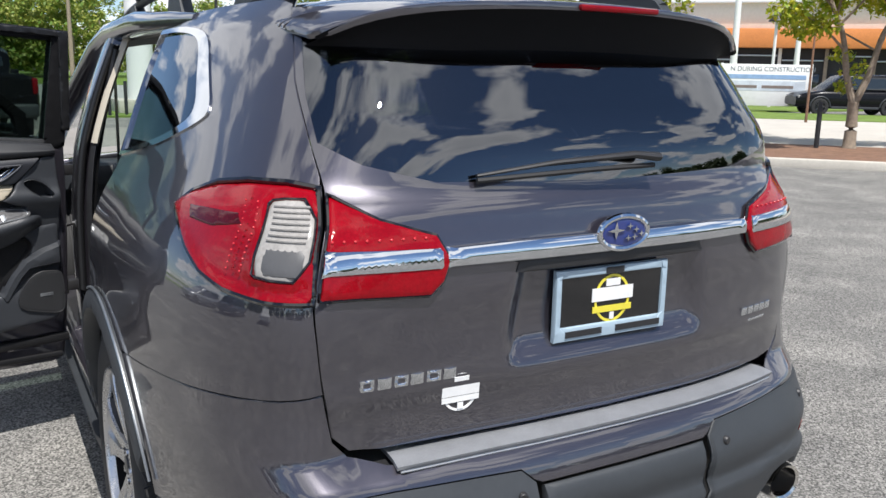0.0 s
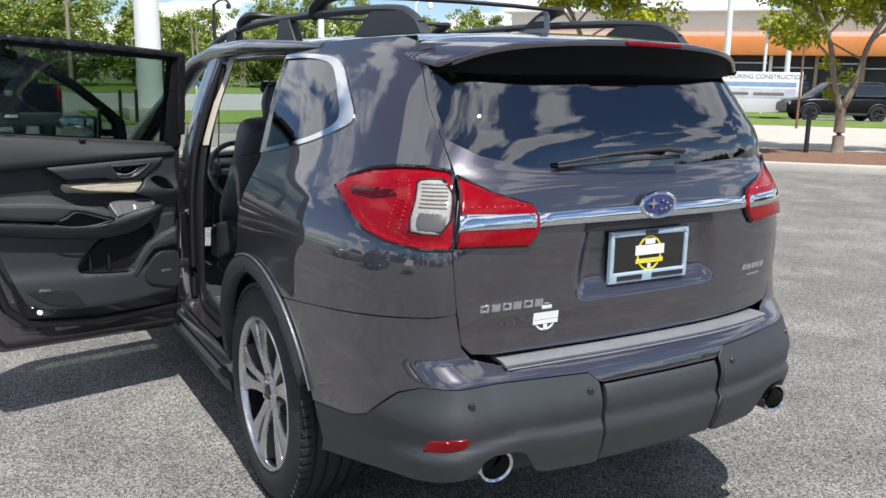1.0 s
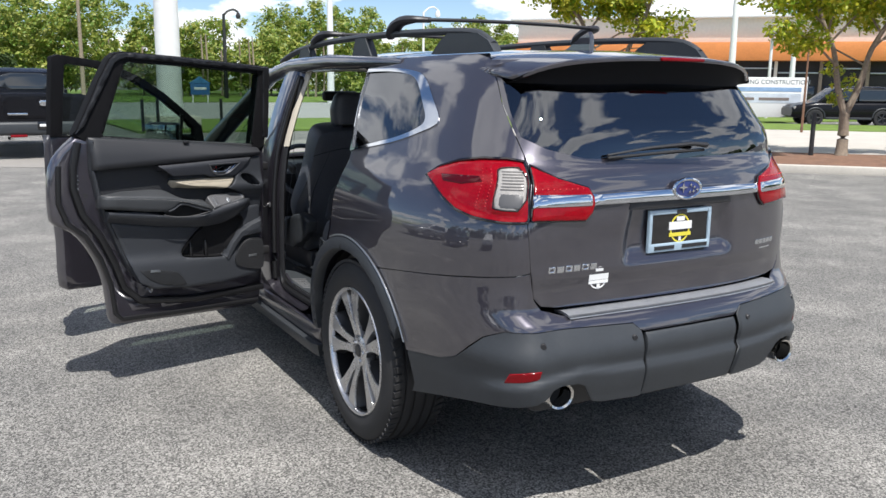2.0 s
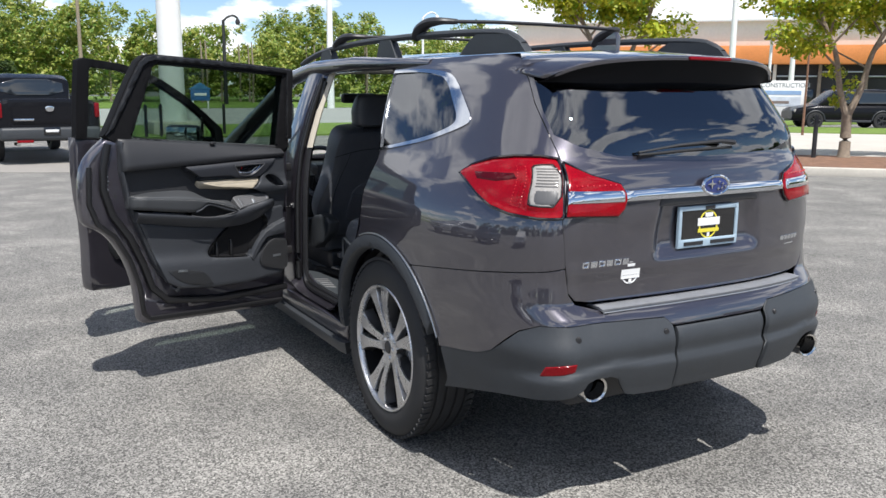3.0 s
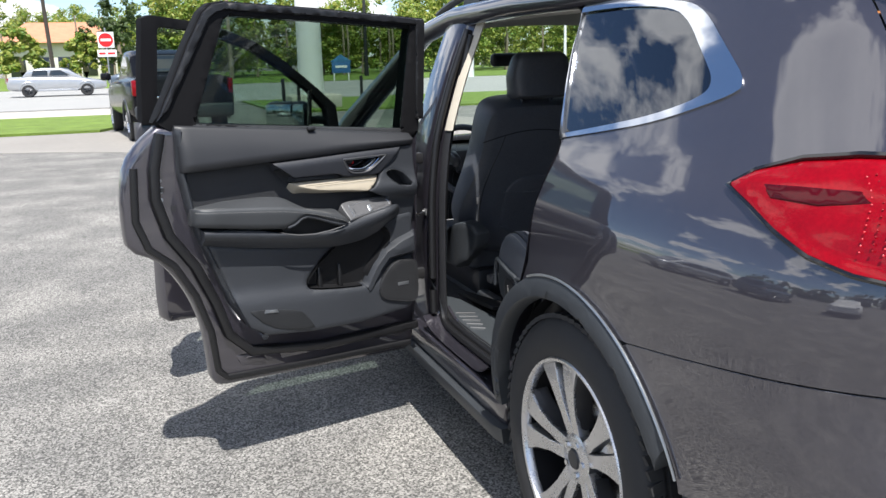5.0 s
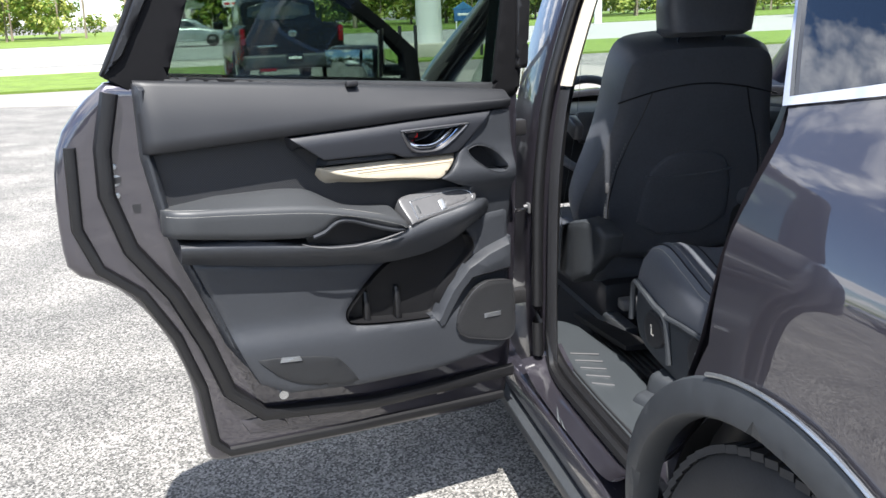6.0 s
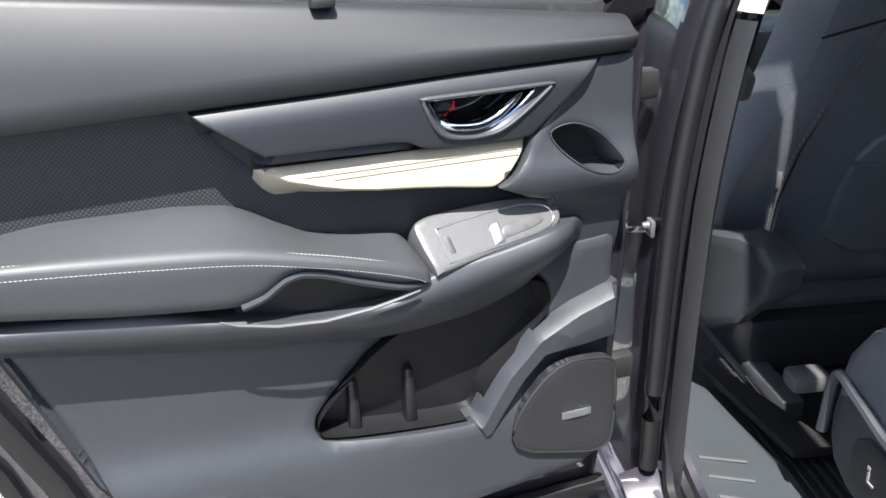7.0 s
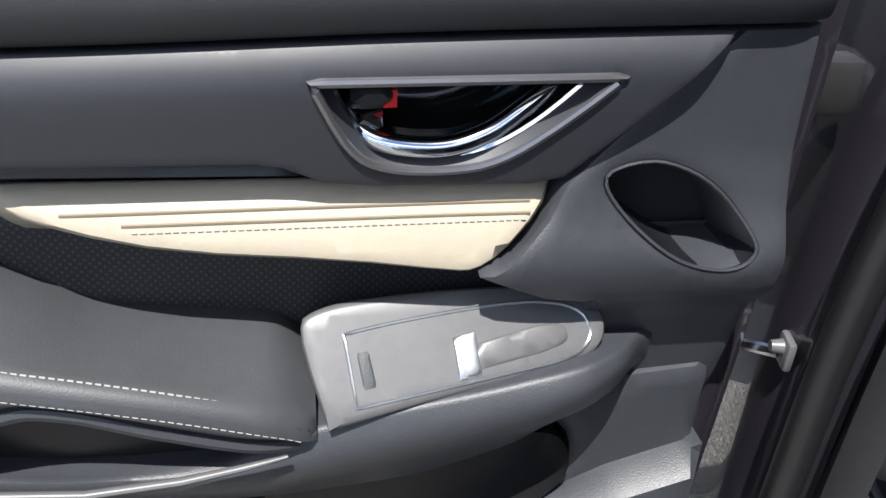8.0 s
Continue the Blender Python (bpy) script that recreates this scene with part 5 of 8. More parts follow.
dpanel("lock_tab", [(0.331, 1.111), (0.303, 1.112), (0.301, 1.127), (0.328, 1.127)], 0.036, 0.010, 0.004, M_BLACK, "", 0.01, parent=bez)
dpanel("lock_mark", [(0.3085, 1.1125), (0.3005, 1.113), (0.3005, 1.1235), (0.3080, 1.1235)], 0.0415, 0.006, 0.002, M_SIGNAL, "red lock mark", 0.01, parent=bez)
# armrest with stitched edge and pull pocket
arm_b = up((0.352, 0.915), (0.383, 0.945), (0.44, 0.951), (0.494, 0.960), (0.535, 0.980), (0.575, 1.003), (0.60, 1.012), (0.68, 1.019), (0.79, 1.019), (0.86, 1.012), (0.95, 1.002))
arm_f = up((0.352, 0.905), (0.372, 0.920), (0.41, 0.936), (0.515, 0.966), (0.60, 0.983), (0.66, 0.990), (0.80, 1.003), (0.95, 1.014))
arm_u = up((0.352, 0.893), (0.387, 0.898), (0.45, 0.918), (0.505, 0.938), (0.524, 0.941), (0.54, 0.938), (0.575, 0.917), (0.61, 0.909), (0.66, 0.913), (0.716, 0.919), (0.90, 0.945), (0.95, 0.95))
tip = up((0.352, 0.086), (0.36, 0.094), (0.40, 0.103), (0.5, 0.106), (0.86, 0.106), (0.90, 0.098), (0.92, 0.082), (0.93, 0.058))


def arm_section(d):
    b, f, u, n = arm_b(d), min(arm_f(d), arm_b(d) + 0.006), arm_u(d), tip(d)
    f = max(f, u + 0.008)
    return [(0.0, u, 0.002), (0.0, b, 0.004), (0.026, b + 0.001, 0.02), (n - 0.006, f + 0.002, 0.012), (n, f - 0.014, 0.012), (n - 0.004, u + 0.012, 0.012), (n - 0.016, u, 0.006)]


arm = band("armrest", 0.930, 0.353, arm_section, M_ARM, "charcoal leather armrest with pale stitching", 90)
for k in (0, 1):
    rows = []
    run = np.linspace(0.922, 0.362, 112)
    for a, b in zip(run[::1], run[1::1]):
        e = a + (b - a) * 0.68
        q = []
        for d in (a, e):
            f = max(min(arm_f(d), arm_b(d) + 0.006), arm_u(d) + 0.008)
            q.append((d, tip(d) - 0.0115, f + 0.0012) if k == 0 else (d, tip(d) + 0.0001 - 0.0018, f - 0.0125))
        rows.append(tube(q, 0.0008, 4))
    part("stitching", join(*rows), M_STITCH, arm, "pale stitching", 0)
part("sewn_seam", tube([(d, tip(d) - 0.0052, max(min(arm_f(d), arm_b(d) + 0.006), arm_u(d) + 0.008) - 0.0042) for d in np.linspace(0.925, 0.358, 80)], 0.0011, 5), M_BLACK, arm, "dark sewn seam")
# flat near-black plate: the hollow under the armrest is only coloured dark
part("pull_pocket", hull(smooth_loop([(0.615, 0.912), (0.528, 0.950), (0.50, 0.948), (0.44, 0.928), (0.365, 0.902), (0.40, 0.868), (0.60, 0.880)], 1), plane(0.066), 0.05, 0.003, 0.002, 0.02), M_SEAL_SHADE, rear_door, "near-black plate for the shaded pull pocket under the armrest")
part("pocket_lip", tube([(d, 0.097 + 0.004 * math.sin((d - 0.37) * 12), z) for d, z in ((0.628, 0.897), (0.608, 0.889), (0.56, 0.879), (0.50, 0.875), (0.44, 0.880), (0.40, 0.887), (0.372, 0.893))], [0.0015, 0.0028, 0.0034, 0.0034, 0.0034, 0.0028, 0.0015], 10, flat=0.8), M_SWITCH, rear_door, "satin grip edge")
part("pocket_frame", tube([(d, tip(d) - 0.011, arm_u(d) + 0.001) for d in np.linspace(0.60, 0.366, 60)], 0.0060, 8), M_TRIM_GREY, rear_door)
# moulded base under the armrest and the window switch on its sloped plate
ab_a = up((0.10, 0.936), (0.15, 0.938), (0.25, 0.921), (0.36, 0.898), (0.42, 0.876), (0.50, 0.873), (0.62, 0.892), (0.716, 0.914), (0.93, 0.935))
ab_m = up((0.10, 0.918), (0.15, 0.914), (0.233, 0.894), (0.33, 0.872), (0.407, 0.858), (0.50, 0.862), (0.619, 0.876), (0.93, 0.918))
ab_b = up((0.10, 0.885), (0.153, 0.872), (0.216, 0.836), (0.30, 0.812), (0.408, 0.804), (0.50, 0.814), (0.616, 0.828), (0.93, 0.882))
ab_k = up((0.095, 0.34), (0.11, 0.42), (0.14, 0.78), (0.17, 0.96), (0.2, 1.0), (0.93, 1.0))
band("armrest_base", 0.900, 0.104, lambda d: [(-0.005, ab_b(d), 0.002), (-0.005, ab_a(d), 0.002), (0.080 * ab_k(d), ab_a(d), 0.004), (0.091 * ab_k(d), ab_m(d) + 0.012, 0.012), (0.084 * ab_k(d), ab_m(d) - 0.01, 0.010), (0.046 * ab_k(d), ab_b(d), 0.006)], M_TRIM_GREY, "dark grey moulded armrest base", 110)


def sw_fn(n):
    return lambda d, z: (d, n + (0.967 - z) * 0.9, z)


SW = smooth_loop([(0.366, 0.960), (0.350, 0.968), (0.320, 0.972), (0.235, 0.976), (0.175, 0.974), (0.150, 0.964), (0.148, 0.946), (0.165, 0.935), (0.22, 0.927), (0.279, 0.918), (0.345, 0.907)], 2, (10,))
sw = part("switch_plate", hull(SW, sw_fn(0.037), 0.045, 0.004, 0.003, 0.008), M_SWITCH, rear_door, "grey satin window switch plate")
RING = smooth_loop([(0.333, 0.954), (0.300, 0.959), (0.236, 0.9655), (0.192, 0.967), (0.164, 0.961), (0.159, 0.947), (0.172, 0.937), (0.22, 0.9305), (0.298, 0.9205), (0.326, 0.917)], 2, (0, 9))
part("switch_ring", tube([sw_fn(0.0372)(*q) for q in dense(RING, 0.004)], 0.0013, 6, True), M_SATIN, sw, "thin satin ring")
# flat black wedge on the plate, the recess's shade given as colour
part("switch_well", hull([(0.256, 0.957), (0.176, 0.962), (0.200, 0.953), (0.243, 0.944)], sw_fn(0.0374), 0.004, 0.001, 0.0006, 0.02), M_BLACK, sw)
part("switch_rocker", hull(smooth_loop([(0.243, 0.947), (0.184, 0.958), (0.176, 0.950), (0.180, 0.943), (0.243, 0.933)], 1, (0, 4)), sw_fn(0.0385), 0.004, 0.002, 0.0015, 0.008), M_SWITCH, sw)
part("window_switch", hull([(0.259, 0.951), (0.243, 0.954), (0.240, 0.931), (0.256, 0.929)], sw_fn(0.0395), 0.006, 0.002, 0.0015, 0.004), M_SATIN, sw, "satin-tipped window switch")
part("switch_slot", hull([(0.327, 0.951), (0.318, 0.952), (0.310, 0.921), (0.320, 0.919)], sw_fn(0.0376), 0.004, 0.002, 0.0012, 0.01), M_CLAD, sw)
# lower trim, bottle pocket, loudspeaker
part("lower_trim", hull([(0.885, 0.878), (0.62, 0.832), (0.41, 0.812), (0.24, 0.836), (0.15, 0.89), (0.045, 0.90), (0.046, 0.57), (0.078, 0.512), (0.29, 0.488), (0.50, 0.49), (0.68, 0.508), (0.752, 0.548), (0.782, 0.61), (0.84, 0.77)],
     lambda d, z: (d, 0.034 + 0.026 / (1 + math.exp((z - 0.655 - 0.05 * max(0, d - 0.5)) * 75)), z), 0.04, 0.012, 0.016, 0.016, [POCKET]), M_TRIM_GREY, rear_door, "dark grey lower door trim")
# the bottle pocket's shade is put into its near-black walls and ribs
part("map_pocket", bowl(dense(POCKET, 0.012), lambda d, z: (d, 0.044, z), 0.039, 0.95), M_SEAL_SHADE, rear_door, "door bottle pocket with its shade coloured near-black")
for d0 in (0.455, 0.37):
    part("pocket_rib", moved(block((0.02, 0.05, 0.09), (0, 0, 0), 0.006, 2, taper=0.7), pose(d0, 0.004, 0.685)), M_SEAL_SHADE, rear_door)
EDGE_IN = [(0.292, 0.640), (0.275, 0.642), (0.262, 0.668), (0.235, 0.712), (0.185, 0.766), (0.12, 0.800), (0.045, 0.825)]
EDGE_OUT = [(0.045, 0.735), (0.10, 0.727), (0.165, 0.722), (0.195, 0.69), (0.225, 0.645), (0.258, 0.590), (0.275, 0.605)]
part("pocket_edge", hull(EDGE_IN[::-1] + EDGE_OUT[::-1], plane(0.070), 0.05, 0.034, 0.026, 0.01), M_TRIM_GREY, rear_door, "rounded grey pocket edge")
spk = part("speaker_grille", hull(smooth_loop([(0.165, 0.716), (0.066, 0.712), (0.050, 0.690), (0.048, 0.560), (0.066, 0.540), (0.100, 0.541), (0.247, 0.582)], 2), plane(0.069), 0.02, 0.006, 0.004, 0.012), M_MESH, rear_door, "black mesh loudspeaker grille")
part("grille_rim", tube([(d, 0.066, z) for d, z in dense(smooth_loop([(0.165, 0.716), (0.066, 0.712), (0.050, 0.690), (0.048, 0.560), (0.066, 0.540), (0.100, 0.541), (0.247, 0.582)], 2), 0.01)], 0.003, 6, True), M_BLACK, spk)
dpanel("maker_bar", [(0.142, 0.614), (0.092, 0.614), (0.092, 0.627), (0.142, 0.627)], 0.0692, 0.003, 0.002, M_SATIN, "small silver bar", 0.01, parent=spk)
dpanel("lower_patch", smooth_loop([(0.757, 0.616), (0.674, 0.611), (0.56, 0.589), (0.534, 0.563), (0.497, 0.506), (0.583, 0.510), (0.69, 0.545)], 1, (0, 4)), 0.058, 0.006, 0.006, M_TRIM, "black smooth patch", 0.02)
part("door_light", hull([(0.70, 0.600), (0.645, 0.595), (0.65, 0.607), (0.695, 0.612)], plane(0.068), 0.006, 0.003, 0.002, 0.02), M_SATIN, rear_door, "small pale courtesy light")
part("stop_pin", join(moved(lathe([(0, 0.03), (0.006, 0.03), (0.006, 0.0)], 12, "y"), pose(0.692, 0.0, 0.50)), moved(lathe([(0, 0.034), (0.012, 0.034), (0.012, 0.03), (0, 0.03)], 12, "y"), pose(0.692, 0, 0.50))), M_CHROME, rear_door, "bright metal door pin")
dpanel("latch_plate", [(1.03, 1.09), (0.996, 1.092), (0.996, 1.066), (1.03, 1.064)], -0.002, 0.004, 0.002, M_SATIN, "", 0.02)
dpanel("latch_slot", [(1.022, 1.085), (1.000, 1.086), (1.000, 1.072), (1.022, 1.071)], 0.003, 0.002, 0.001, M_BLACK, "", 0.02)
for z0 in (1.11, 1.045):
    part("latch_screw", moved(lathe([(0, 0.006), (0.006, 0.005), (0.007, 0.0)], 10, "y"), pose(1.012, 0, z0)), M_SATIN, rear_door)
dpanel("lock_lever", [(0.985, 1.02), (0.965, 1.02), (0.968, 1.0), (0.982, 1.0)], 0.001, 0.004, 0.002, M_BLACK, "", 0.02)
part("window_clip", moved(block((0.03, 0.02, 0.014), (0, 0, 0), 0.004), pose(0.46, 0.03, 1.255)), M_BLACK, rear_door)
for z0 in (1.10, 0.62):
    part("hinge", join(moved(block((0.055, 0.030, 0.045), (0, 0, 0), 0.008), pose(-0.02, -0.035, z0)), moved(lathe([(0, 0.034), (0.009, 0.034), (0.010, -0.034), (0, -0.034)], 12, "z"), pose(0.012, -0.030, z0))), M_ALLOY_GREY, rear_door, "bare metal door hinge")

# ---- the open front door ----
front_door = piece("front_door", car, pose(-0.89, 3.62, 0, 0, 0, 203.0))
FS = smooth_loop([(0.02, 0.33), (0.5, 0.315), (1.06, 0.325), (1.09, 0.36), (1.08, 0.7), (1.115, 0.95), (1.11, 1.25), (0.5, 1.20), (0.0, 1.15)], 1, (6, 8))
part("door_shell", hull(FS, plane(0.0), 0.09, 0.02, 0.015, 0.06), M_PAINT, front_door)
FO = [(1.11, 1.24), (1.10, 1.42), (1.07, 1.69), (1.03, 1.705), (0.78, 1.675), (0.66, 1.64), (0.52, 1.59), (0.35, 1.49), (0.185, 1.365), (0.07, 1.27), (0.055, 1.14), (0.5, 1.19)]
FW = [(1.04, 1.25), (1.00, 1.645), (0.98, 1.655), (0.80, 1.635), (0.68, 1.60), (0.545, 1.555), (0.36, 1.445), (0.225, 1.345), (0.13, 1.25), (0.12, 1.165), (0.6, 1.21)]
part("window_frame", hull(FO, plane(0.0), 0.05, 0.004, 0.004, 0.03, [FW]), M_DULL, front_door, "black door window frame")
part("door_window", hull(FW, plane(-0.02), 0.004, 0, 0, 0.1), M_GLASS, front_door, "pale green door window")
part("glass_divider", tube([(0.225, -0.005, 1.356), (0.237, -0.005, 1.18)], 0.011, 6), M_GLOSS, front_door)
part("trim_panel", hull(smooth_loop([(0.99, 1.225), (0.05, 1.145), (0.06, 0.5), (0.9, 0.48), (0.97, 0.6)], 1, (0, 1)), plane(0.05), 0.05, 0.05, 0.04, 0.05), M_TRIM, front_door, "black door trim")
part("door_armrest", hull(smooth_loop([(0.92, 0.98), (0.3, 0.99), (0.25, 0.9), (0.9, 0.88)], 1), plane(0.11), 0.06, 0.05, 0.04, 0.04), M_ARM, front_door)
mm = Matrix.Translation((0.235, -0.19, 1.228)) @ Matrix.Rotation(radians(118), 4, "Z")
part("mirror_arm", tube([(0.10, -0.02, 1.20), (0.14, -0.10, 1.195), (0.18, -0.16, 1.20)], 0.022, 8), M_BLACK, front_door)
part("mirror_shell", moved(block((0.25, 0.09, 0.135), (0, 0, 0), 0.04, 3), mm), M_PAINT, front_door, "dark grey door mirror")
part("mirror_glass", moved(block((0.215, 0.006, 0.105), (0, -0.046, 0), 0.002), mm), M_CHROME, front_door, "mirror glass")


# ---- pillars, sills and jambs of the open side ----
def ribbon(rows, material, name, parent, label="", smooth=50):
    bm = bmesh.new()
    vs = [[bm.verts.new(p) for p in r] for r in rows]
    for a, b in zip(vs, vs[1:]):
        for i in range(len(a) - 1):
            bm.faces.new((a[i], a[i + 1], b[i + 1], b[i]))
    return part(name, bm, material, parent, label, smooth)


shell = piece("body_frame", car)
OPEN_YZ = [(2.42, 0.46), (2.30, 0.415), (2.0, 0.41), (1.82, 0.425), (1.66, 0.53), (1.50, 0.70), (1.405, 0.86), (1.355, 1.02), (1.345, 1.24), (1.45, 1.43), (1.535, 1.60), (1.60, 1.635)]
curve_yz = [(q.x, q.y) for q in spline([(y, z, 0) for y, z in OPEN_YZ], 60)]
outer = [Vector(skin(p_of_y(y, z), z)) + Vector((0.006, 0, 0)) for y, z in curve_yz]
step1 = [a + Vector((0.035, 0.012, 0.0)) for a in outer]
step2 = [a + Vector((0.055, 0.010, 0.0)) for a in outer]
step3 = [Vector((a.x + 0.13, a.y + 0.035, a.z + 0.02)) for a in outer]
ribbon(list(zip(*[outer, step1, step2, step3])), M_PAINT, "door_jamb", shell, "painted rear door jamb")
part("opening_seal", tube([a + Vector((0.10, 0.035, 0.02)) for a in outer], 0.016, 8), M_SEAL_SHADE, shell, "black rubber opening seal")
part("jamb_lining", tube([a + Vector((0.19, -0.01, 0.0)) for a in outer if a.y < 1.62], 0.07, 12), M_BLACK, shell)
# sill
part("sill_panel", hull([(1.62, 0.27), (3.60, 0.27), (3.60, 0.40), (1.60, 0.40)], lambda y, z: (-0.885 - 0.03 * math.sin((z - 0.25) * 12), y, z), 0.05, 0.02, 0.015, 0.06), M_PAINT, shell, "painted sill")
part("sill_cladding", hull([(1.62, 0.235), (3.60, 0.235), (3.60, 0.305), (1.60, 0.305)], lambda y, z: (-0.915 - 0.02 * math.sin((z - 0.23) * 20), y, z), 0.05, 0.015, 0.012, 0.06), M_CLAD, shell, "dark grey textured sill cover")
part("sill_top", sheet([(-0.905, 1.60), (-0.66, 1.60), (-0.66, 3.60), (-0.905, 3.60)], lambda x, y: (x, y, 0.395 + 0.018 * math.sin((x + 0.905) * 9)), 0.03, 0.012, 0.01, 0.05), M_PAINT, shell)
part("sill_seal", tube(spline([(-0.83, 1.84, 0.428), (-0.83, 2.1, 0.425), (-0.83, 2.33, 0.43), (-0.826, 2.40, 0.47), (-0.822, 2.415, 0.60), (-0.80, 2.42, 1.0), (-0.76, 2.42, 1.25), (-0.68, 2.41, 1.58)], 40), 0.015, 8), M_SEAL_SHADE, shell, "black rubber door opening seal")
M_SILL = mat("grey_sill_plastic", (0.042, 0.048, 0.053), rough=0.42, vary=0.1, scale=8, bump=0.3, bump_scale=700, fine=0.0006)
scuff = part("sill_plate", sheet(smooth_loop([(-0.80, 1.80), (-0.70, 2.02), (-0.62, 2.18), (-0.585, 2.40), (-0.61, 2.52), (-0.635, 2.76), (-0.74, 2.76), (-0.795, 2.60), (-0.805, 2.2)], 1), lambda x, y: (x, y, 0.436 - 0.02 * max(0, x + 0.74) * 4), 0.02, 0.014, 0.010, 0.02), M_SILL, shell, "grey plastic sill plate with raised ribs")
for i in range(5):
    y0 = 2.47 - i * 0.052
    part("sill_rib", tube([(-0.745 - i * 0.004, y0, 0.4375), (-0.665 - i * 0.010, y0 - 0.022, 0.4335)], 0.0028, 6), M_SWITCH, shell)
part("sill_groove", tube(spline([(-0.775, 1.95, 0.437), (-0.778, 2.2, 0.437), (-0.770, 2.45, 0.437), (-0.745, 2.68, 0.437)], 24), 0.0035, 6), M_BLACK, shell)
part("mat_edge", hull([(-0.63, 2.75), (-0.60, 2.75), (-0.50, 2.44), (-0.585, 2.44)], lambda x, y: (x, y, 0.432), 0.02, 0.008, 0.006, 0.03), M_RUBBER, shell)
part("seat_foot", join(moved(block((0.10, 0.13, 0.10), (0, 0, 0), 0.02, 3, None, 0.75), pose(-0.60, 2.12, 0.455, 0, 0, 25)), moved(block((0.14, 0.15, 0.05), (0, 0, 0), 0.015, 2, None, 0.85), pose(-0.615, 2.11, 0.43, 0, 0, 25))), M_CLAD, shell, "dark grey plastic seat rail cover")
# middle pillar
B_PTS = [(-0.868, 0.40), (-0.872, 0.60), (-0.868, 0.90), (-0.845, 1.15), (-0.79, 1.36), (-0.70, 1.60), (-0.675, 1.66)]
bx = curve([(z, x) for x, z in B_PTS])
prof = [(2.430, 0.045), (2.445, 0.030), (2.455, 0.022), (2.475, 0.006), (2.52, 0.0), (2.60, 0.0), (2.66, 0.006), (2.685, 0.05)]
rows = []
for z in np.linspace(0.40, 1.655, 28):
    wide = 1.0 + 0.5 * max(0, (0.62 - z)) * 2
    rows.append([(bx(z) + dx, 2.56 + (y - 2.56) * wide, z) for y, dx in prof])
ribbon(rows, M_PAINT, "middle_pillar", shell, "painted middle door pillar")
part("pillar_seal", tube([(bx(z) + 0.012, 2.420, z) for z in np.linspace(0.47, 1.60, 24)], 0.0150, 10), M_SEAL_SHADE, shell, "black rubber pillar seal")
part("pillar_flange", tube([(bx(z) + 0.03, 2.437, z) for z in np.linspace(0.45, 1.6, 20)], 0.006, 6), M_PAINT, shell)
low_rows, up_rows = [], []
for z in np.linspace(0.42, 1.205, 16):
    low_rows.append([(bx(z) + dx, y, z) for y, dx in ((2.405, 0.036), (2.388, 0.042), (2.375, 0.052), (2.39, 0.060), (2.60, 0.066))])
for z in np.linspace(1.215, 1.63, 12):
    up_rows.append([(bx(z) + dx, y, z) for y, dx in ((2.41, 0.036), (2.39, 0.042), (2.372, 0.054), (2.385, 0.064), (2.60, 0.07))])
ribbon(low_rows, M_BLACK, "pillar_trim", shell, "black lower pillar trim")
ribbon(up_rows, M_PILLAR, "pillar_trim", shell, "cream upper pillar trim")
belt = [(-0.68, 2.56, 1.50), (-0.675, 2.60, 1.28), (-0.67, 2.65, 1.08), (-0.69, 2.70, 0.85), (-0.70, 2.74, 0.60)]
bt = bmesh.new()
va = [(bt.verts.new((x, y - 0.024, z)), bt.verts.new((x + 0.02, y + 0.024, z))) for x, y, z in belt]
for a, b in zip(va, va[1:]):
    bt.faces.new((a[0], a[1], b[1], b[0]))
part("seat_belt", bt, M_TRIM_GREY, shell, "grey woven seat belt", 0)
part("belt_guide", moved(block((0.03, 0.075, 0.05), (0, 0, 0), 0.010), pose(-0.67, 2.64, 1.07, 20)), M_SWITCH, shell, "grey plastic belt guide")
part("strap_bracket", join(moved(block((0.008, 0.026, 0.028), (0, 0, 0), 0.004), pose(-0.866, 2.475, 0.882)), moved(lathe([(0, -0.010), (0.005, -0.010), (0.007, 0)], 10, "x"), pose(-0.870, 2.475, 0.886))), M_SWITCH, shell, "bare metal check strap bracket")
part("strap_arm", tube([(-0.872, 2.475, 0.880), (-0.905, 2.50, 0.870), (-0.935, 2.52, 0.862)], 0.005, 6), M_STEEL, shell)

# ---- cabin ----
cabin = piece("cabin", car)
part("floor_carpet", block((1.40, 3.2, 0.06), (0, 2.45, 0.36), 0.02), M_CARPET, cabin, "black floor carpet")
part("underbody", block((1.40, 2.9, 0.08), (0, 2.65, 0.27), 0.02), M_BLACK, cabin)
part("load_floor", block((1.30, 1.15, 0.10), (0, 0.82, 0.68), 0.03), M_CARPET, cabin, "black cargo floor")
part("rear_valance", block((1.20, 0.12, 0.26), (0, 0.30, 0.50), 0.03), M_BLACK, cabin)
part("load_lining", block((0.06, 1.2, 0.62), (0.66, 1.15, 0.98), 0.02), M_BLACK, cabin)
part("load_lining", block((0.06, 0.85, 0.62), (-0.66, 1.05, 0.98), 0.02), M_BLACK, cabin)
part("floor_mat", sheet(smooth_loop([(-0.64, 2.28), (-0.18, 2.28), (-0.16, 2.75), (-0.60, 2.78)], 1), lambda x, y: (x, y, 0.405), 0.012, 0.012, 0.008, 0.04), M_RUBBER, cabin, "black rubber floor mat")
for k in range(5):
    part("mat_rib", tube([(-0.60 + k * 0.02, 2.30, 0.413), (-0.585 + k * 0.02, 2.74, 0.413)], 0.004, 5), M_RUBBER, cabin)


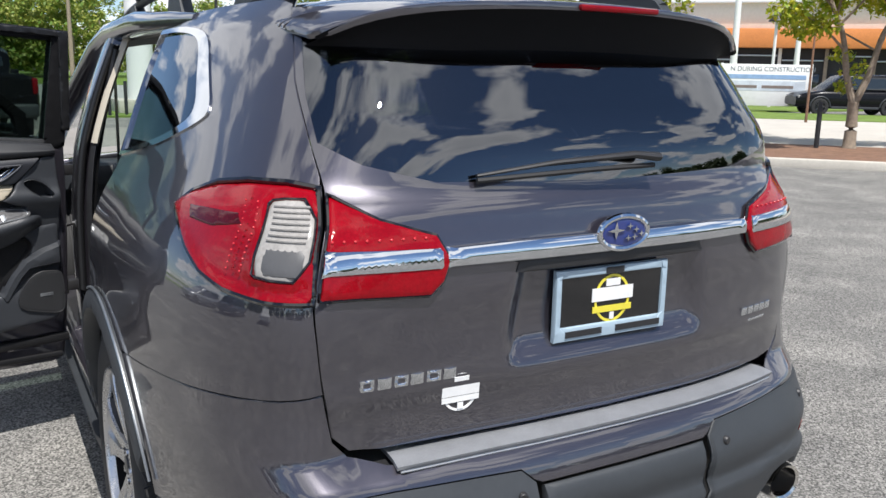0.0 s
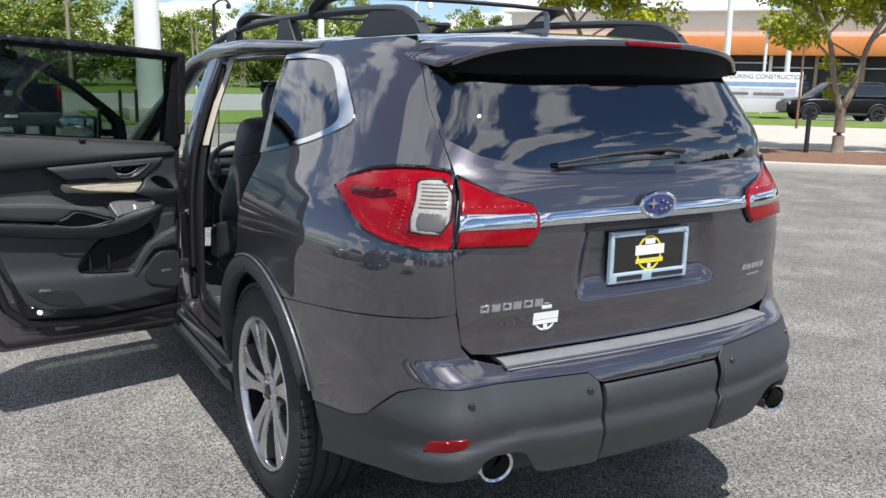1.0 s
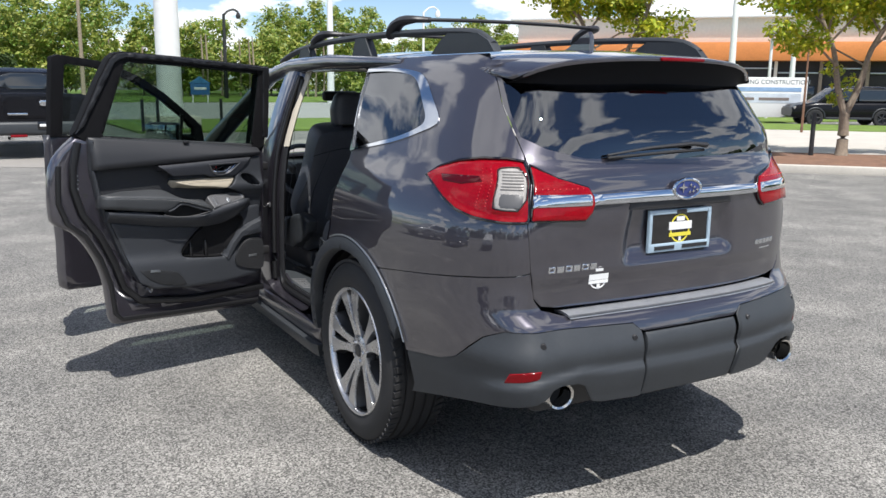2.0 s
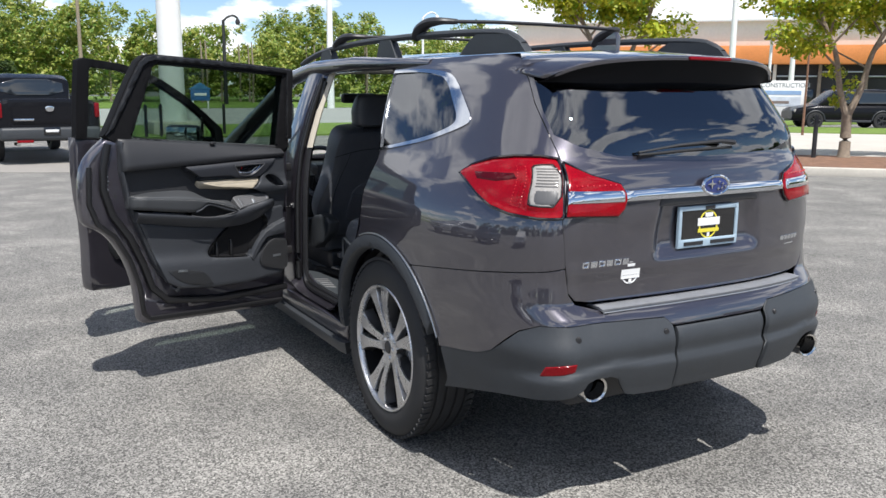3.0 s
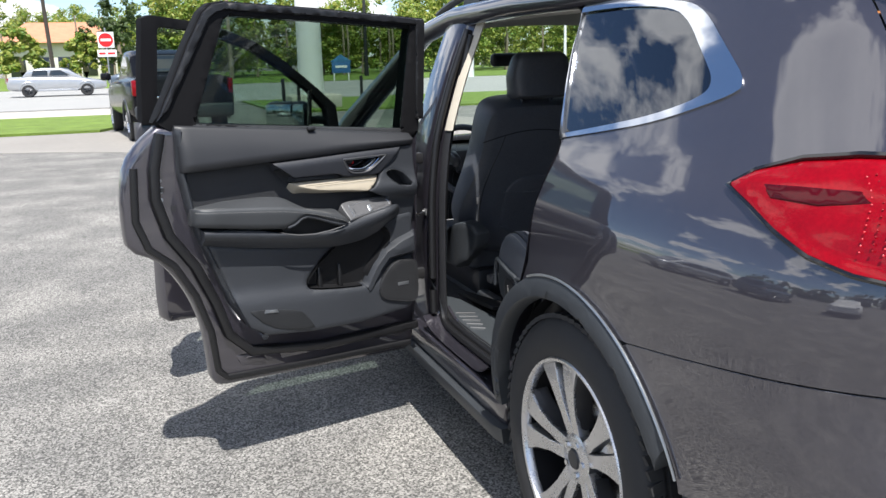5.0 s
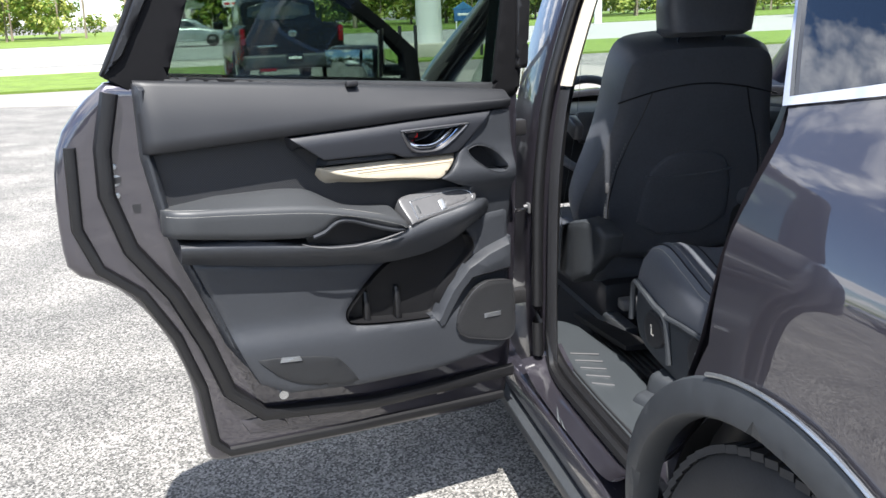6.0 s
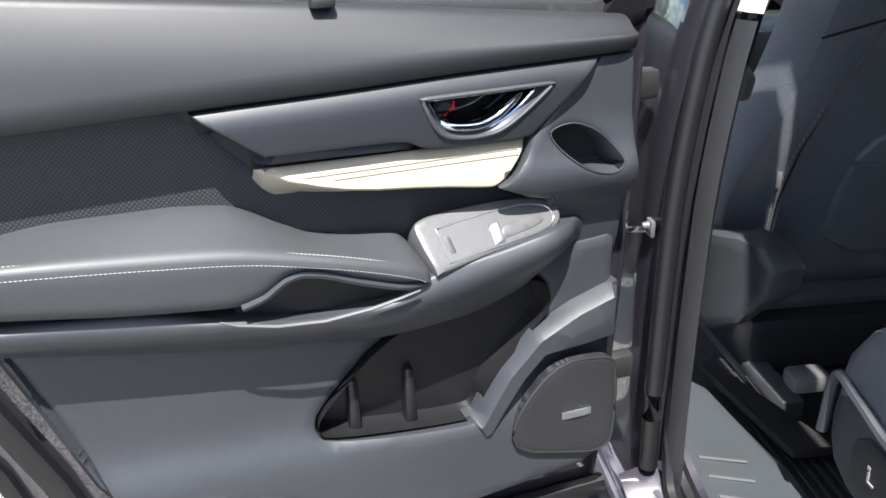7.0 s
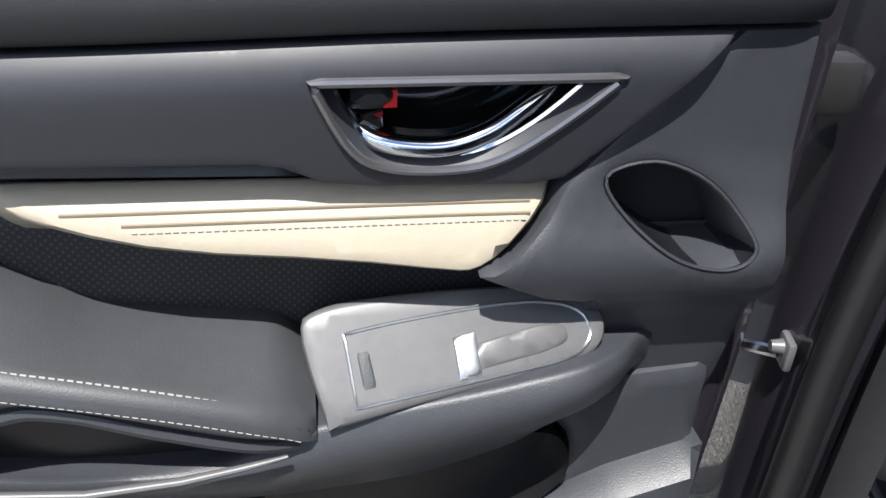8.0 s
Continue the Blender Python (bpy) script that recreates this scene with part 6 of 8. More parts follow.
def seat_shape(w_bot, w_mid, w_top, z0, z1, y0, lean, thick, at_x, name, material, parent, label="", dish=0.0):
    """A padded back: rounded cross sections from z0 to z1, leaning to the rear by lean."""
    bm = bmesh.new()
    loops, n = [], 20
    for i in range(15):
        t = i / 14
        w = w_bot + (w_mid - w_bot) * min(1, t * 2.2) if t < 0.45 else w_mid + (w_top - w_mid) * ((t - 0.45) / 0.55) ** 1.6
        cap = math.sqrt(max(0.02, 1 - max(0, (t - 0.86) / 0.14) ** 2)) * math.sqrt(max(0.05, 1 - max(0, (0.06 - t) / 0.06) ** 2))
        yy, zz, th = y0 - lean * t, z0 + (z1 - z0) * t, thick * (1.15 - 0.35 * t) * (0.35 + 0.65 * cap)
        ring = []
        for k in range(n):
            a = 2 * math.pi * k / n
            c, s = math.cos(a), math.sin(a)
            x = math.copysign(abs(c) ** 0.45, c) * w / 2 * (0.86 + 0.14 * cap)
            y = math.copysign(abs(s) ** 0.6, s) * th / 2
            if s > 0.3:
                y -= dish * (1 - abs(c))
            ring.append(bm.verts.new((at_x + x, yy + y, zz)))
        loops.append(ring)
    for a, b in zip(loops, loops[1:]):
        for k in range(n):
            bm.faces.new((a[k], a[(k + 1) % n], b[(k + 1) % n], b[k]))
    bm.faces.new(loops[0][::-1])
    bm.faces.new(loops[-1])
    return part(name, bm, material, parent, label, 60)


def front_seat(cx, near):
    st = piece("front_seat", car)

    def back_y(u, z):
        """Rear face of the backrest: flat in the middle, wrapping round at its wings."""
        t = (z - 0.58) / 0.70
        return 2.735 - 0.16 * t + 0.9 * max(0.0, abs(u) - 0.20) ** 2 + 0.03 * math.exp(-((z - 0.58) / 0.05) ** 2)

    wing = [(0.20, 0.585), (0.30, 0.67), (0.360, 0.77), (0.345, 0.86), (0.300, 0.97), (0.266, 1.09), (0.255, 1.20), (0.225, 1.275), (0.13, 1.297)]
    out = smooth_loop(wing + [(-u, z) for u, z in wing[::-1]], 2)
    part("backrest", sheet(out, lambda u, z: (cx + u, back_y(u, z), z), 0.16, 0.05, 0.05, 0.022), M_LEATHER, st, "black leather seat back with a map pocket")
    part("map_pocket", sheet(smooth_loop([(-0.155, 0.70), (0.155, 0.70), (0.145, 0.90), (0.10, 0.965), (-0.02, 0.975), (-0.09, 0.955), (-0.135, 0.90)], 1), lambda u, z: (cx + u, back_y(u, z) - 0.010, z), 0.02, 0.012, 0.008, 0.02), M_LEATHER, st)
    part("pocket_hem", tube([(cx + u, back_y(u, z) - 0.011, z) for u, z in ((-0.142, 0.905), (-0.09, 0.897), (0.0, 0.897), (0.09, 0.902), (0.145, 0.910))], 0.004, 6), M_LEATHER, st)
    part("yoke_seam", tube([(cx + u, back_y(u, z) - 0.0005, z) for u, z in [(-0.255 + 0.051 * i, 1.135 + 0.045 * math.sin(i / 10 * math.pi)) for i in range(11)]], 0.0022, 5), M_SEAL_SHADE, st)
    for s in (1, -1):
        seam = [(s * u, z) for u, z in ((0.150, 1.165), (0.175, 1.09), (0.205, 1.02), (0.235, 0.93), (0.25, 0.83), (0.245, 0.72), (0.22, 0.62))]
        part("side_seam", tube([(cx + u, back_y(u, z) - 0.0005, z) for u, z in seam], 0.0022, 5), M_SEAL_SHADE, st)
        part("seam_stitches", join(*[tube([(cx + u, back_y(u, z) - 0.001, z), (cx + u, back_y(u, z - 0.007) - 0.001, z - 0.007)], 0.0008, 4) for u, z in [(s * np.interp(zz, (0.62, 0.72, 0.83, 0.93, 1.02), (0.23, 0.255, 0.26, 0.245, 0.215)), zz) for zz in np.arange(0.66, 1.02, 0.011)]]), M_STITCH, st, "pale stitching", 0)
        part("recliner_cover", sheet([(2.545, 0.70), (2.54, 0.755), (2.56, 0.79), (2.60, 0.80), (2.66, 0.785), (2.82, 0.73), (2.84, 0.58), (2.66, 0.585), (2.58, 0.63)], lambda y, z: (cx + s * (0.378 - 0.05 * math.exp(-((y - 2.54) / 0.06) ** 2)), y, z), 0.07, 0.018, 0.014, 0.012, flip=s < 0), M_CLAD, st, "dark grey plastic recliner cover")
        part("headrest_post", tube([(cx + s * 0.07, 2.63, 1.24), (cx + s * 0.07, 2.60, 1.36)], 0.007, 8), M_CHROME, st, "chrome headrest post")
    seat_shape(0.26, 0.285, 0.22, 1.315, 1.51, 2.60, 0.02, 0.13, cx, "headrest", M_LEATHER, st, "black leather headrest")
    part("cushion", block((0.52, 0.54, 0.16), (cx, 3.05, 0.60), 0.05, 3), M_LEATHER, st)
    part("seat_base", block((0.46, 0.50, 0.14), (cx, 3.0, 0.47), 0.03), M_BLACK, st)
    part("seat_tag", moved(block((0.010, 0.003, 0.032), (0, 0, 0), 0.001), pose(cx - 0.262, back_y(-0.262, 0.875) - 0.006, 0.875, 0, 0, -20)), M_SWITCH, st, "grey fabric tag")
    part("seat_rail", block((0.05, 0.7, 0.05), (cx - 0.2, 2.95, 0.415), 0.01), M_SATIN, st)
    part("rail_cap", block((0.07, 0.05, 0.035), (cx - 0.25, 2.50, 0.56), 0.01), M_SWITCH, st)


front_seat(-0.295, True)
front_seat(0.36, False)


def second_seat(cx):
    st = piece("second_row_seat", car)
    s = -1 if cx < 0 else 1
    top = curve([(1.45, 0.755), (1.80, 0.76), (1.96, 0.765), (2.07, 0.795), (2.19, 0.825), (2.26, 0.805), (2.31, 0.74)])

    def ring(y):
        t = top(y)
        q = []
        for x, z in ((-0.262, 0.60), (-0.275, t - 0.06), (-0.268, t - 0.022), (-0.255, t - 0.006), (-0.235, t), (-0.20, t - 0.001), (-0.165, t - 0.012), (-0.12, t - 0.022), (0, t - 0.028), (0.12, t - 0.022), (0.165, t - 0.012), (0.20, t - 0.001), (0.235, t), (0.255, t - 0.006), (0.268, t - 0.022), (0.275, t - 0.06), (0.262, 0.60)):
            q.append((cx + x, y, max(z, 0.60)))
        return q

    part("cushion", loft([ring(y) for y in np.linspace(1.45, 2.30, 40)]), M_LEATHER, st, "black leather seat cushion with pale stitching", 60)
    for k, (x0, dz0) in enumerate(((-0.262, -0.012), (-0.232, 0.001))):
        run = np.linspace(1.5, 2.27, 90)
        part("stitching", join(*[tube([(cx + s * -x0, a, top(a) + dz0), (cx + s * -x0, a + (b - a) * 0.7, top(a + (b - a) * 0.7) + dz0)], 0.0011, 4) for a, b in zip(run, run[1:])]), M_STITCH, st, "pale stitching", 0)
    part("edge_seam", tube([(cx - s * -0.247, y, top(y) - 0.002) for y in np.linspace(1.5, 2.27, 40)], 0.0016, 5), M_SEAL_SHADE, st)
    for sx in (-1, 1):
        part("bolster_seam", tube([(cx + sx * 0.168, y, top(y) - 0.010) for y in np.linspace(1.5, 2.25, 40)], 0.002, 5), M_SEAL_SHADE, st)
    part("cross_seam", tube([(cx + x, 1.97, top(1.97) - 0.024 + 0.01 * (abs(x) / 0.17) ** 2) for x in np.linspace(-0.165, 0.165, 16)], 0.002, 5), M_SEAL_SHADE, st)
    seat_shape(0.50, 0.54, 0.42, 0.74, 1.32, 1.55, 0.14, 0.16, cx, "backrest", M_LEATHER, st, "black leather seat back")
    seat_shape(0.26, 0.27, 0.22, 1.35, 1.54, 1.36, 0.02, 0.12, cx, "headrest", M_LEATHER, st)
    part("side_panel", sheet(smooth_loop([(2.325, 0.60), (2.31, 0.695), (2.26, 0.69), (2.12, 0.655), (1.97, 0.665), (1.60, 0.70), (1.60, 0.52), (1.95, 0.50), (2.15, 0.505), (2.29, 0.53)], 1), lambda y, z: (cx + s * 0.272, y, z), 0.06, 0.02, 0.015, 0.02, flip=s < 0), M_CLAD, st, "dark plastic seat side with release levers")
    part("panel_rim", tube(spline([(cx + s * 0.276, y, z) for y, z in ((2.325, 0.585), (2.312, 0.69), (2.26, 0.685), (2.19, 0.665), (2.13, 0.652), (2.11, 0.60), (2.10, 0.54))], 30), 0.009, 8), M_CLAD, st, "dark seat side rim")
    part("panel_rim", tube(spline([(cx + s * 0.276, y, z) for y, z in ((2.13, 0.655), (2.05, 0.662), (1.97, 0.666), (1.80, 0.68), (1.65, 0.695))], 24), 0.007, 8), M_CLAD, st)
    for y0, z0 in ((2.195, 0.595), (1.96, 0.61)):
        part("release_lever", sheet(smooth_loop([(y0 + 0.05, z0 + 0.050), (y0 - 0.055, z0 + 0.048), (y0 - 0.07, z0 - 0.02), (y0 + 0.01, z0 - 0.055), (y0 + 0.05, z0 - 0.03)], 1), lambda y, z: (cx + s * 0.280, y, z), 0.02, 0.01, 0.008, 0.015, flip=s < 0), M_BLACK, st, "black release lever with a white seat mark")
        part("lever_mark", join(*[block((0.002, a, b), (cx + s * 0.2815, y0 + dy, z0 + dz), 0) for dy, dz, a, b in ((0, 0, 0.004, 0.017), (-0.007, -0.008, 0.013, 0.003), (0.001, 0.014, 0.006, 0.006))]), M_STITCH, st)
    part("seat_stand", block((0.40, 0.56, 0.18), (cx, 1.90, 0.47), 0.03, 2, None, 0.9), M_CARPET, st)


second_seat(-0.345)
second_seat(0.36)
# dashboard, wheel, console, mirror
dash = piece("dashboard", car)
part("dash_top", sheet([(-0.74, 3.38), (-0.3, 3.34), (0.3, 3.34), (0.74, 3.38), (0.72, 3.92), (-0.72, 3.92)], lambda x, y: (x, y, 1.03 - 0.05 * ((x + 0.37) / 0.4) ** 2 * 0.2 - 0.04 * max(0, 3.5 - y)), 0.10, 0.05, 0.04, 0.06), M_TRIM, dash, "black dashboard")
part("dash_front", block((1.44, 0.30, 0.36), (0, 3.58, 0.82), 0.06, 3), M_TRIM, dash)
part("screen", block((0.26, 0.02, 0.16), (0.0, 3.40, 0.98), 0.01), M_GLOSS, dash, "dark dashboard screen")
for s in (1, -1):
    part("knob", moved(lathe([(0, -0.02), (0.016, -0.018), (0.018, 0)], 16, "y"), pose(s * 0.10, 3.42, 0.86)), M_CHROME, dash)
for k in range(4):
    part("vent_slat", block((0.16, 0.012, 0.006), (-0.02, 3.41, 0.78 + k * 0.022), 0.002), M_SATIN, dash)
sw_m = pose(-0.36, 3.27, 0.98, 62)
wheel_ring = tube([(0.185 * math.cos(a), 0.185 * math.sin(a), 0) for a in np.linspace(0, 2 * math.pi, 49)[:-1]], 0.016, 10, True)
st = piece("steering_wheel", car)
part("wheel_ring", moved(wheel_ring, sw_m), M_LEATHER, st, "black leather steering wheel")
part("wheel_hub", moved(block((0.15, 0.12, 0.05), (0, -0.01, 0.01), 0.02, 2), sw_m), M_BLACK, st)
for a in (0, math.pi, -math.pi / 2):
    part("wheel_spoke", moved(tube([(0.06 * math.cos(a), 0.06 * math.sin(a), 0.01), (0.18 * math.cos(a), 0.18 * math.sin(a), 0)], [0.022, 0.014], 8, flat=0.5), sw_m), M_SATIN, st)
con = piece("centre_console", car)
part("console_body", block((0.26, 1.05, 0.42), (0.01, 2.98, 0.58), 0.04, 3), M_TRIM, con, "black centre console")
part("console_lid", block((0.24, 0.34, 0.06), (0.01, 2.66, 0.81), 0.025, 3), M_LEATHER, con)
for k in range(3):
    part("console_vent", block((0.15, 0.012, 0.008), (0.01, 2.452, 0.70 - k * 0.022), 0.002), M_SATIN, con)
part("console_panel", block((0.17, 0.014, 0.07), (0.01, 2.452, 0.58), 0.005), M_GLOSS, con)
part("rear_view_mirror", block((0.25, 0.05, 0.065), (-0.13, 3.20, 1.478), 0.022, 3), M_BLACK, car, "black rear-view mirror")
part("door_inner_trim", block((0.05, 2.1, 0.80), (0.80, 2.45, 0.84), 0.03, 2), M_TRIM, cabin, "black inner door trim")
part("door_inner_insert", block((0.05, 0.34, 0.07), (0.765, 3.0, 1.02), 0.02, 2), M_BEIGE, cabin, "cream leather door insert")

# ---- the rest of the body ----
front = piece("front_body", car)
for s in (1, -1):
    fl = (lambda q: q) if s > 0 else mirror
    arch_f = side(arc(AXLE_F, TYRE_R, ARCH_OUT, 172, 8, 24))
    wing = side([(3.62, 0.30), (3.60, 0.8), (3.58, 1.06), (3.9, 1.05), (4.4, 0.99), (4.72, 0.90), (4.80, 0.70), (4.80, 0.40), (4.56, 0.40)]) + arch_f[::-1] + side([(3.5, 0.38)])
    part("front_wing", hull(wing, skin, 0.012, 0.004, 0.002, 0.06, soft=0.03), M_PAINT, front)
    ring_f = side(arc(AXLE_F, TYRE_R, ARCH_OUT, 180, 0, 24) + arc(AXLE_F, TYRE_R, ARCH_IN, 0, 180, 24))
    part("arch_cladding", hull(fl(ring_f), on_skin(0.010), 0.05, 0.012, 0.010, 0.05), M_CLAD, front)
    if s < 0:
        part("front_wing", hull(mirror(wing), skin, 0.012, 0.005, 0.003, 0.06), M_PAINT, front)
        for nm, y0, y1 in (("front", 2.58, 3.58), ("rear", 1.36, 2.56)):
            dr = piece("closed_door", car)
            lo_p = side([(y1, 0.34), (y1, 0.9), (y1, 1.22), (y0 if nm == "front" else 1.34, 1.25), (y0, 0.9), (y0 if nm == "front" else 1.68, 0.42), (y0 if nm == "front" else 1.74, 0.34)])
            part("door_panel", hull(mirror(lo_p), skin, 0.02, 0.006, 0.004, 0.06), M_PAINT, dr, "dark grey closed door")
            hi_p = side([(y1 - 0.02, 1.26), (y1 - (0.62 if nm == "front" else 0.02), 1.62), (y0 + (0.02 if nm == "front" else 0.20), 1.62), (y0 + 0.02, 1.28)])
            part("door_window", hull(mirror(hi_p), on_skin(-0.005), 0.004, 0, 0, 0.1), M_PRIVACY if nm == "rear" else M_GLASS, dr)
    part("head_light", hull(fl(side([(4.5, 0.80), (4.78, 0.76), (4.82, 0.84), (4.55, 0.90)])), on_skin(0.006), 0.02, 0.01, 0.008, 0.03), M_CLEAR, front, "clear head light")
nose_l = side([(4.72, 0.36), (4.74, 0.60), (4.72, 0.88)])
nose = nose_l + [(2 * P_END - p, z) for p, z in nose_l[::-1]]


def nose_fn(p, z):
    if p > P_END:
        x, y, z2 = skin(2 * P_END - p, z)
        return (-x, y, z2)
    return skin(p, z)


part("front_bumper", hull(nose, nose_fn, 0.02, 0.01, 0.006, 0.06), M_CLAD, front, "plain front bumper")
part("bonnet", sheet([(-0.86, 3.62), (0.86, 3.62), (0.82, 4.4), (0.66, 4.75), (0.3, 4.88), (-0.3, 4.88), (-0.66, 4.75), (-0.82, 4.4)], lambda x, y: (x, y, 1.09 - 0.10 * (y - 3.6) - 0.06 * (x / 0.8) ** 2 - 0.05 * max(0, y - 4.3) ** 2 * 4), 0.03, 0.02, 0.015, 0.08), M_PAINT, front, "dark grey metallic bonnet")
part("windscreen", sheet([(-0.60, 0.0), (0.60, 0.0), (0.72, 1.0), (-0.72, 1.0)], lambda u, v: (u, 3.16 + 0.76 * v - 0.05 * (u / 0.6) ** 2, 1.665 - 0.58 * v - 0.02 * (u / 0.6) ** 2), 0.005, 0, 0, 0.1), M_GLASS, front, "clear windscreen")


# ---- the car park's edges ----
K, N = Vector((0.727, -0.687, 0)), Vector((0.687, 0.727, 0))


def kn(k, n):
    v = K * k + N * n
    return (v.x, v.y)


def kn_patch(name, k0, k1, n0, n1, z, material, label, category):
    return flat_patch(name, [kn(k0, n0), kn(k1, n0), kn(k1, n1), kn(k0, n1)], z, 0.12, material, label, category)


flat_patch("drive", [(-14, 20.3), (-3.5, 16.05), (-1.3, 14.75), (3, 13.6), (7, 14.2), (6, 20.4)], 0.008, 0.02, mat("pale_drive", (0.25, 0.235, 0.215), rough=0.9, vary=0.15, scale=0.7, bump=0.6, bump_scale=60, fine=0.004), "pale worn concrete drive apron", "ground")
kn_patch("mulch_bed", -5, 40, 14.1, 17.9, 0.11, M_MULCH, "brown bark mulch bed inside a kerb", "mulch bed")
kn_patch("footpath", -5, 40, 17.9, 29.5, 0.10, M_CONCRETE, "pale concrete footpath beside the bed", "pavement")
kn_patch("grass_strip", -5, 40, 29.5, 34.8, 0.12, M_GRASS, "mown green grass strip", "grass")
for i in range(15):
    k0 = -5 + i * 3.0
    bm = block((2.99, 0.18, 0.22), (0, 0, 0), 0.03, 2)
    c = kn(k0 + 1.5, 14.0)
    ob = part("kerb", moved(bm, pose(c[0], c[1], 0.04, 0, 0, -43.4)), M_CONCRETE, None, "")
    tagged(ob, "pale concrete kerb block beside brown mulch", "kerb", "kerb blocks", "")

# ---- plants ----
def leaf_material(name, dark, light, yellow=None):
    m = mat(name, dark, rough=0.55, vary=0.2, scale=3)
    n, l = m.node_tree.nodes, m.node_tree.links
    b = n["Principled BSDF"]
    g, r = n.new("ShaderNodeNewGeometry"), n.new("ShaderNodeValToRGB")
    r.color_ramp.elements[0].color, r.color_ramp.elements[1].color = (*dark, 1), (*light, 1)
    if yellow:
        e = r.color_ramp.elements.new(0.97)
        e.color = (*yellow, 1)
    l.new(g.outputs["Random Per Island"], r.inputs["Fac"])
    l.new(r.outputs["Color"], b.inputs["Base Color"])
    tr, mx = n.new("ShaderNodeBsdfTranslucent"), n.new("ShaderNodeMixShader")
    l.new(r.outputs["Color"], tr.inputs["Color"])
    mx.inputs[0].default_value = 0.35
    out = n["Material Output"]
    l.new(b.outputs[0], mx.inputs[1])
    l.new(tr.outputs[0], mx.inputs[2])
    l.new(mx.outputs[0], out.inputs["Surface"])
    return m


M_LEAF = leaf_material("maple_leaves", (0.18, 0.31, 0.015), (0.42, 0.58, 0.03), (0.60, 0.56, 0.04))
M_WOODLEAF = leaf_material("wood_leaves", (0.10, 0.21, 0.028), (0.27, 0.44, 0.065), (0.40, 0.40, 0.09))
M_DARKLEAF = leaf_material("oak_leaves", (0.03, 0.06, 0.018), (0.09, 0.13, 0.035))
M_BARK = mat("grey_bark", (0.26, 0.21, 0.16), rough=0.9, vary=0.35, scale=14, bump=0.9, bump_scale=40, fine=0.01)


def leaves(rng, centres, count, size):
    """Many small folded leaves scattered round the centres (x, y, z, radius)."""
    c = np.repeat(np.array(centres, float), count, 0)
    m = len(c)

    def unit(v):
        return v / (np.linalg.norm(v, axis=1, keepdims=True) + 1e-9)

    d = unit(rng.normal(size=(m, 3)))
    q = c[:, :3] + d * c[:, 3:] * rng.uniform(0.35, 1.05, (m, 1)) * np.array((1, 1, 0.75))
    face = unit(rng.normal(size=(m, 3)) * 0.55 + d * 0.6 + np.array((0, 0, 0.7)))
    a = unit(np.cross(face, rng.normal(size=(m, 3))))
    s = size * rng.uniform(0.6, 1.3, (m, 1))
    a, b = a * s, np.cross(face, a) * s * 0.55
    vs = np.stack([q - a, q + b, q + a, q - b], 1).reshape(-1, 3)
    return [tuple(v) for v in vs.tolist()], [(k, k + 1, k + 2, k + 3) for k in range(0, 4 * m, 4)]


def leaf_part(name, vs, fs, material, parent, label=""):
    me = bpy.data.meshes.new(name)
    me.from_pydata(vs, [], fs)
    me.materials.append(material)
    ob = new(name, me)
    ob.parent = parent
    if label:
        ob["label"] = label
    return ob


def street_tree(at, height, spread, seed, label, low=2.6, forks=2):
    rng = np.random.default_rng(seed)
    t = thing("tree", label, "tree", pose(at[0], at[1], 0.1), "street trees")
    base = [(0, 0, 0), (0.03, 0.02, 0.45), (-0.02, 0.0, 0.95)]
    part("trunk", tube(spline(base, 10), [0.15, 0.13, 0.125, 0.12, 0.12, 0.12, 0.115, 0.11, 0.11, 0.11, 0.11][:len(spline(base, 10))], 10), M_BARK, t, "pale grey bark trunk")
    tips = []
    for f in range(forks):
        a = 2.4 + f * 3.3 + rng.uniform(-0.3, 0.3)
        out = Vector((math.cos(a), math.sin(a), 0))
        pts = [Vector((-0.02, 0, 0.9)), Vector((0, 0, 1.5)) + out * 0.22, Vector((0, 0, 2.3)) + out * 0.4, Vector((0, 0, 3.2)) + out * 0.8, Vector((0, 0, height * 0.8)) + out * 0.9]
        sp = spline(pts, 20)
        part("limb", tube(sp, [0.085 * (1 - 0.75 * i / len(sp)) for i in range(len(sp))], 8), M_BARK, t)
        for k in range(9):
            p0 = sp[int(len(sp) * (0.42 + 0.06 * k))]
            b = rng.uniform(0, 2 * math.pi)
            end = p0 + Vector((math.cos(b) * spread * rng.uniform(0.4, 0.95), math.sin(b) * spread * rng.uniform(0.4, 0.95), rng.uniform(0.1, 1.1)))
            mid = (p0 + end) / 2 + Vector((0, 0, 0.15))
            part("branch", tube([p0, mid, end], [0.028, 0.018, 0.006], 6), M_BARK, t)
            tips += [(*end, rng.uniform(0.35, 0.6)), (*mid, rng.uniform(0.25, 0.45))]
        tips.append((*sp[-1], 0.7))
    tips += [(rng.uniform(-1, 1) * spread * 0.8, rng.uniform(-1, 1) * spread * 0.8, rng.uniform(low + 0.4, height), rng.uniform(0.35, 0.7)) for _ in range(16)]
    tips = [q for q in tips if q[2] > low - 0.2]
    vs, fs = leaves(rng, tips, 330, 0.066)
    leaf_part("crown", vs, fs, M_LEAF, t, "bright yellow-green leaves")
    return t


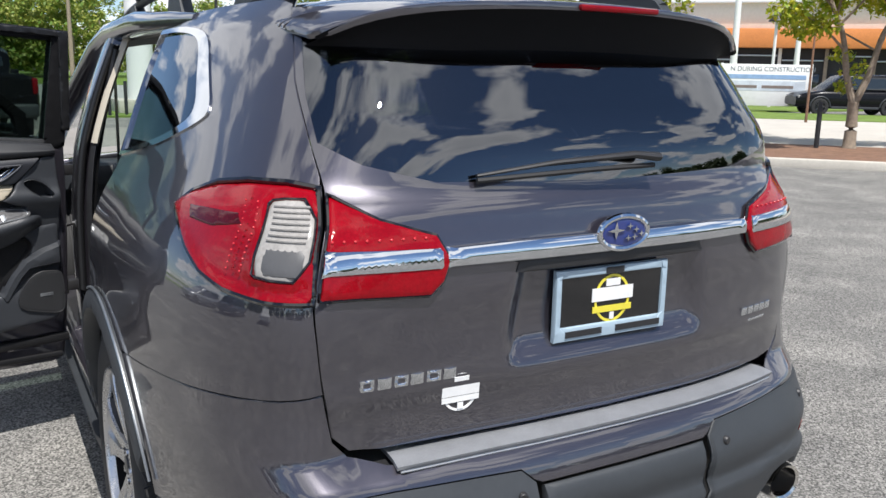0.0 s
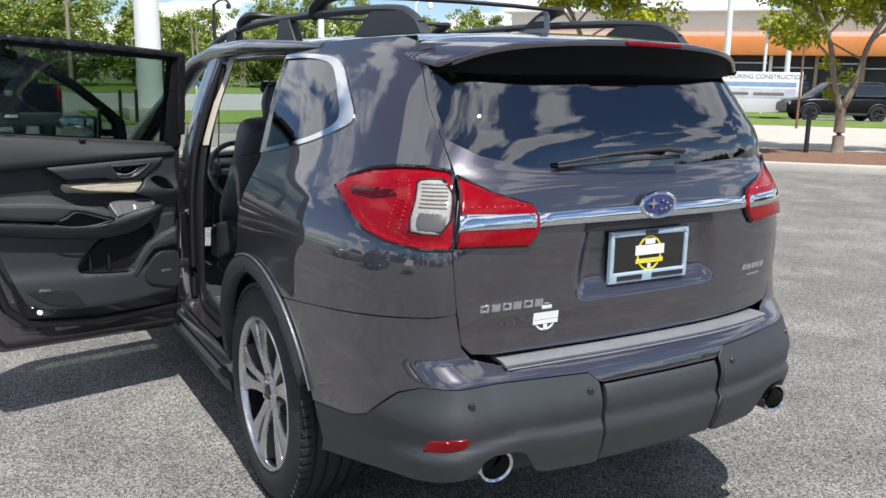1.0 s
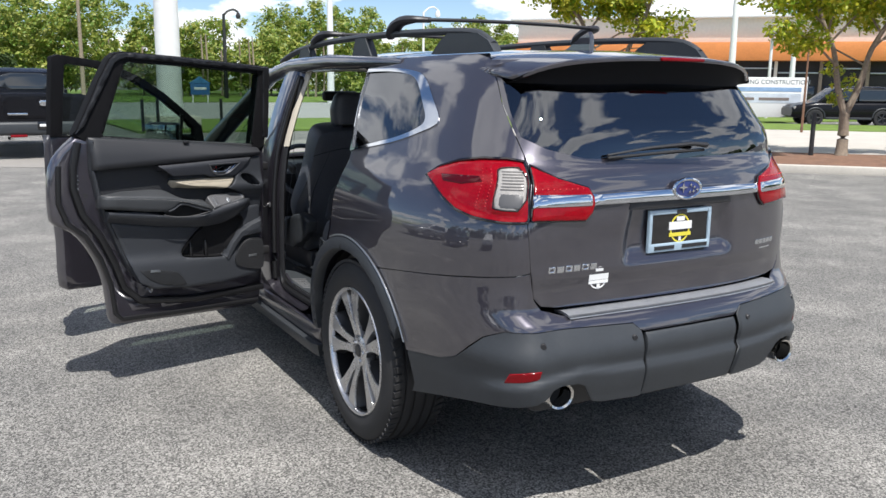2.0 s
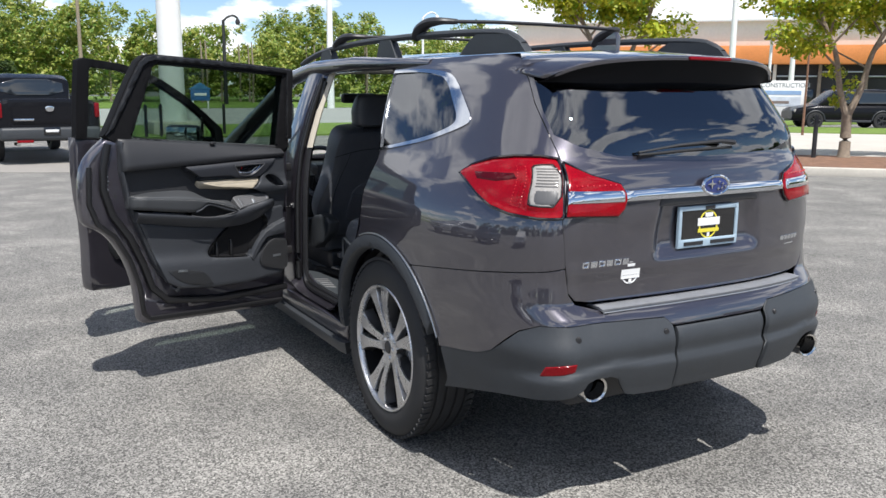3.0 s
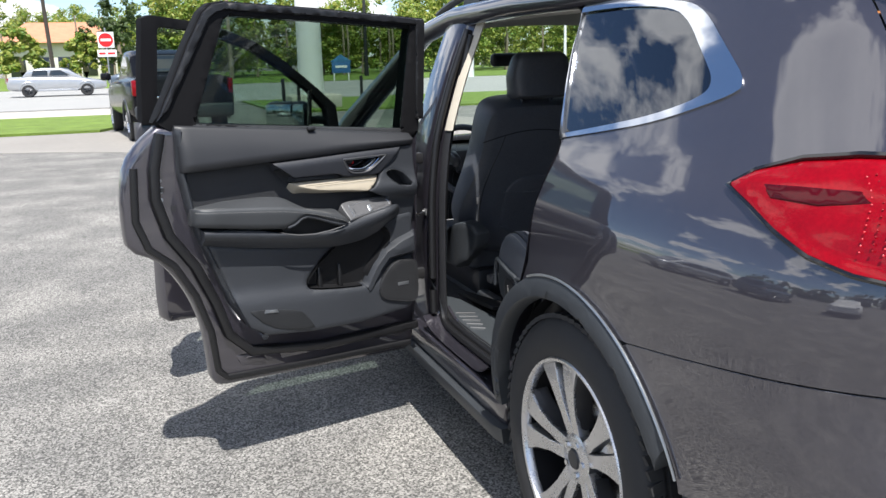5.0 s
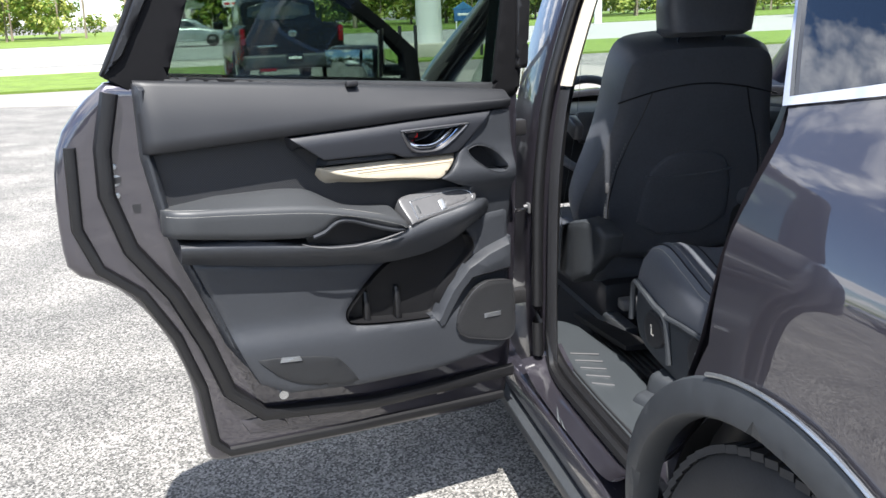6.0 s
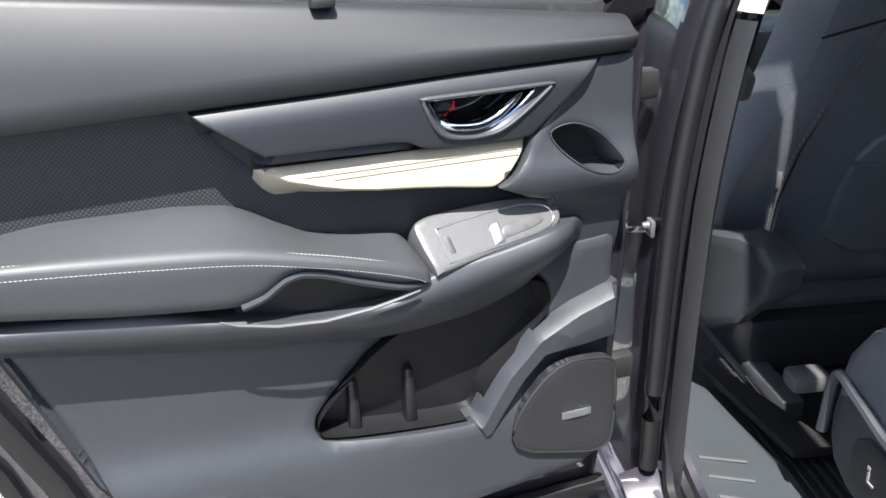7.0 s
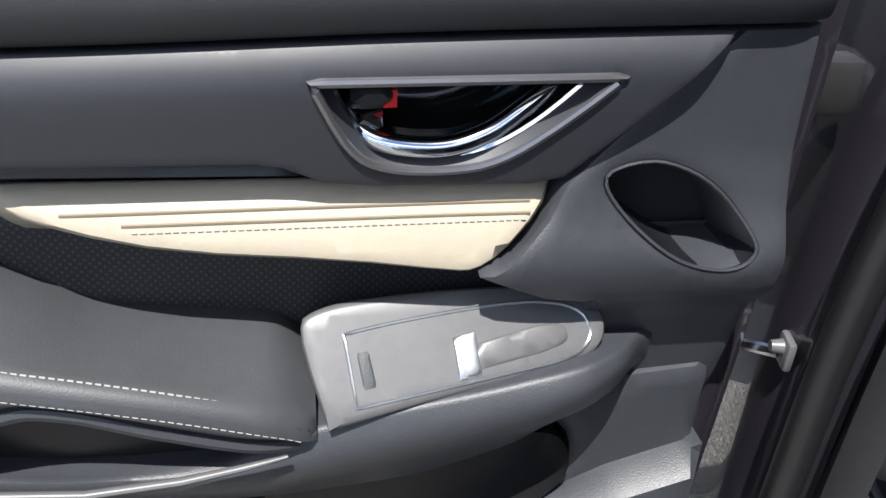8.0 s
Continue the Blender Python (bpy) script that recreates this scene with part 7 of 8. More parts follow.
maple = street_tree((14.68, 10.07), 5.5, 1.9, 4, "young street tree with a forked trunk in mulch")
vs, fs = leaves(np.random.default_rng(9), [(-0.1, 0.2, 1.25, 0.22), (0.05, 0.1, 1.6, 0.3), (-0.15, 0.3, 1.9, 0.28)], 90, 0.06)
tagged(leaf_part("sprouts", vs, fs, M_LEAF, maple), kind="stuff")
street_tree((10.88, 13.55), 5.0, 1.8, 7, "young street tree with yellow-green leaves", 2.9)
street_tree((17.87, 7.0), 5.5, 1.95, 12, "leafy street tree beside a footpath")


def woods():
    """A far belt of trees beyond the road, as one mass of leaves and trunks."""
    rng = np.random.default_rng(3)
    vs, fs = [], []
    for i in range(430):
        x, y = rng.uniform(-45, 130), rng.uniform(84, 108)
        h = rng.uniform(5.0, 8.6) + 1.3 * math.sin(x * 0.21) + 0.9 * math.sin(x * 0.63) + (y - 84) * 0.06
        if -19 < x < 1:
            y, h = y + 42, h + 1.5
        r = rng.uniform(1.6, 2.9)
        c = []
        for _ in range(18):
            u = rng.uniform(0, 1)
            k = r * (1.05 - 0.75 * u ** 2)
            c.append((x + rng.uniform(-k, k), y + rng.uniform(-1, 1), 0.8 + (h - 0.8) * u, rng.uniform(0.45, 1.15)))
        c.append((x, y, h, 0.8))
        v, f = leaves(rng, c, 50, 0.21)
        o = len(vs)
        vs += v
        fs += [tuple(k + o for k in q) for q in f]
    ob = leaf_part("woods", vs, fs, M_WOODLEAF, None)
    return tagged(ob, "dense green wood with uneven tree tops", "woods", "", "stuff")


woods()


def trunks():
    rng = np.random.default_rng(5)
    bms = []
    for i in range(60):
        x, y = rng.uniform(-30, 90), rng.uniform(83, 90)
        bms.append(tube([(x, y, 0), (x + 0.1, y, 3), (x, y, 6)], [0.14, 0.12, 0.06], 5))
    return tagged(part("wood_trunks", join(*bms), M_BARK, None), "thin grey trunks at the edge of a wood", "woods", "", "stuff")


trunks()


def unseen_tree_ring():
    """A low unseen belt of trees, added to close the car park in reflections."""
    rng = np.random.default_rng(31)
    vs, fs = [], []
    for i in range(150):
        a = radians(rng.uniform(-300, -62))
        r = rng.uniform(52, 66)
        x, y = math.sin(a) * r, math.cos(a) * r
        h = rng.uniform(3.0, 7.5) if x < 0 else rng.uniform(2.5, 4.5)
        if x > 30 and y > 0:
            continue
        c = [(x + rng.uniform(-2.4, 2.4), y + rng.uniform(-2.4, 2.4), rng.uniform(0.6, h), rng.uniform(0.8, 1.5)) for _ in range(9)]
        v, f = leaves(rng, c, 45, 0.45)
        o = len(vs)
        vs += v
        fs += [tuple(k + o for k in q) for q in f]
    ob = leaf_part("far_trees", vs, fs, M_DARKLEAF, None)
    return tagged(ob, "unseen dark green belt of trees added round a car park for reflections", "woods", "", "stuff")


unseen_tree_ring()


def round_tree(at, r, h, seed, label, material=M_DARKLEAF, count=60):
    rng = np.random.default_rng(seed)
    t = thing("tree", label, "tree", pose(at[0], at[1], 0.0), "far trees")
    part("trunk", tube([(0, 0, 0), (0.05, 0, h * 0.25), (0, 0, h * 0.5)], [0.28, 0.22, 0.12], 8), M_BARK, t)
    c = []
    for _ in range(46):
        a, u = rng.uniform(0, 2 * math.pi), rng.uniform(0, 1)
        rr = r * math.sqrt(rng.uniform(0.05, 1)) * (1 - 0.55 * u ** 2)
        c.append((math.cos(a) * rr, math.sin(a) * rr, h * (0.28 + 0.66 * u), rng.uniform(0.5, 1.0) * r * 0.26))
    vs, fs = leaves(rng, c, count, 0.22)
    leaf_part("crown", vs, fs, material, t)


round_tree((-2.1, 80), 3.9, 7.2, 21, "broad dark green oak beside a road")
round_tree((-9.5, 76), 2.0, 4.6, 22, "small yellow-green tree beside a shop", M_WOODLEAF)
round_tree((-4.9, 78), 1.8, 4.2, 23, "small bushy tree beside a shop", M_WOODLEAF)


def palm(at, label):
    t = thing("palm", label, "plant", pose(at[0], at[1], 0.12))
    part("stem", tube([(0, 0, 0), (0, 0, 0.55)], [0.2, 0.16], 8), M_BARK, t)
    for i in range(26):
        a, e = i * 2.4, 0.25 + 1.0 * (i % 5) / 5
        pts = [Vector((0, 0, 0.5)) + Vector((math.cos(a) * u * math.cos(e), math.sin(a) * u * math.cos(e), 1.2 * u * math.sin(e) - 0.45 * u * u)) for u in (0, 0.3, 0.6, 0.9, 1.2)]
        bm = bmesh.new()
        side_v = Vector((-math.sin(a), math.cos(a), 0))
        for p, q in zip(pts, pts[1:]):
            for k in range(4):
                c = p.lerp(q, k / 4)
                for s in (1, -1):
                    tip = c + side_v * s * 0.22 + (q - p) * 0.5
                    bm.faces.new([bm.verts.new(v) for v in (c, c + (q - p) * 0.12, tip)])
        part("frond", bm, M_WOODLEAF, t, "", 0)


palm((33.5, 19.4), "green spiky palm clump in front of parked cars")

# ---- vehicles parked around ----
M_CARBLACK = mat("black_car_paint", (0.006, 0.006, 0.008), rough=0.25, coat=0.12, vary=0.1, spec=0.2)
M_CARSILVER = mat("silver_car_paint", (0.45, 0.46, 0.48), rough=0.3, metal=0.6, coat=1.0, vary=0.05)
M_CARBLUE = mat("blue_grey_car_paint", (0.10, 0.13, 0.17), rough=0.3, metal=0.4, coat=1.0, vary=0.05)
M_DARKGLASS = mat("dark_car_glass", (0.02, 0.024, 0.028), rough=0.04, vary=0.05, spec=0.8, rough_vary=0.01)


def loft(sections, n=24, power=0.35):
    """Rounded cross sections (y, half width, low z, high z) joined along y."""
    bm = bmesh.new()
    loops = []
    for y, w, z0, z1 in sections:
        ring = []
        for k in range(n):
            a = 2 * math.pi * (k + 0.5) / n
            c, s = math.cos(a), math.sin(a)
            ring.append(bm.verts.new((math.copysign(abs(c) ** power, c) * w, y, (z0 + z1) / 2 + math.copysign(abs(s) ** power, s) * (z1 - z0) / 2)))
        loops.append(ring)
    for a, b in zip(loops, loops[1:]):
        for k in range(n):
            bm.faces.new((a[k], a[(k + 1) % n], b[(k + 1) % n], b[k]))
    bm.faces.new(loops[0][::-1])
    bm.faces.new(loops[-1])
    bmesh.ops.recalc_face_normals(bm, faces=bm.faces)
    return bm


def quick_wheels(v, half, y_front, y_rear, r):
    for s in (1, -1):
        for y in (y_front, y_rear):
            w = piece("wheel", v, pose(s * half, y, r, 0, 0, 0 if s > 0 else 180))
            part("tyre", lathe([(r * 0.62, 0.10), (r * 0.75, 0.115), (r * 0.95, 0.10), (r, 0.07), (r, -0.07), (r * 0.95, -0.1), (r * 0.62, -0.1)], 32, "x"), M_TYRE, w)
            rim = [(r * 0.62, 0.10), (r * 0.58, 0.105), (r * 0.56, 0.06), (0.0, 0.06)]
            part("rim", lathe(rim, 28, "x"), M_ALLOY_DARK, w)
            for i in range(5):
                a = 2 * math.pi * i / 5
                part("spoke", tube([(0.09, 0.03 * math.cos(a), 0.03 * math.sin(a)), (0.095, r * 0.57 * math.cos(a), r * 0.57 * math.sin(a))], [r * 0.12, r * 0.10], 6, flat=0.4), M_ALLOY, w)


def pickup(m):
    v = thing("pickup_truck", "black pickup truck parked on the drive beside grass", "truck", m)
    part("body", loft([(-2.62, 0.93, 0.50, 1.22), (-2.55, 0.97, 0.45, 1.28), (-1.0, 0.98, 0.42, 1.28), (0.0, 0.98, 0.40, 1.24), (1.5, 0.98, 0.40, 1.18), (2.3, 0.93, 0.42, 1.05), (2.6, 0.80, 0.48, 0.90)]), M_CARBLACK, v)
    part("cab", loft([(-1.02, 0.72, 1.15, 1.30), (-0.95, 0.75, 1.12, 1.70), (-0.7, 0.76, 1.10, 1.78), (0.3, 0.74, 1.10, 1.80), (0.75, 0.72, 1.08, 1.74), (1.45, 0.76, 1.05, 1.18)], 24, 0.28), M_CARBLACK, v)
    part("rear_window", sheet(smooth_loop([(-0.63, 1.33), (0.63, 1.33), (0.60, 1.68), (-0.60, 1.68)], 1), lambda x, z: (x, -1.035 + (z - 1.3) * 0.12, z), 0.02, 0.02, 0.01, 0.1), M_DARKGLASS, v, "dark rear window")
    for s in (1, -1):
        part("side_window", sheet(smooth_loop([(-0.75, 1.28), (0.95, 1.24), (0.45, 1.66), (-0.65, 1.68)], 1), lambda y, z: (s * (0.765 + (1.3 - z) * 0.05), y, z), 0.02, 0.02, 0.01, 0.1, flip=s < 0), M_DARKGLASS, v)
        part("tail_lamp", block((0.10, 0.10, 0.30), (s * 0.90, -2.60, 1.06), 0.03), M_RED_SMOOTH, v, "red tail lamp")
        part("door_mirror", block((0.22, 0.10, 0.16), (s * 1.08, 0.85, 1.25), 0.04), M_CARBLACK, v)
        part("arch_trim", tube([(s * 0.975, -1.55 + 0.43 * math.cos(a), 0.38 + 0.43 * math.sin(a)) for a in np.linspace(0, math.pi, 16)], 0.03, 6), M_CLAD, v)
    part("tailgate", sheet([(-0.74, 0.78), (0.74, 0.78), (0.74, 1.27), (-0.74, 1.27)], lambda x, z: (x, -2.625, z), 0.03, 0.02, 0.012, 0.1), M_CARBLACK, v)
    part("bumper", block((1.86, 0.20, 0.26), (0, -2.64, 0.60), 0.06, 3), M_CLAD, v, "dark grey bumper")
    part("bumper_reflector", block((0.30, 0.03, 0.05), (-0.5, -2.75, 0.46), 0.01), M_RED_SMOOTH, v)
    part("badge", sheet(smooth_loop([(-0.07, -0.055), (0.07, -0.055), (0.085, 0.055), (-0.085, 0.055)], 1), lambda x, z: (x, -2.66, z + 1.09), 0.02, 0.01, 0.006, 0.03), M_CHROME, v, "chrome badge")
    part("number_plate", block((0.31, 0.02, 0.15), (0.0, -2.75, 0.66), 0.008), M_GLOSS, v)
    part("plate_bar", block((0.24, 0.01, 0.05), (0.0, -2.762, 0.66), 0.004), M_WHITE, v)
    part("name_bar", block((0.36, 0.01, 0.04), (-0.48, -2.655, 0.88), 0.004), M_CHROME, v)
    part("exhaust", tube([(-0.62, -2.72, 0.40), (-0.62, -2.4, 0.40)], 0.035, 10), M_STEEL, v)
    quick_wheels(v, 0.85, 1.62, -1.55, 0.375)


pickup(pose(-1.18, 19.2, 0.008, 0, 0, 6))


def wagon(m, paint, label, length=4.6, height=1.67, hood=1.02, name="parked_car"):
    v = thing(name, label, "car", m, "cars around")
    h, w = length / 2, 0.90
    part("body", loft([(-h, 0.78, 0.42, 0.92), (-h + 0.12, 0.87, 0.33, 1.02), (-1.2, w, 0.27, 1.04), (0.6, w, 0.27, 1.02), (1.3, 0.89, 0.28, hood), (h - 0.2, 0.84, 0.32, hood - 0.14), (h, 0.70, 0.40, 0.74)]), paint, v)
    tail = -h + (0.15 if height > 1.6 else 0.75)
    part("cabin", loft([(tail, 0.70, 0.95, 1.05), (tail + 0.28, 0.72, 0.95, height - 0.09), (tail + 0.9, 0.73, 0.95, height), (0.2, 0.72, 0.95, height - 0.01), (0.55, 0.71, 0.95, height - 0.08), (1.25, 0.76, 0.90, hood)], 24, 0.3), paint, v)
    for s in (1, -1):
        for y0, y1 in ((tail + 0.42, -0.42), (-0.36, 0.62)):
            top = [(y0 + 0.10, height - 0.12), (y1 - (0.42 if y1 > 0.3 else 0.0), height - 0.12)]
            part("side_window", sheet([(y0, 1.06), (y1, 1.06)] + top[::-1], lambda y, z: (s * (0.775 - (z - 1.05) * 0.10), y, z), 0.02, 0.015, 0.008, 0.1, flip=s < 0), M_DARKGLASS, v)
        part("head_lamp", block((0.22, 0.12, 0.13), (s * 0.66, h - 0.12, 0.74), 0.03), M_CLEAR, v)
        part("tail_lamp", block((0.16, 0.10, 0.22), (s * 0.74, -h + 0.07, 0.86), 0.03), M_RED_SMOOTH, v)
        part("arch_trim", tube([(s * 0.885, -1.38 + 0.40 * math.cos(a), 0.36 + 0.40 * math.sin(a)) for a in np.linspace(0, math.pi, 14)], 0.03, 6), M_CLAD if height > 1.6 else paint, v)
        part("arch_trim", tube([(s * 0.885, 1.38 + 0.40 * math.cos(a), 0.36 + 0.40 * math.sin(a)) for a in np.linspace(0, math.pi, 14)], 0.03, 6), M_CLAD if height > 1.6 else paint, v)
        part("sill", block((0.05, 1.9, 0.10), (s * 0.88, 0, 0.33), 0.02), M_CLAD if height > 1.6 else paint, v)
    part("rear_window", sheet([(-0.60, 1.08), (0.60, 1.08), (0.55, height - 0.14), (-0.55, height - 0.14)], lambda x, z: (x, tail - 0.01 + (z - 1.05) * (0.4 if height > 1.6 else 0.9), z), 0.02, 0.015, 0.008, 0.1), M_DARKGLASS, v)
    quick_wheels(v, 0.80, 1.38, -1.38, 0.35 if height > 1.6 else 0.32)


wagon(pose(30.9, 21.95, 0.0, 0, 0, 57), M_CARBLACK, "black sport utility car parked behind grass")
wagon(pose(-11.2, 8.6, 0.0, 0, 0, -80), M_CARSILVER, "silver estate car parked across the lane", 4.7)
wagon(pose(-12.0, 4.6, 0.0, 0, 0, 96), M_CARBLUE, "blue-grey estate car parked across the lane", 4.6)
wagon(pose(-12.2, -0.2, 0.0, 0, 0, -84), M_WHITE, "white saloon car parked across the lane", 4.7, 1.46, 0.92, "saloon_car")
wagon(pose(-5.2, 48.6, 0.012, 0, 0, -88), M_CARSILVER, "silver saloon car on the road", 4.7, 1.45, 0.92, "saloon_car")
wagon(pose(-0.9, 60.5, 0.03, 0, 0, 95), M_CARBLUE, "blue-grey hatchback car beside the road", 4.2, 1.48, 0.95, "hatchback_car")

# ---- poles, signs and buildings ----
def pylon(at):
    t = thing("sign_pylon", "tall white steel sign pole on a concrete base", "pole", pose(at[0], at[1], 0))
    part("pole", lathe([(0.0, 14), (0.34, 14), (0.36, 6), (0.40, 0.4), (0.46, 0.38), (0.46, 0.3)], 40, "z"), M_WHITE, t)
    part("base", block((1.6, 1.6, 0.45), (0, 0, 0.22), 0.04), M_CONCRETE, t)


pylon((3.62, 26.6))


def lamp_post(at, h, label, material, r=0.09, arm=True):
    t = thing("street_lamp", label, "street lamp", pose(at[0], at[1], 0), "street lamps")
    part("post", tube([(0, 0, 0), (0, 0, h * 0.5), (0, 0, h)], [r * 1.3, r, r * 0.8], 10), material, t)
    if arm:
        part("arm", tube(spline([(0, 0, h - 0.1), (0.4, 0, h + 0.25), (0.9, 0, h + 0.4), (1.3, 0, h + 0.2)], 16), r * 0.6, 8), material, t)
        part("lantern", lathe([(0.0, 0.3), (0.10, 0.28), (0.22, 0.0), (0.18, -0.25), (0.0, -0.3)], 16, "z"), material, t).location = (1.3, 0, h - 0.1)


M_DARKPOLE = mat("black_pole_paint", (0.02, 0.02, 0.022), rough=0.5)
lamp_post((18.6, 75), 7.4, "black street lamp with a curved arm", M_DARKPOLE, 0.16)
lamp_post((22.6, 60), 14, "slim white light mast", M_WHITE, 0.22, False)
lamp_post((30.6, 60), 7.2, "slim white street lamp", M_WHITE, 0.10)
lamp_post((7.3, 80), 12, "weathered grey utility pole", M_BARK, 0.16, False)
lamp_post((34.5, 31.5), 9.5, "white car park light mast", M_WHITE, 0.16, False)
lamp_post((37.8, 30.2), 5.1, "white post in front of a shop", M_WHITE, 0.14, False)
lamp_post((22.4, 17.2), 3.3, "thin brown sign post", M_MULCH, 0.035, False)
bl = thing("bollard_light", "dark garden lamp on a post", "lamp", pose(32.2, 27.0, 0.1))
part("post", tube([(0, 0, 0), (0, 0, 4.0)], 0.07, 8), M_WHITE, bl)
part("lamp_head", lathe([(0.0, 4.35), (0.10, 4.33), (0.38, 3.95), (0.36, 3.92), (0, 3.95)], 20, "z"), M_DARKPOLE, bl)


def bollards():
    b0 = thing("bollard", "short dark steel post on the verge", "bollard", pose(2.4, 24.7, 0.06), "posts on the verge")
    part("post", lathe([(0.0, 0.95), (0.045, 0.95), (0.05, 0.92), (0.05, 0)], 12, "z"), M_DARKPOLE, b0)
    for x, y in ((5.0, 25.6), (7.6, 26.4), (2.9, 25.0)):
        copy_thing(b0, pose(x, y, 0.06))
    copy_thing(b0, pose(14.0, 10.33, 0.1))


bollards()


def road_sign(at, faces):
    t = thing("road_sign", "white road sign with a round red mark on a post", "sign", pose(at[0], at[1], 0.05))
    part("post", tube([(0, 0.04, 0), (0, 0.04, 3.3)], 0.035, 8), M_SATIN, t)
    part("board", block((0.76, 0.02, 0.76), (0, 0, 2.70), 0.02), M_WHITE, t)
    part("red_disc", moved(lathe([(0, -0.018), (0.34, -0.018), (0.34, -0.008)], 32, "y"), pose(0, 0, 2.70)), M_SIGNAL, t)
    part("white_bar", block((0.48, 0.01, 0.12), (0, -0.022, 2.70), 0.003), M_WHITE, t)
    part("lower_board", block((0.9, 0.02, 0.34), (0, 0, 2.05), 0.02), M_WHITE, t)
    for x0, w0 in ((-0.22, 0.3), (0.2, 0.34)):
        part("lower_bar", block((w0, 0.01, 0.10), (x0, -0.014, 2.05), 0.003), M_SIGNAL, t)


road_sign((-2.62, 46), 1)
bs = thing("park_sign", "blue roofed sign board before a wood", "sign", pose(12.9, 61, 0.05) @ Matrix.Diagonal((0.72, 0.72, 0.85, 1)))
part("board", block((1.9, 0.15, 0.95), (0, 0, 1.1), 0.03), mat("sign_blue", (0.04, 0.14, 0.32), rough=0.5), bs)
part("roof", sheet([(-1.1, 0), (1.1, 0), (0, 0.6)], lambda x, z: (x, -0.1, z + 1.57), 0.25, 0.01, 0.005, 0.2), mat("sign_roof_blue", (0.05, 0.18, 0.36), rough=0.5), bs)
for s in (1, -1):
    part("leg", block((0.12, 0.12, 0.7), (s * 0.75, 0, 0.3), 0.01), M_WHITE, bs)
part("sign_bar", block((1.2, 0.02, 0.2), (0, -0.09, 1.15), 0.005), M_WHITE, bs)

# board with lettering by the works
mid = Vector((28.95, 24.55, 0))
board_m = pose(mid.x, mid.y, 0.1, 0, 0, -36)
cb = thing("notice_board", "white printed board about construction work on grass", "sign", board_m)
part("board", block((3.7, 0.06, 1.75), (0, 0, 1.05), 0.01), M_WHITE, cb)
part("lettering", letters("N DURING CONSTRUCTION", 0.27, 0.004, pose(0.25, -0.036, 1.72, 90)), mat("grey_print", (0.16, 0.18, 0.20), rough=0.5), cb, "grey capital letters")
part("picture", block((3.3, 0.012, 0.42), (0, -0.034, 1.02), 0.0), mat("pale_print", (0.55, 0.60, 0.66), rough=0.5, vary=0.3, scale=2), cb)
part("print_band", block((3.3, 0.012, 0.18), (0, -0.034, 1.40), 0.0), mat("blue_print", (0.25, 0.38, 0.58), rough=0.5, vary=0.2), cb)
for x0, w0 in ((-0.9, 1.1), (0.5, 1.3)):
    part("print_bar", block((w0, 0.012, 0.12), (x0, -0.042, 0.98), 0.0), mat("dark_print", (0.2, 0.16, 0.14), rough=0.5), cb)
for s in (1, -1):
    part("post", block((0.10, 0.10, 1.95), (s * 1.85, 0.02, 0.98), 0.01), M_WHITE, cb)

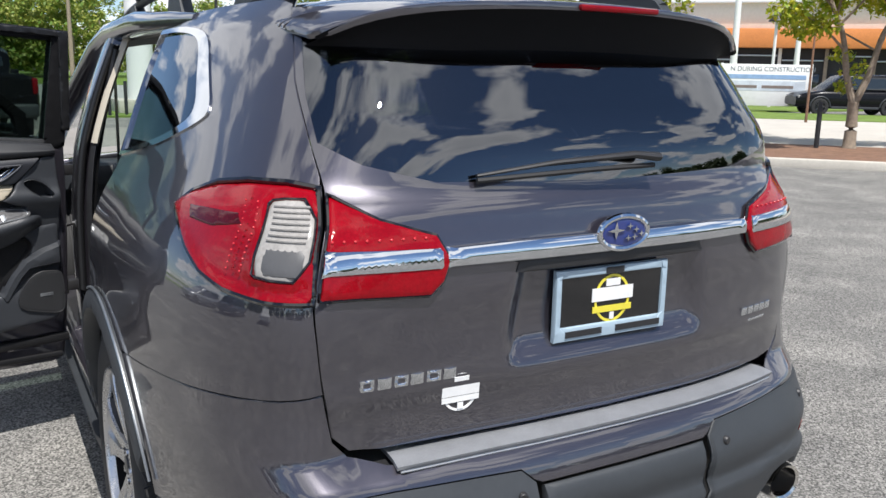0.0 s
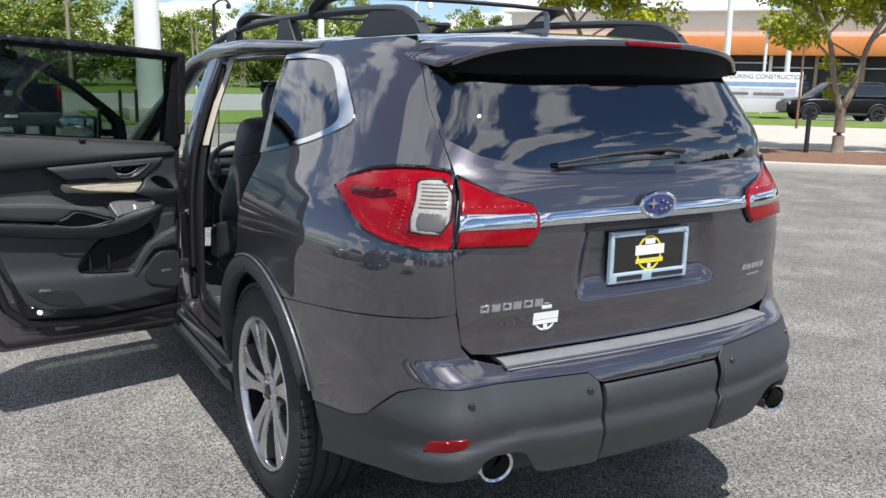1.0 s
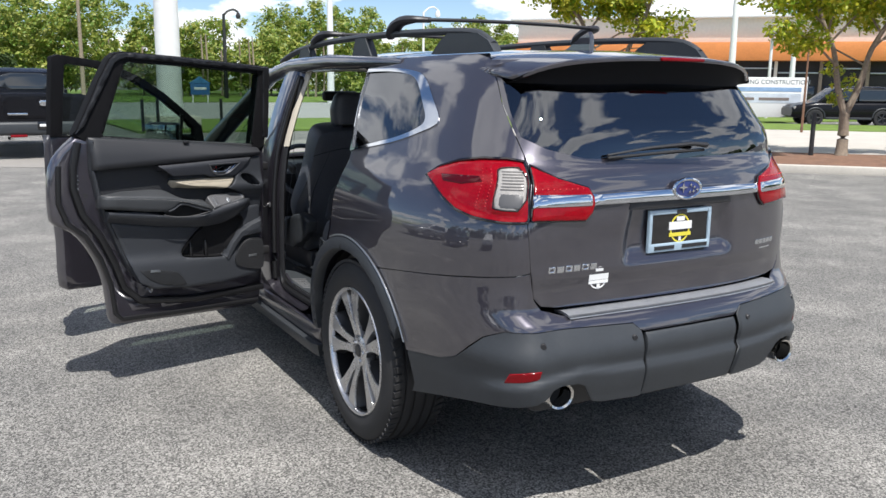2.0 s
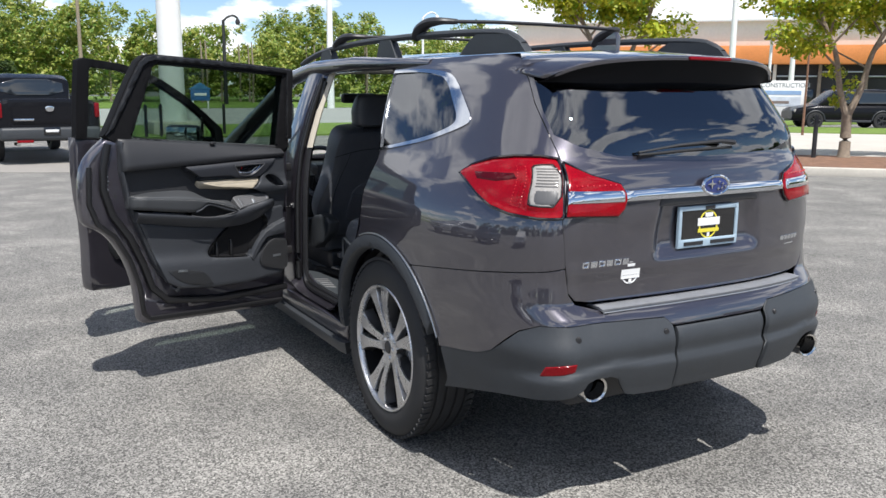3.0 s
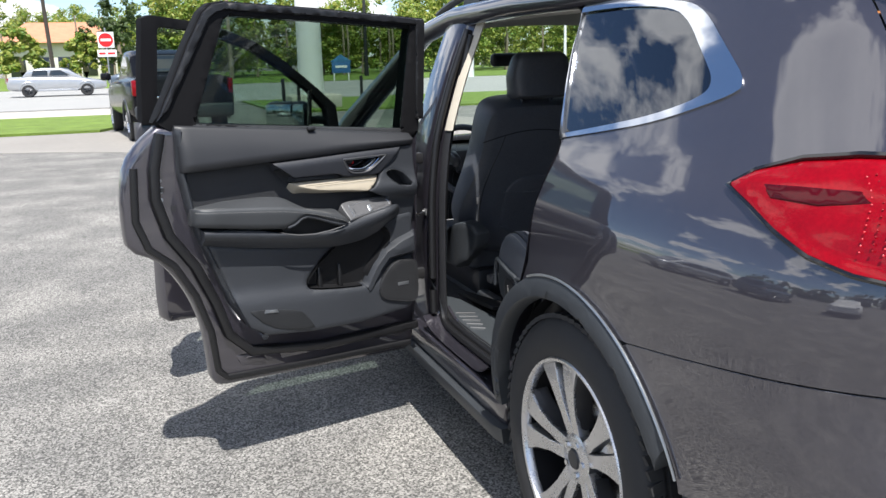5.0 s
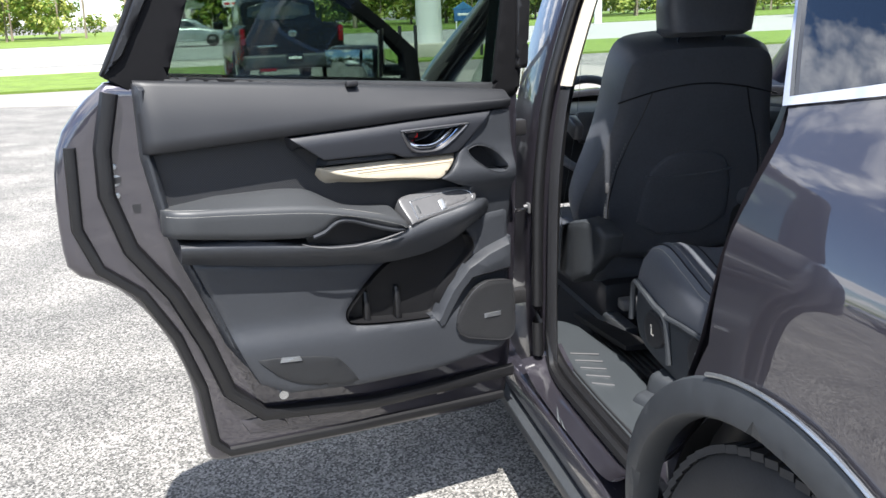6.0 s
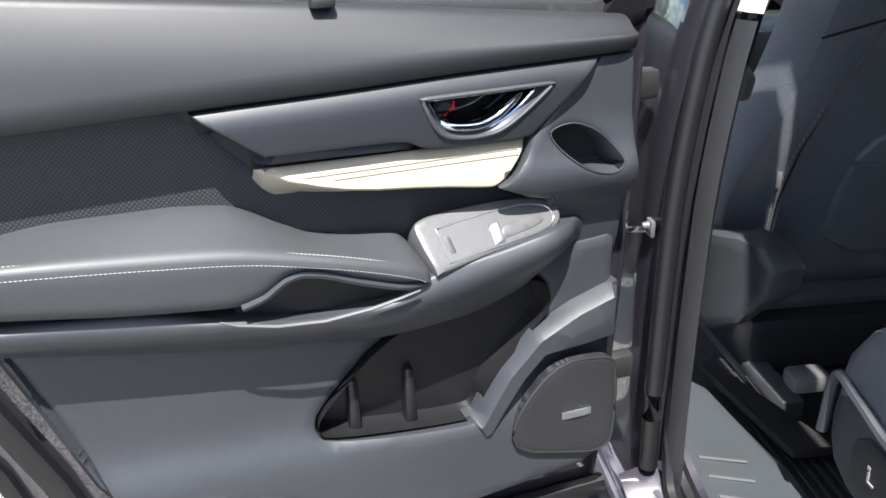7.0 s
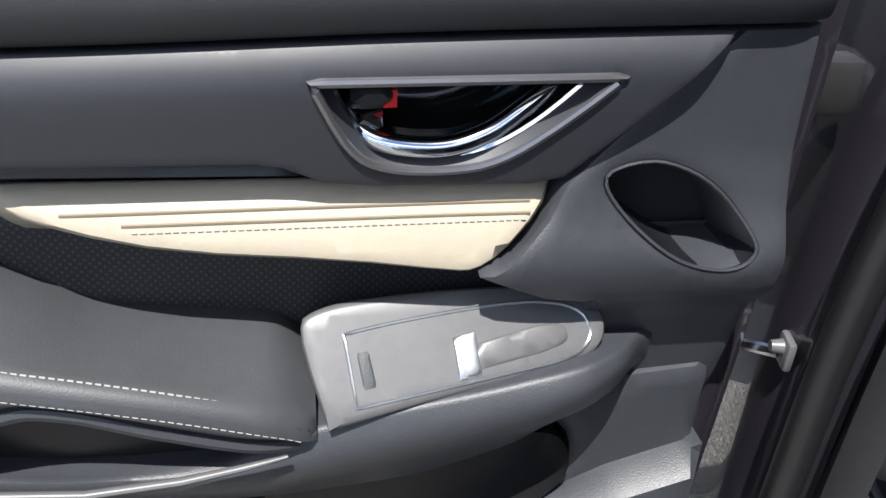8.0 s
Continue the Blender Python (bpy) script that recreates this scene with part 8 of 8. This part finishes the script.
# shop building under work: orange fascia over dark glazing, white wall above
shop_m = pose(50.0, 35.5, 0, 0, 0, -49)
shop = thing("shop_building", "long white shop building with an orange fascia over dark glazing", "building", shop_m)
M_ORANGE = mat("orange_fascia", (0.62, 0.22, 0.06), rough=0.6, vary=0.15, scale=1.0)
M_SHOPWALL = mat("cream_shop_wall", (0.74, 0.70, 0.63), rough=0.8, vary=0.08, scale=0.4)
# solid block, near-black to stand in for the shaded shop interior
part("wall", block((54, 8, 3.4), (4, 4.6, 1.7), 0.05), mat("interior_shade_tone", (0.03, 0.03, 0.032), rough=0.8, vary=0.4, scale=0.8), shop)
part("upper_wall", block((54, 9, 1.7), (4, 4.5, 5.5), 0.05), M_SHOPWALL, shop)
part("fascia", block((54, 1.2, 1.25), (4, 0.0, 4.02), 0.05), M_ORANGE, shop, "orange painted fascia")
part("roof", block((55, 10, 0.2), (4, 4.5, 6.4), 0.03), M_WHITE, shop)
part("tower", block((9, 6, 9.2), (-9.5, 4, 4.6), 0.05), M_WHITE, shop)
for i in range(19):
    x0 = -22 + i * 2.9
    part("column", block((0.22, 0.22, 3.4), (x0, 0.3, 1.7), 0.02), M_BARK if i % 3 else M_SHOPWALL, shop)
    part("window_pane", block((2.3, 0.04, 1.25), (x0 + 1.45, 0.56, 1.1), 0.01), M_DARKGLASS, shop)
    part("shelf_rail", block((2.6, 0.08, 0.10), (x0 + 1.45, 0.4, 2.6 + 0.3 * (i % 2)), 0.01), M_SATIN, shop)

house = thing("roadside_shop", "cream roadside shop with an orange tiled roof", "building", pose(-8.5, 108, 0))
part("wall", block((12, 8, 4.2), (0, 4, 2.1), 0.05), M_SHOPWALL, house)
rf = bmesh.new()
a = [rf.verts.new(v) for v in ((-6.8, -0.8, 4.2), (6.8, -0.8, 4.2), (6.8, 8.8, 4.2), (-6.8, 8.8, 4.2), (-3.5, 4, 6.6), (3.5, 4, 6.6))]
for f in ((0, 1, 5, 4), (1, 2, 5), (2, 3, 4, 5), (3, 0, 4), (3, 2, 1, 0)):
    rf.faces.new([a[i] for i in f])
part("roof", rf, mat("orange_roof_tiles", (0.50, 0.22, 0.13), rough=0.8, vary=0.2, scale=1.5, bump=0.6, bump_scale=8, fine=0.05), house, "orange tiled roof", 0)
for x0 in (-4.5, -2, 0.5, 3, 5):
    part("window", block((1.6, 0.1, 2.2), (x0, -0.02, 1.5), 0.02), M_DARKGLASS, house)

pole = thing("utility_pole", "tall dark wooden utility pole beside a road", "pole", pose(-6.9, 72.0, 0))
part("post", tube([(0, 0, 0), (-0.25, 0, 7), (-0.5, 0, 14)], [0.16, 0.14, 0.11], 8), mat("dark_pole", (0.05, 0.04, 0.035), rough=0.85, vary=0.2), pole)
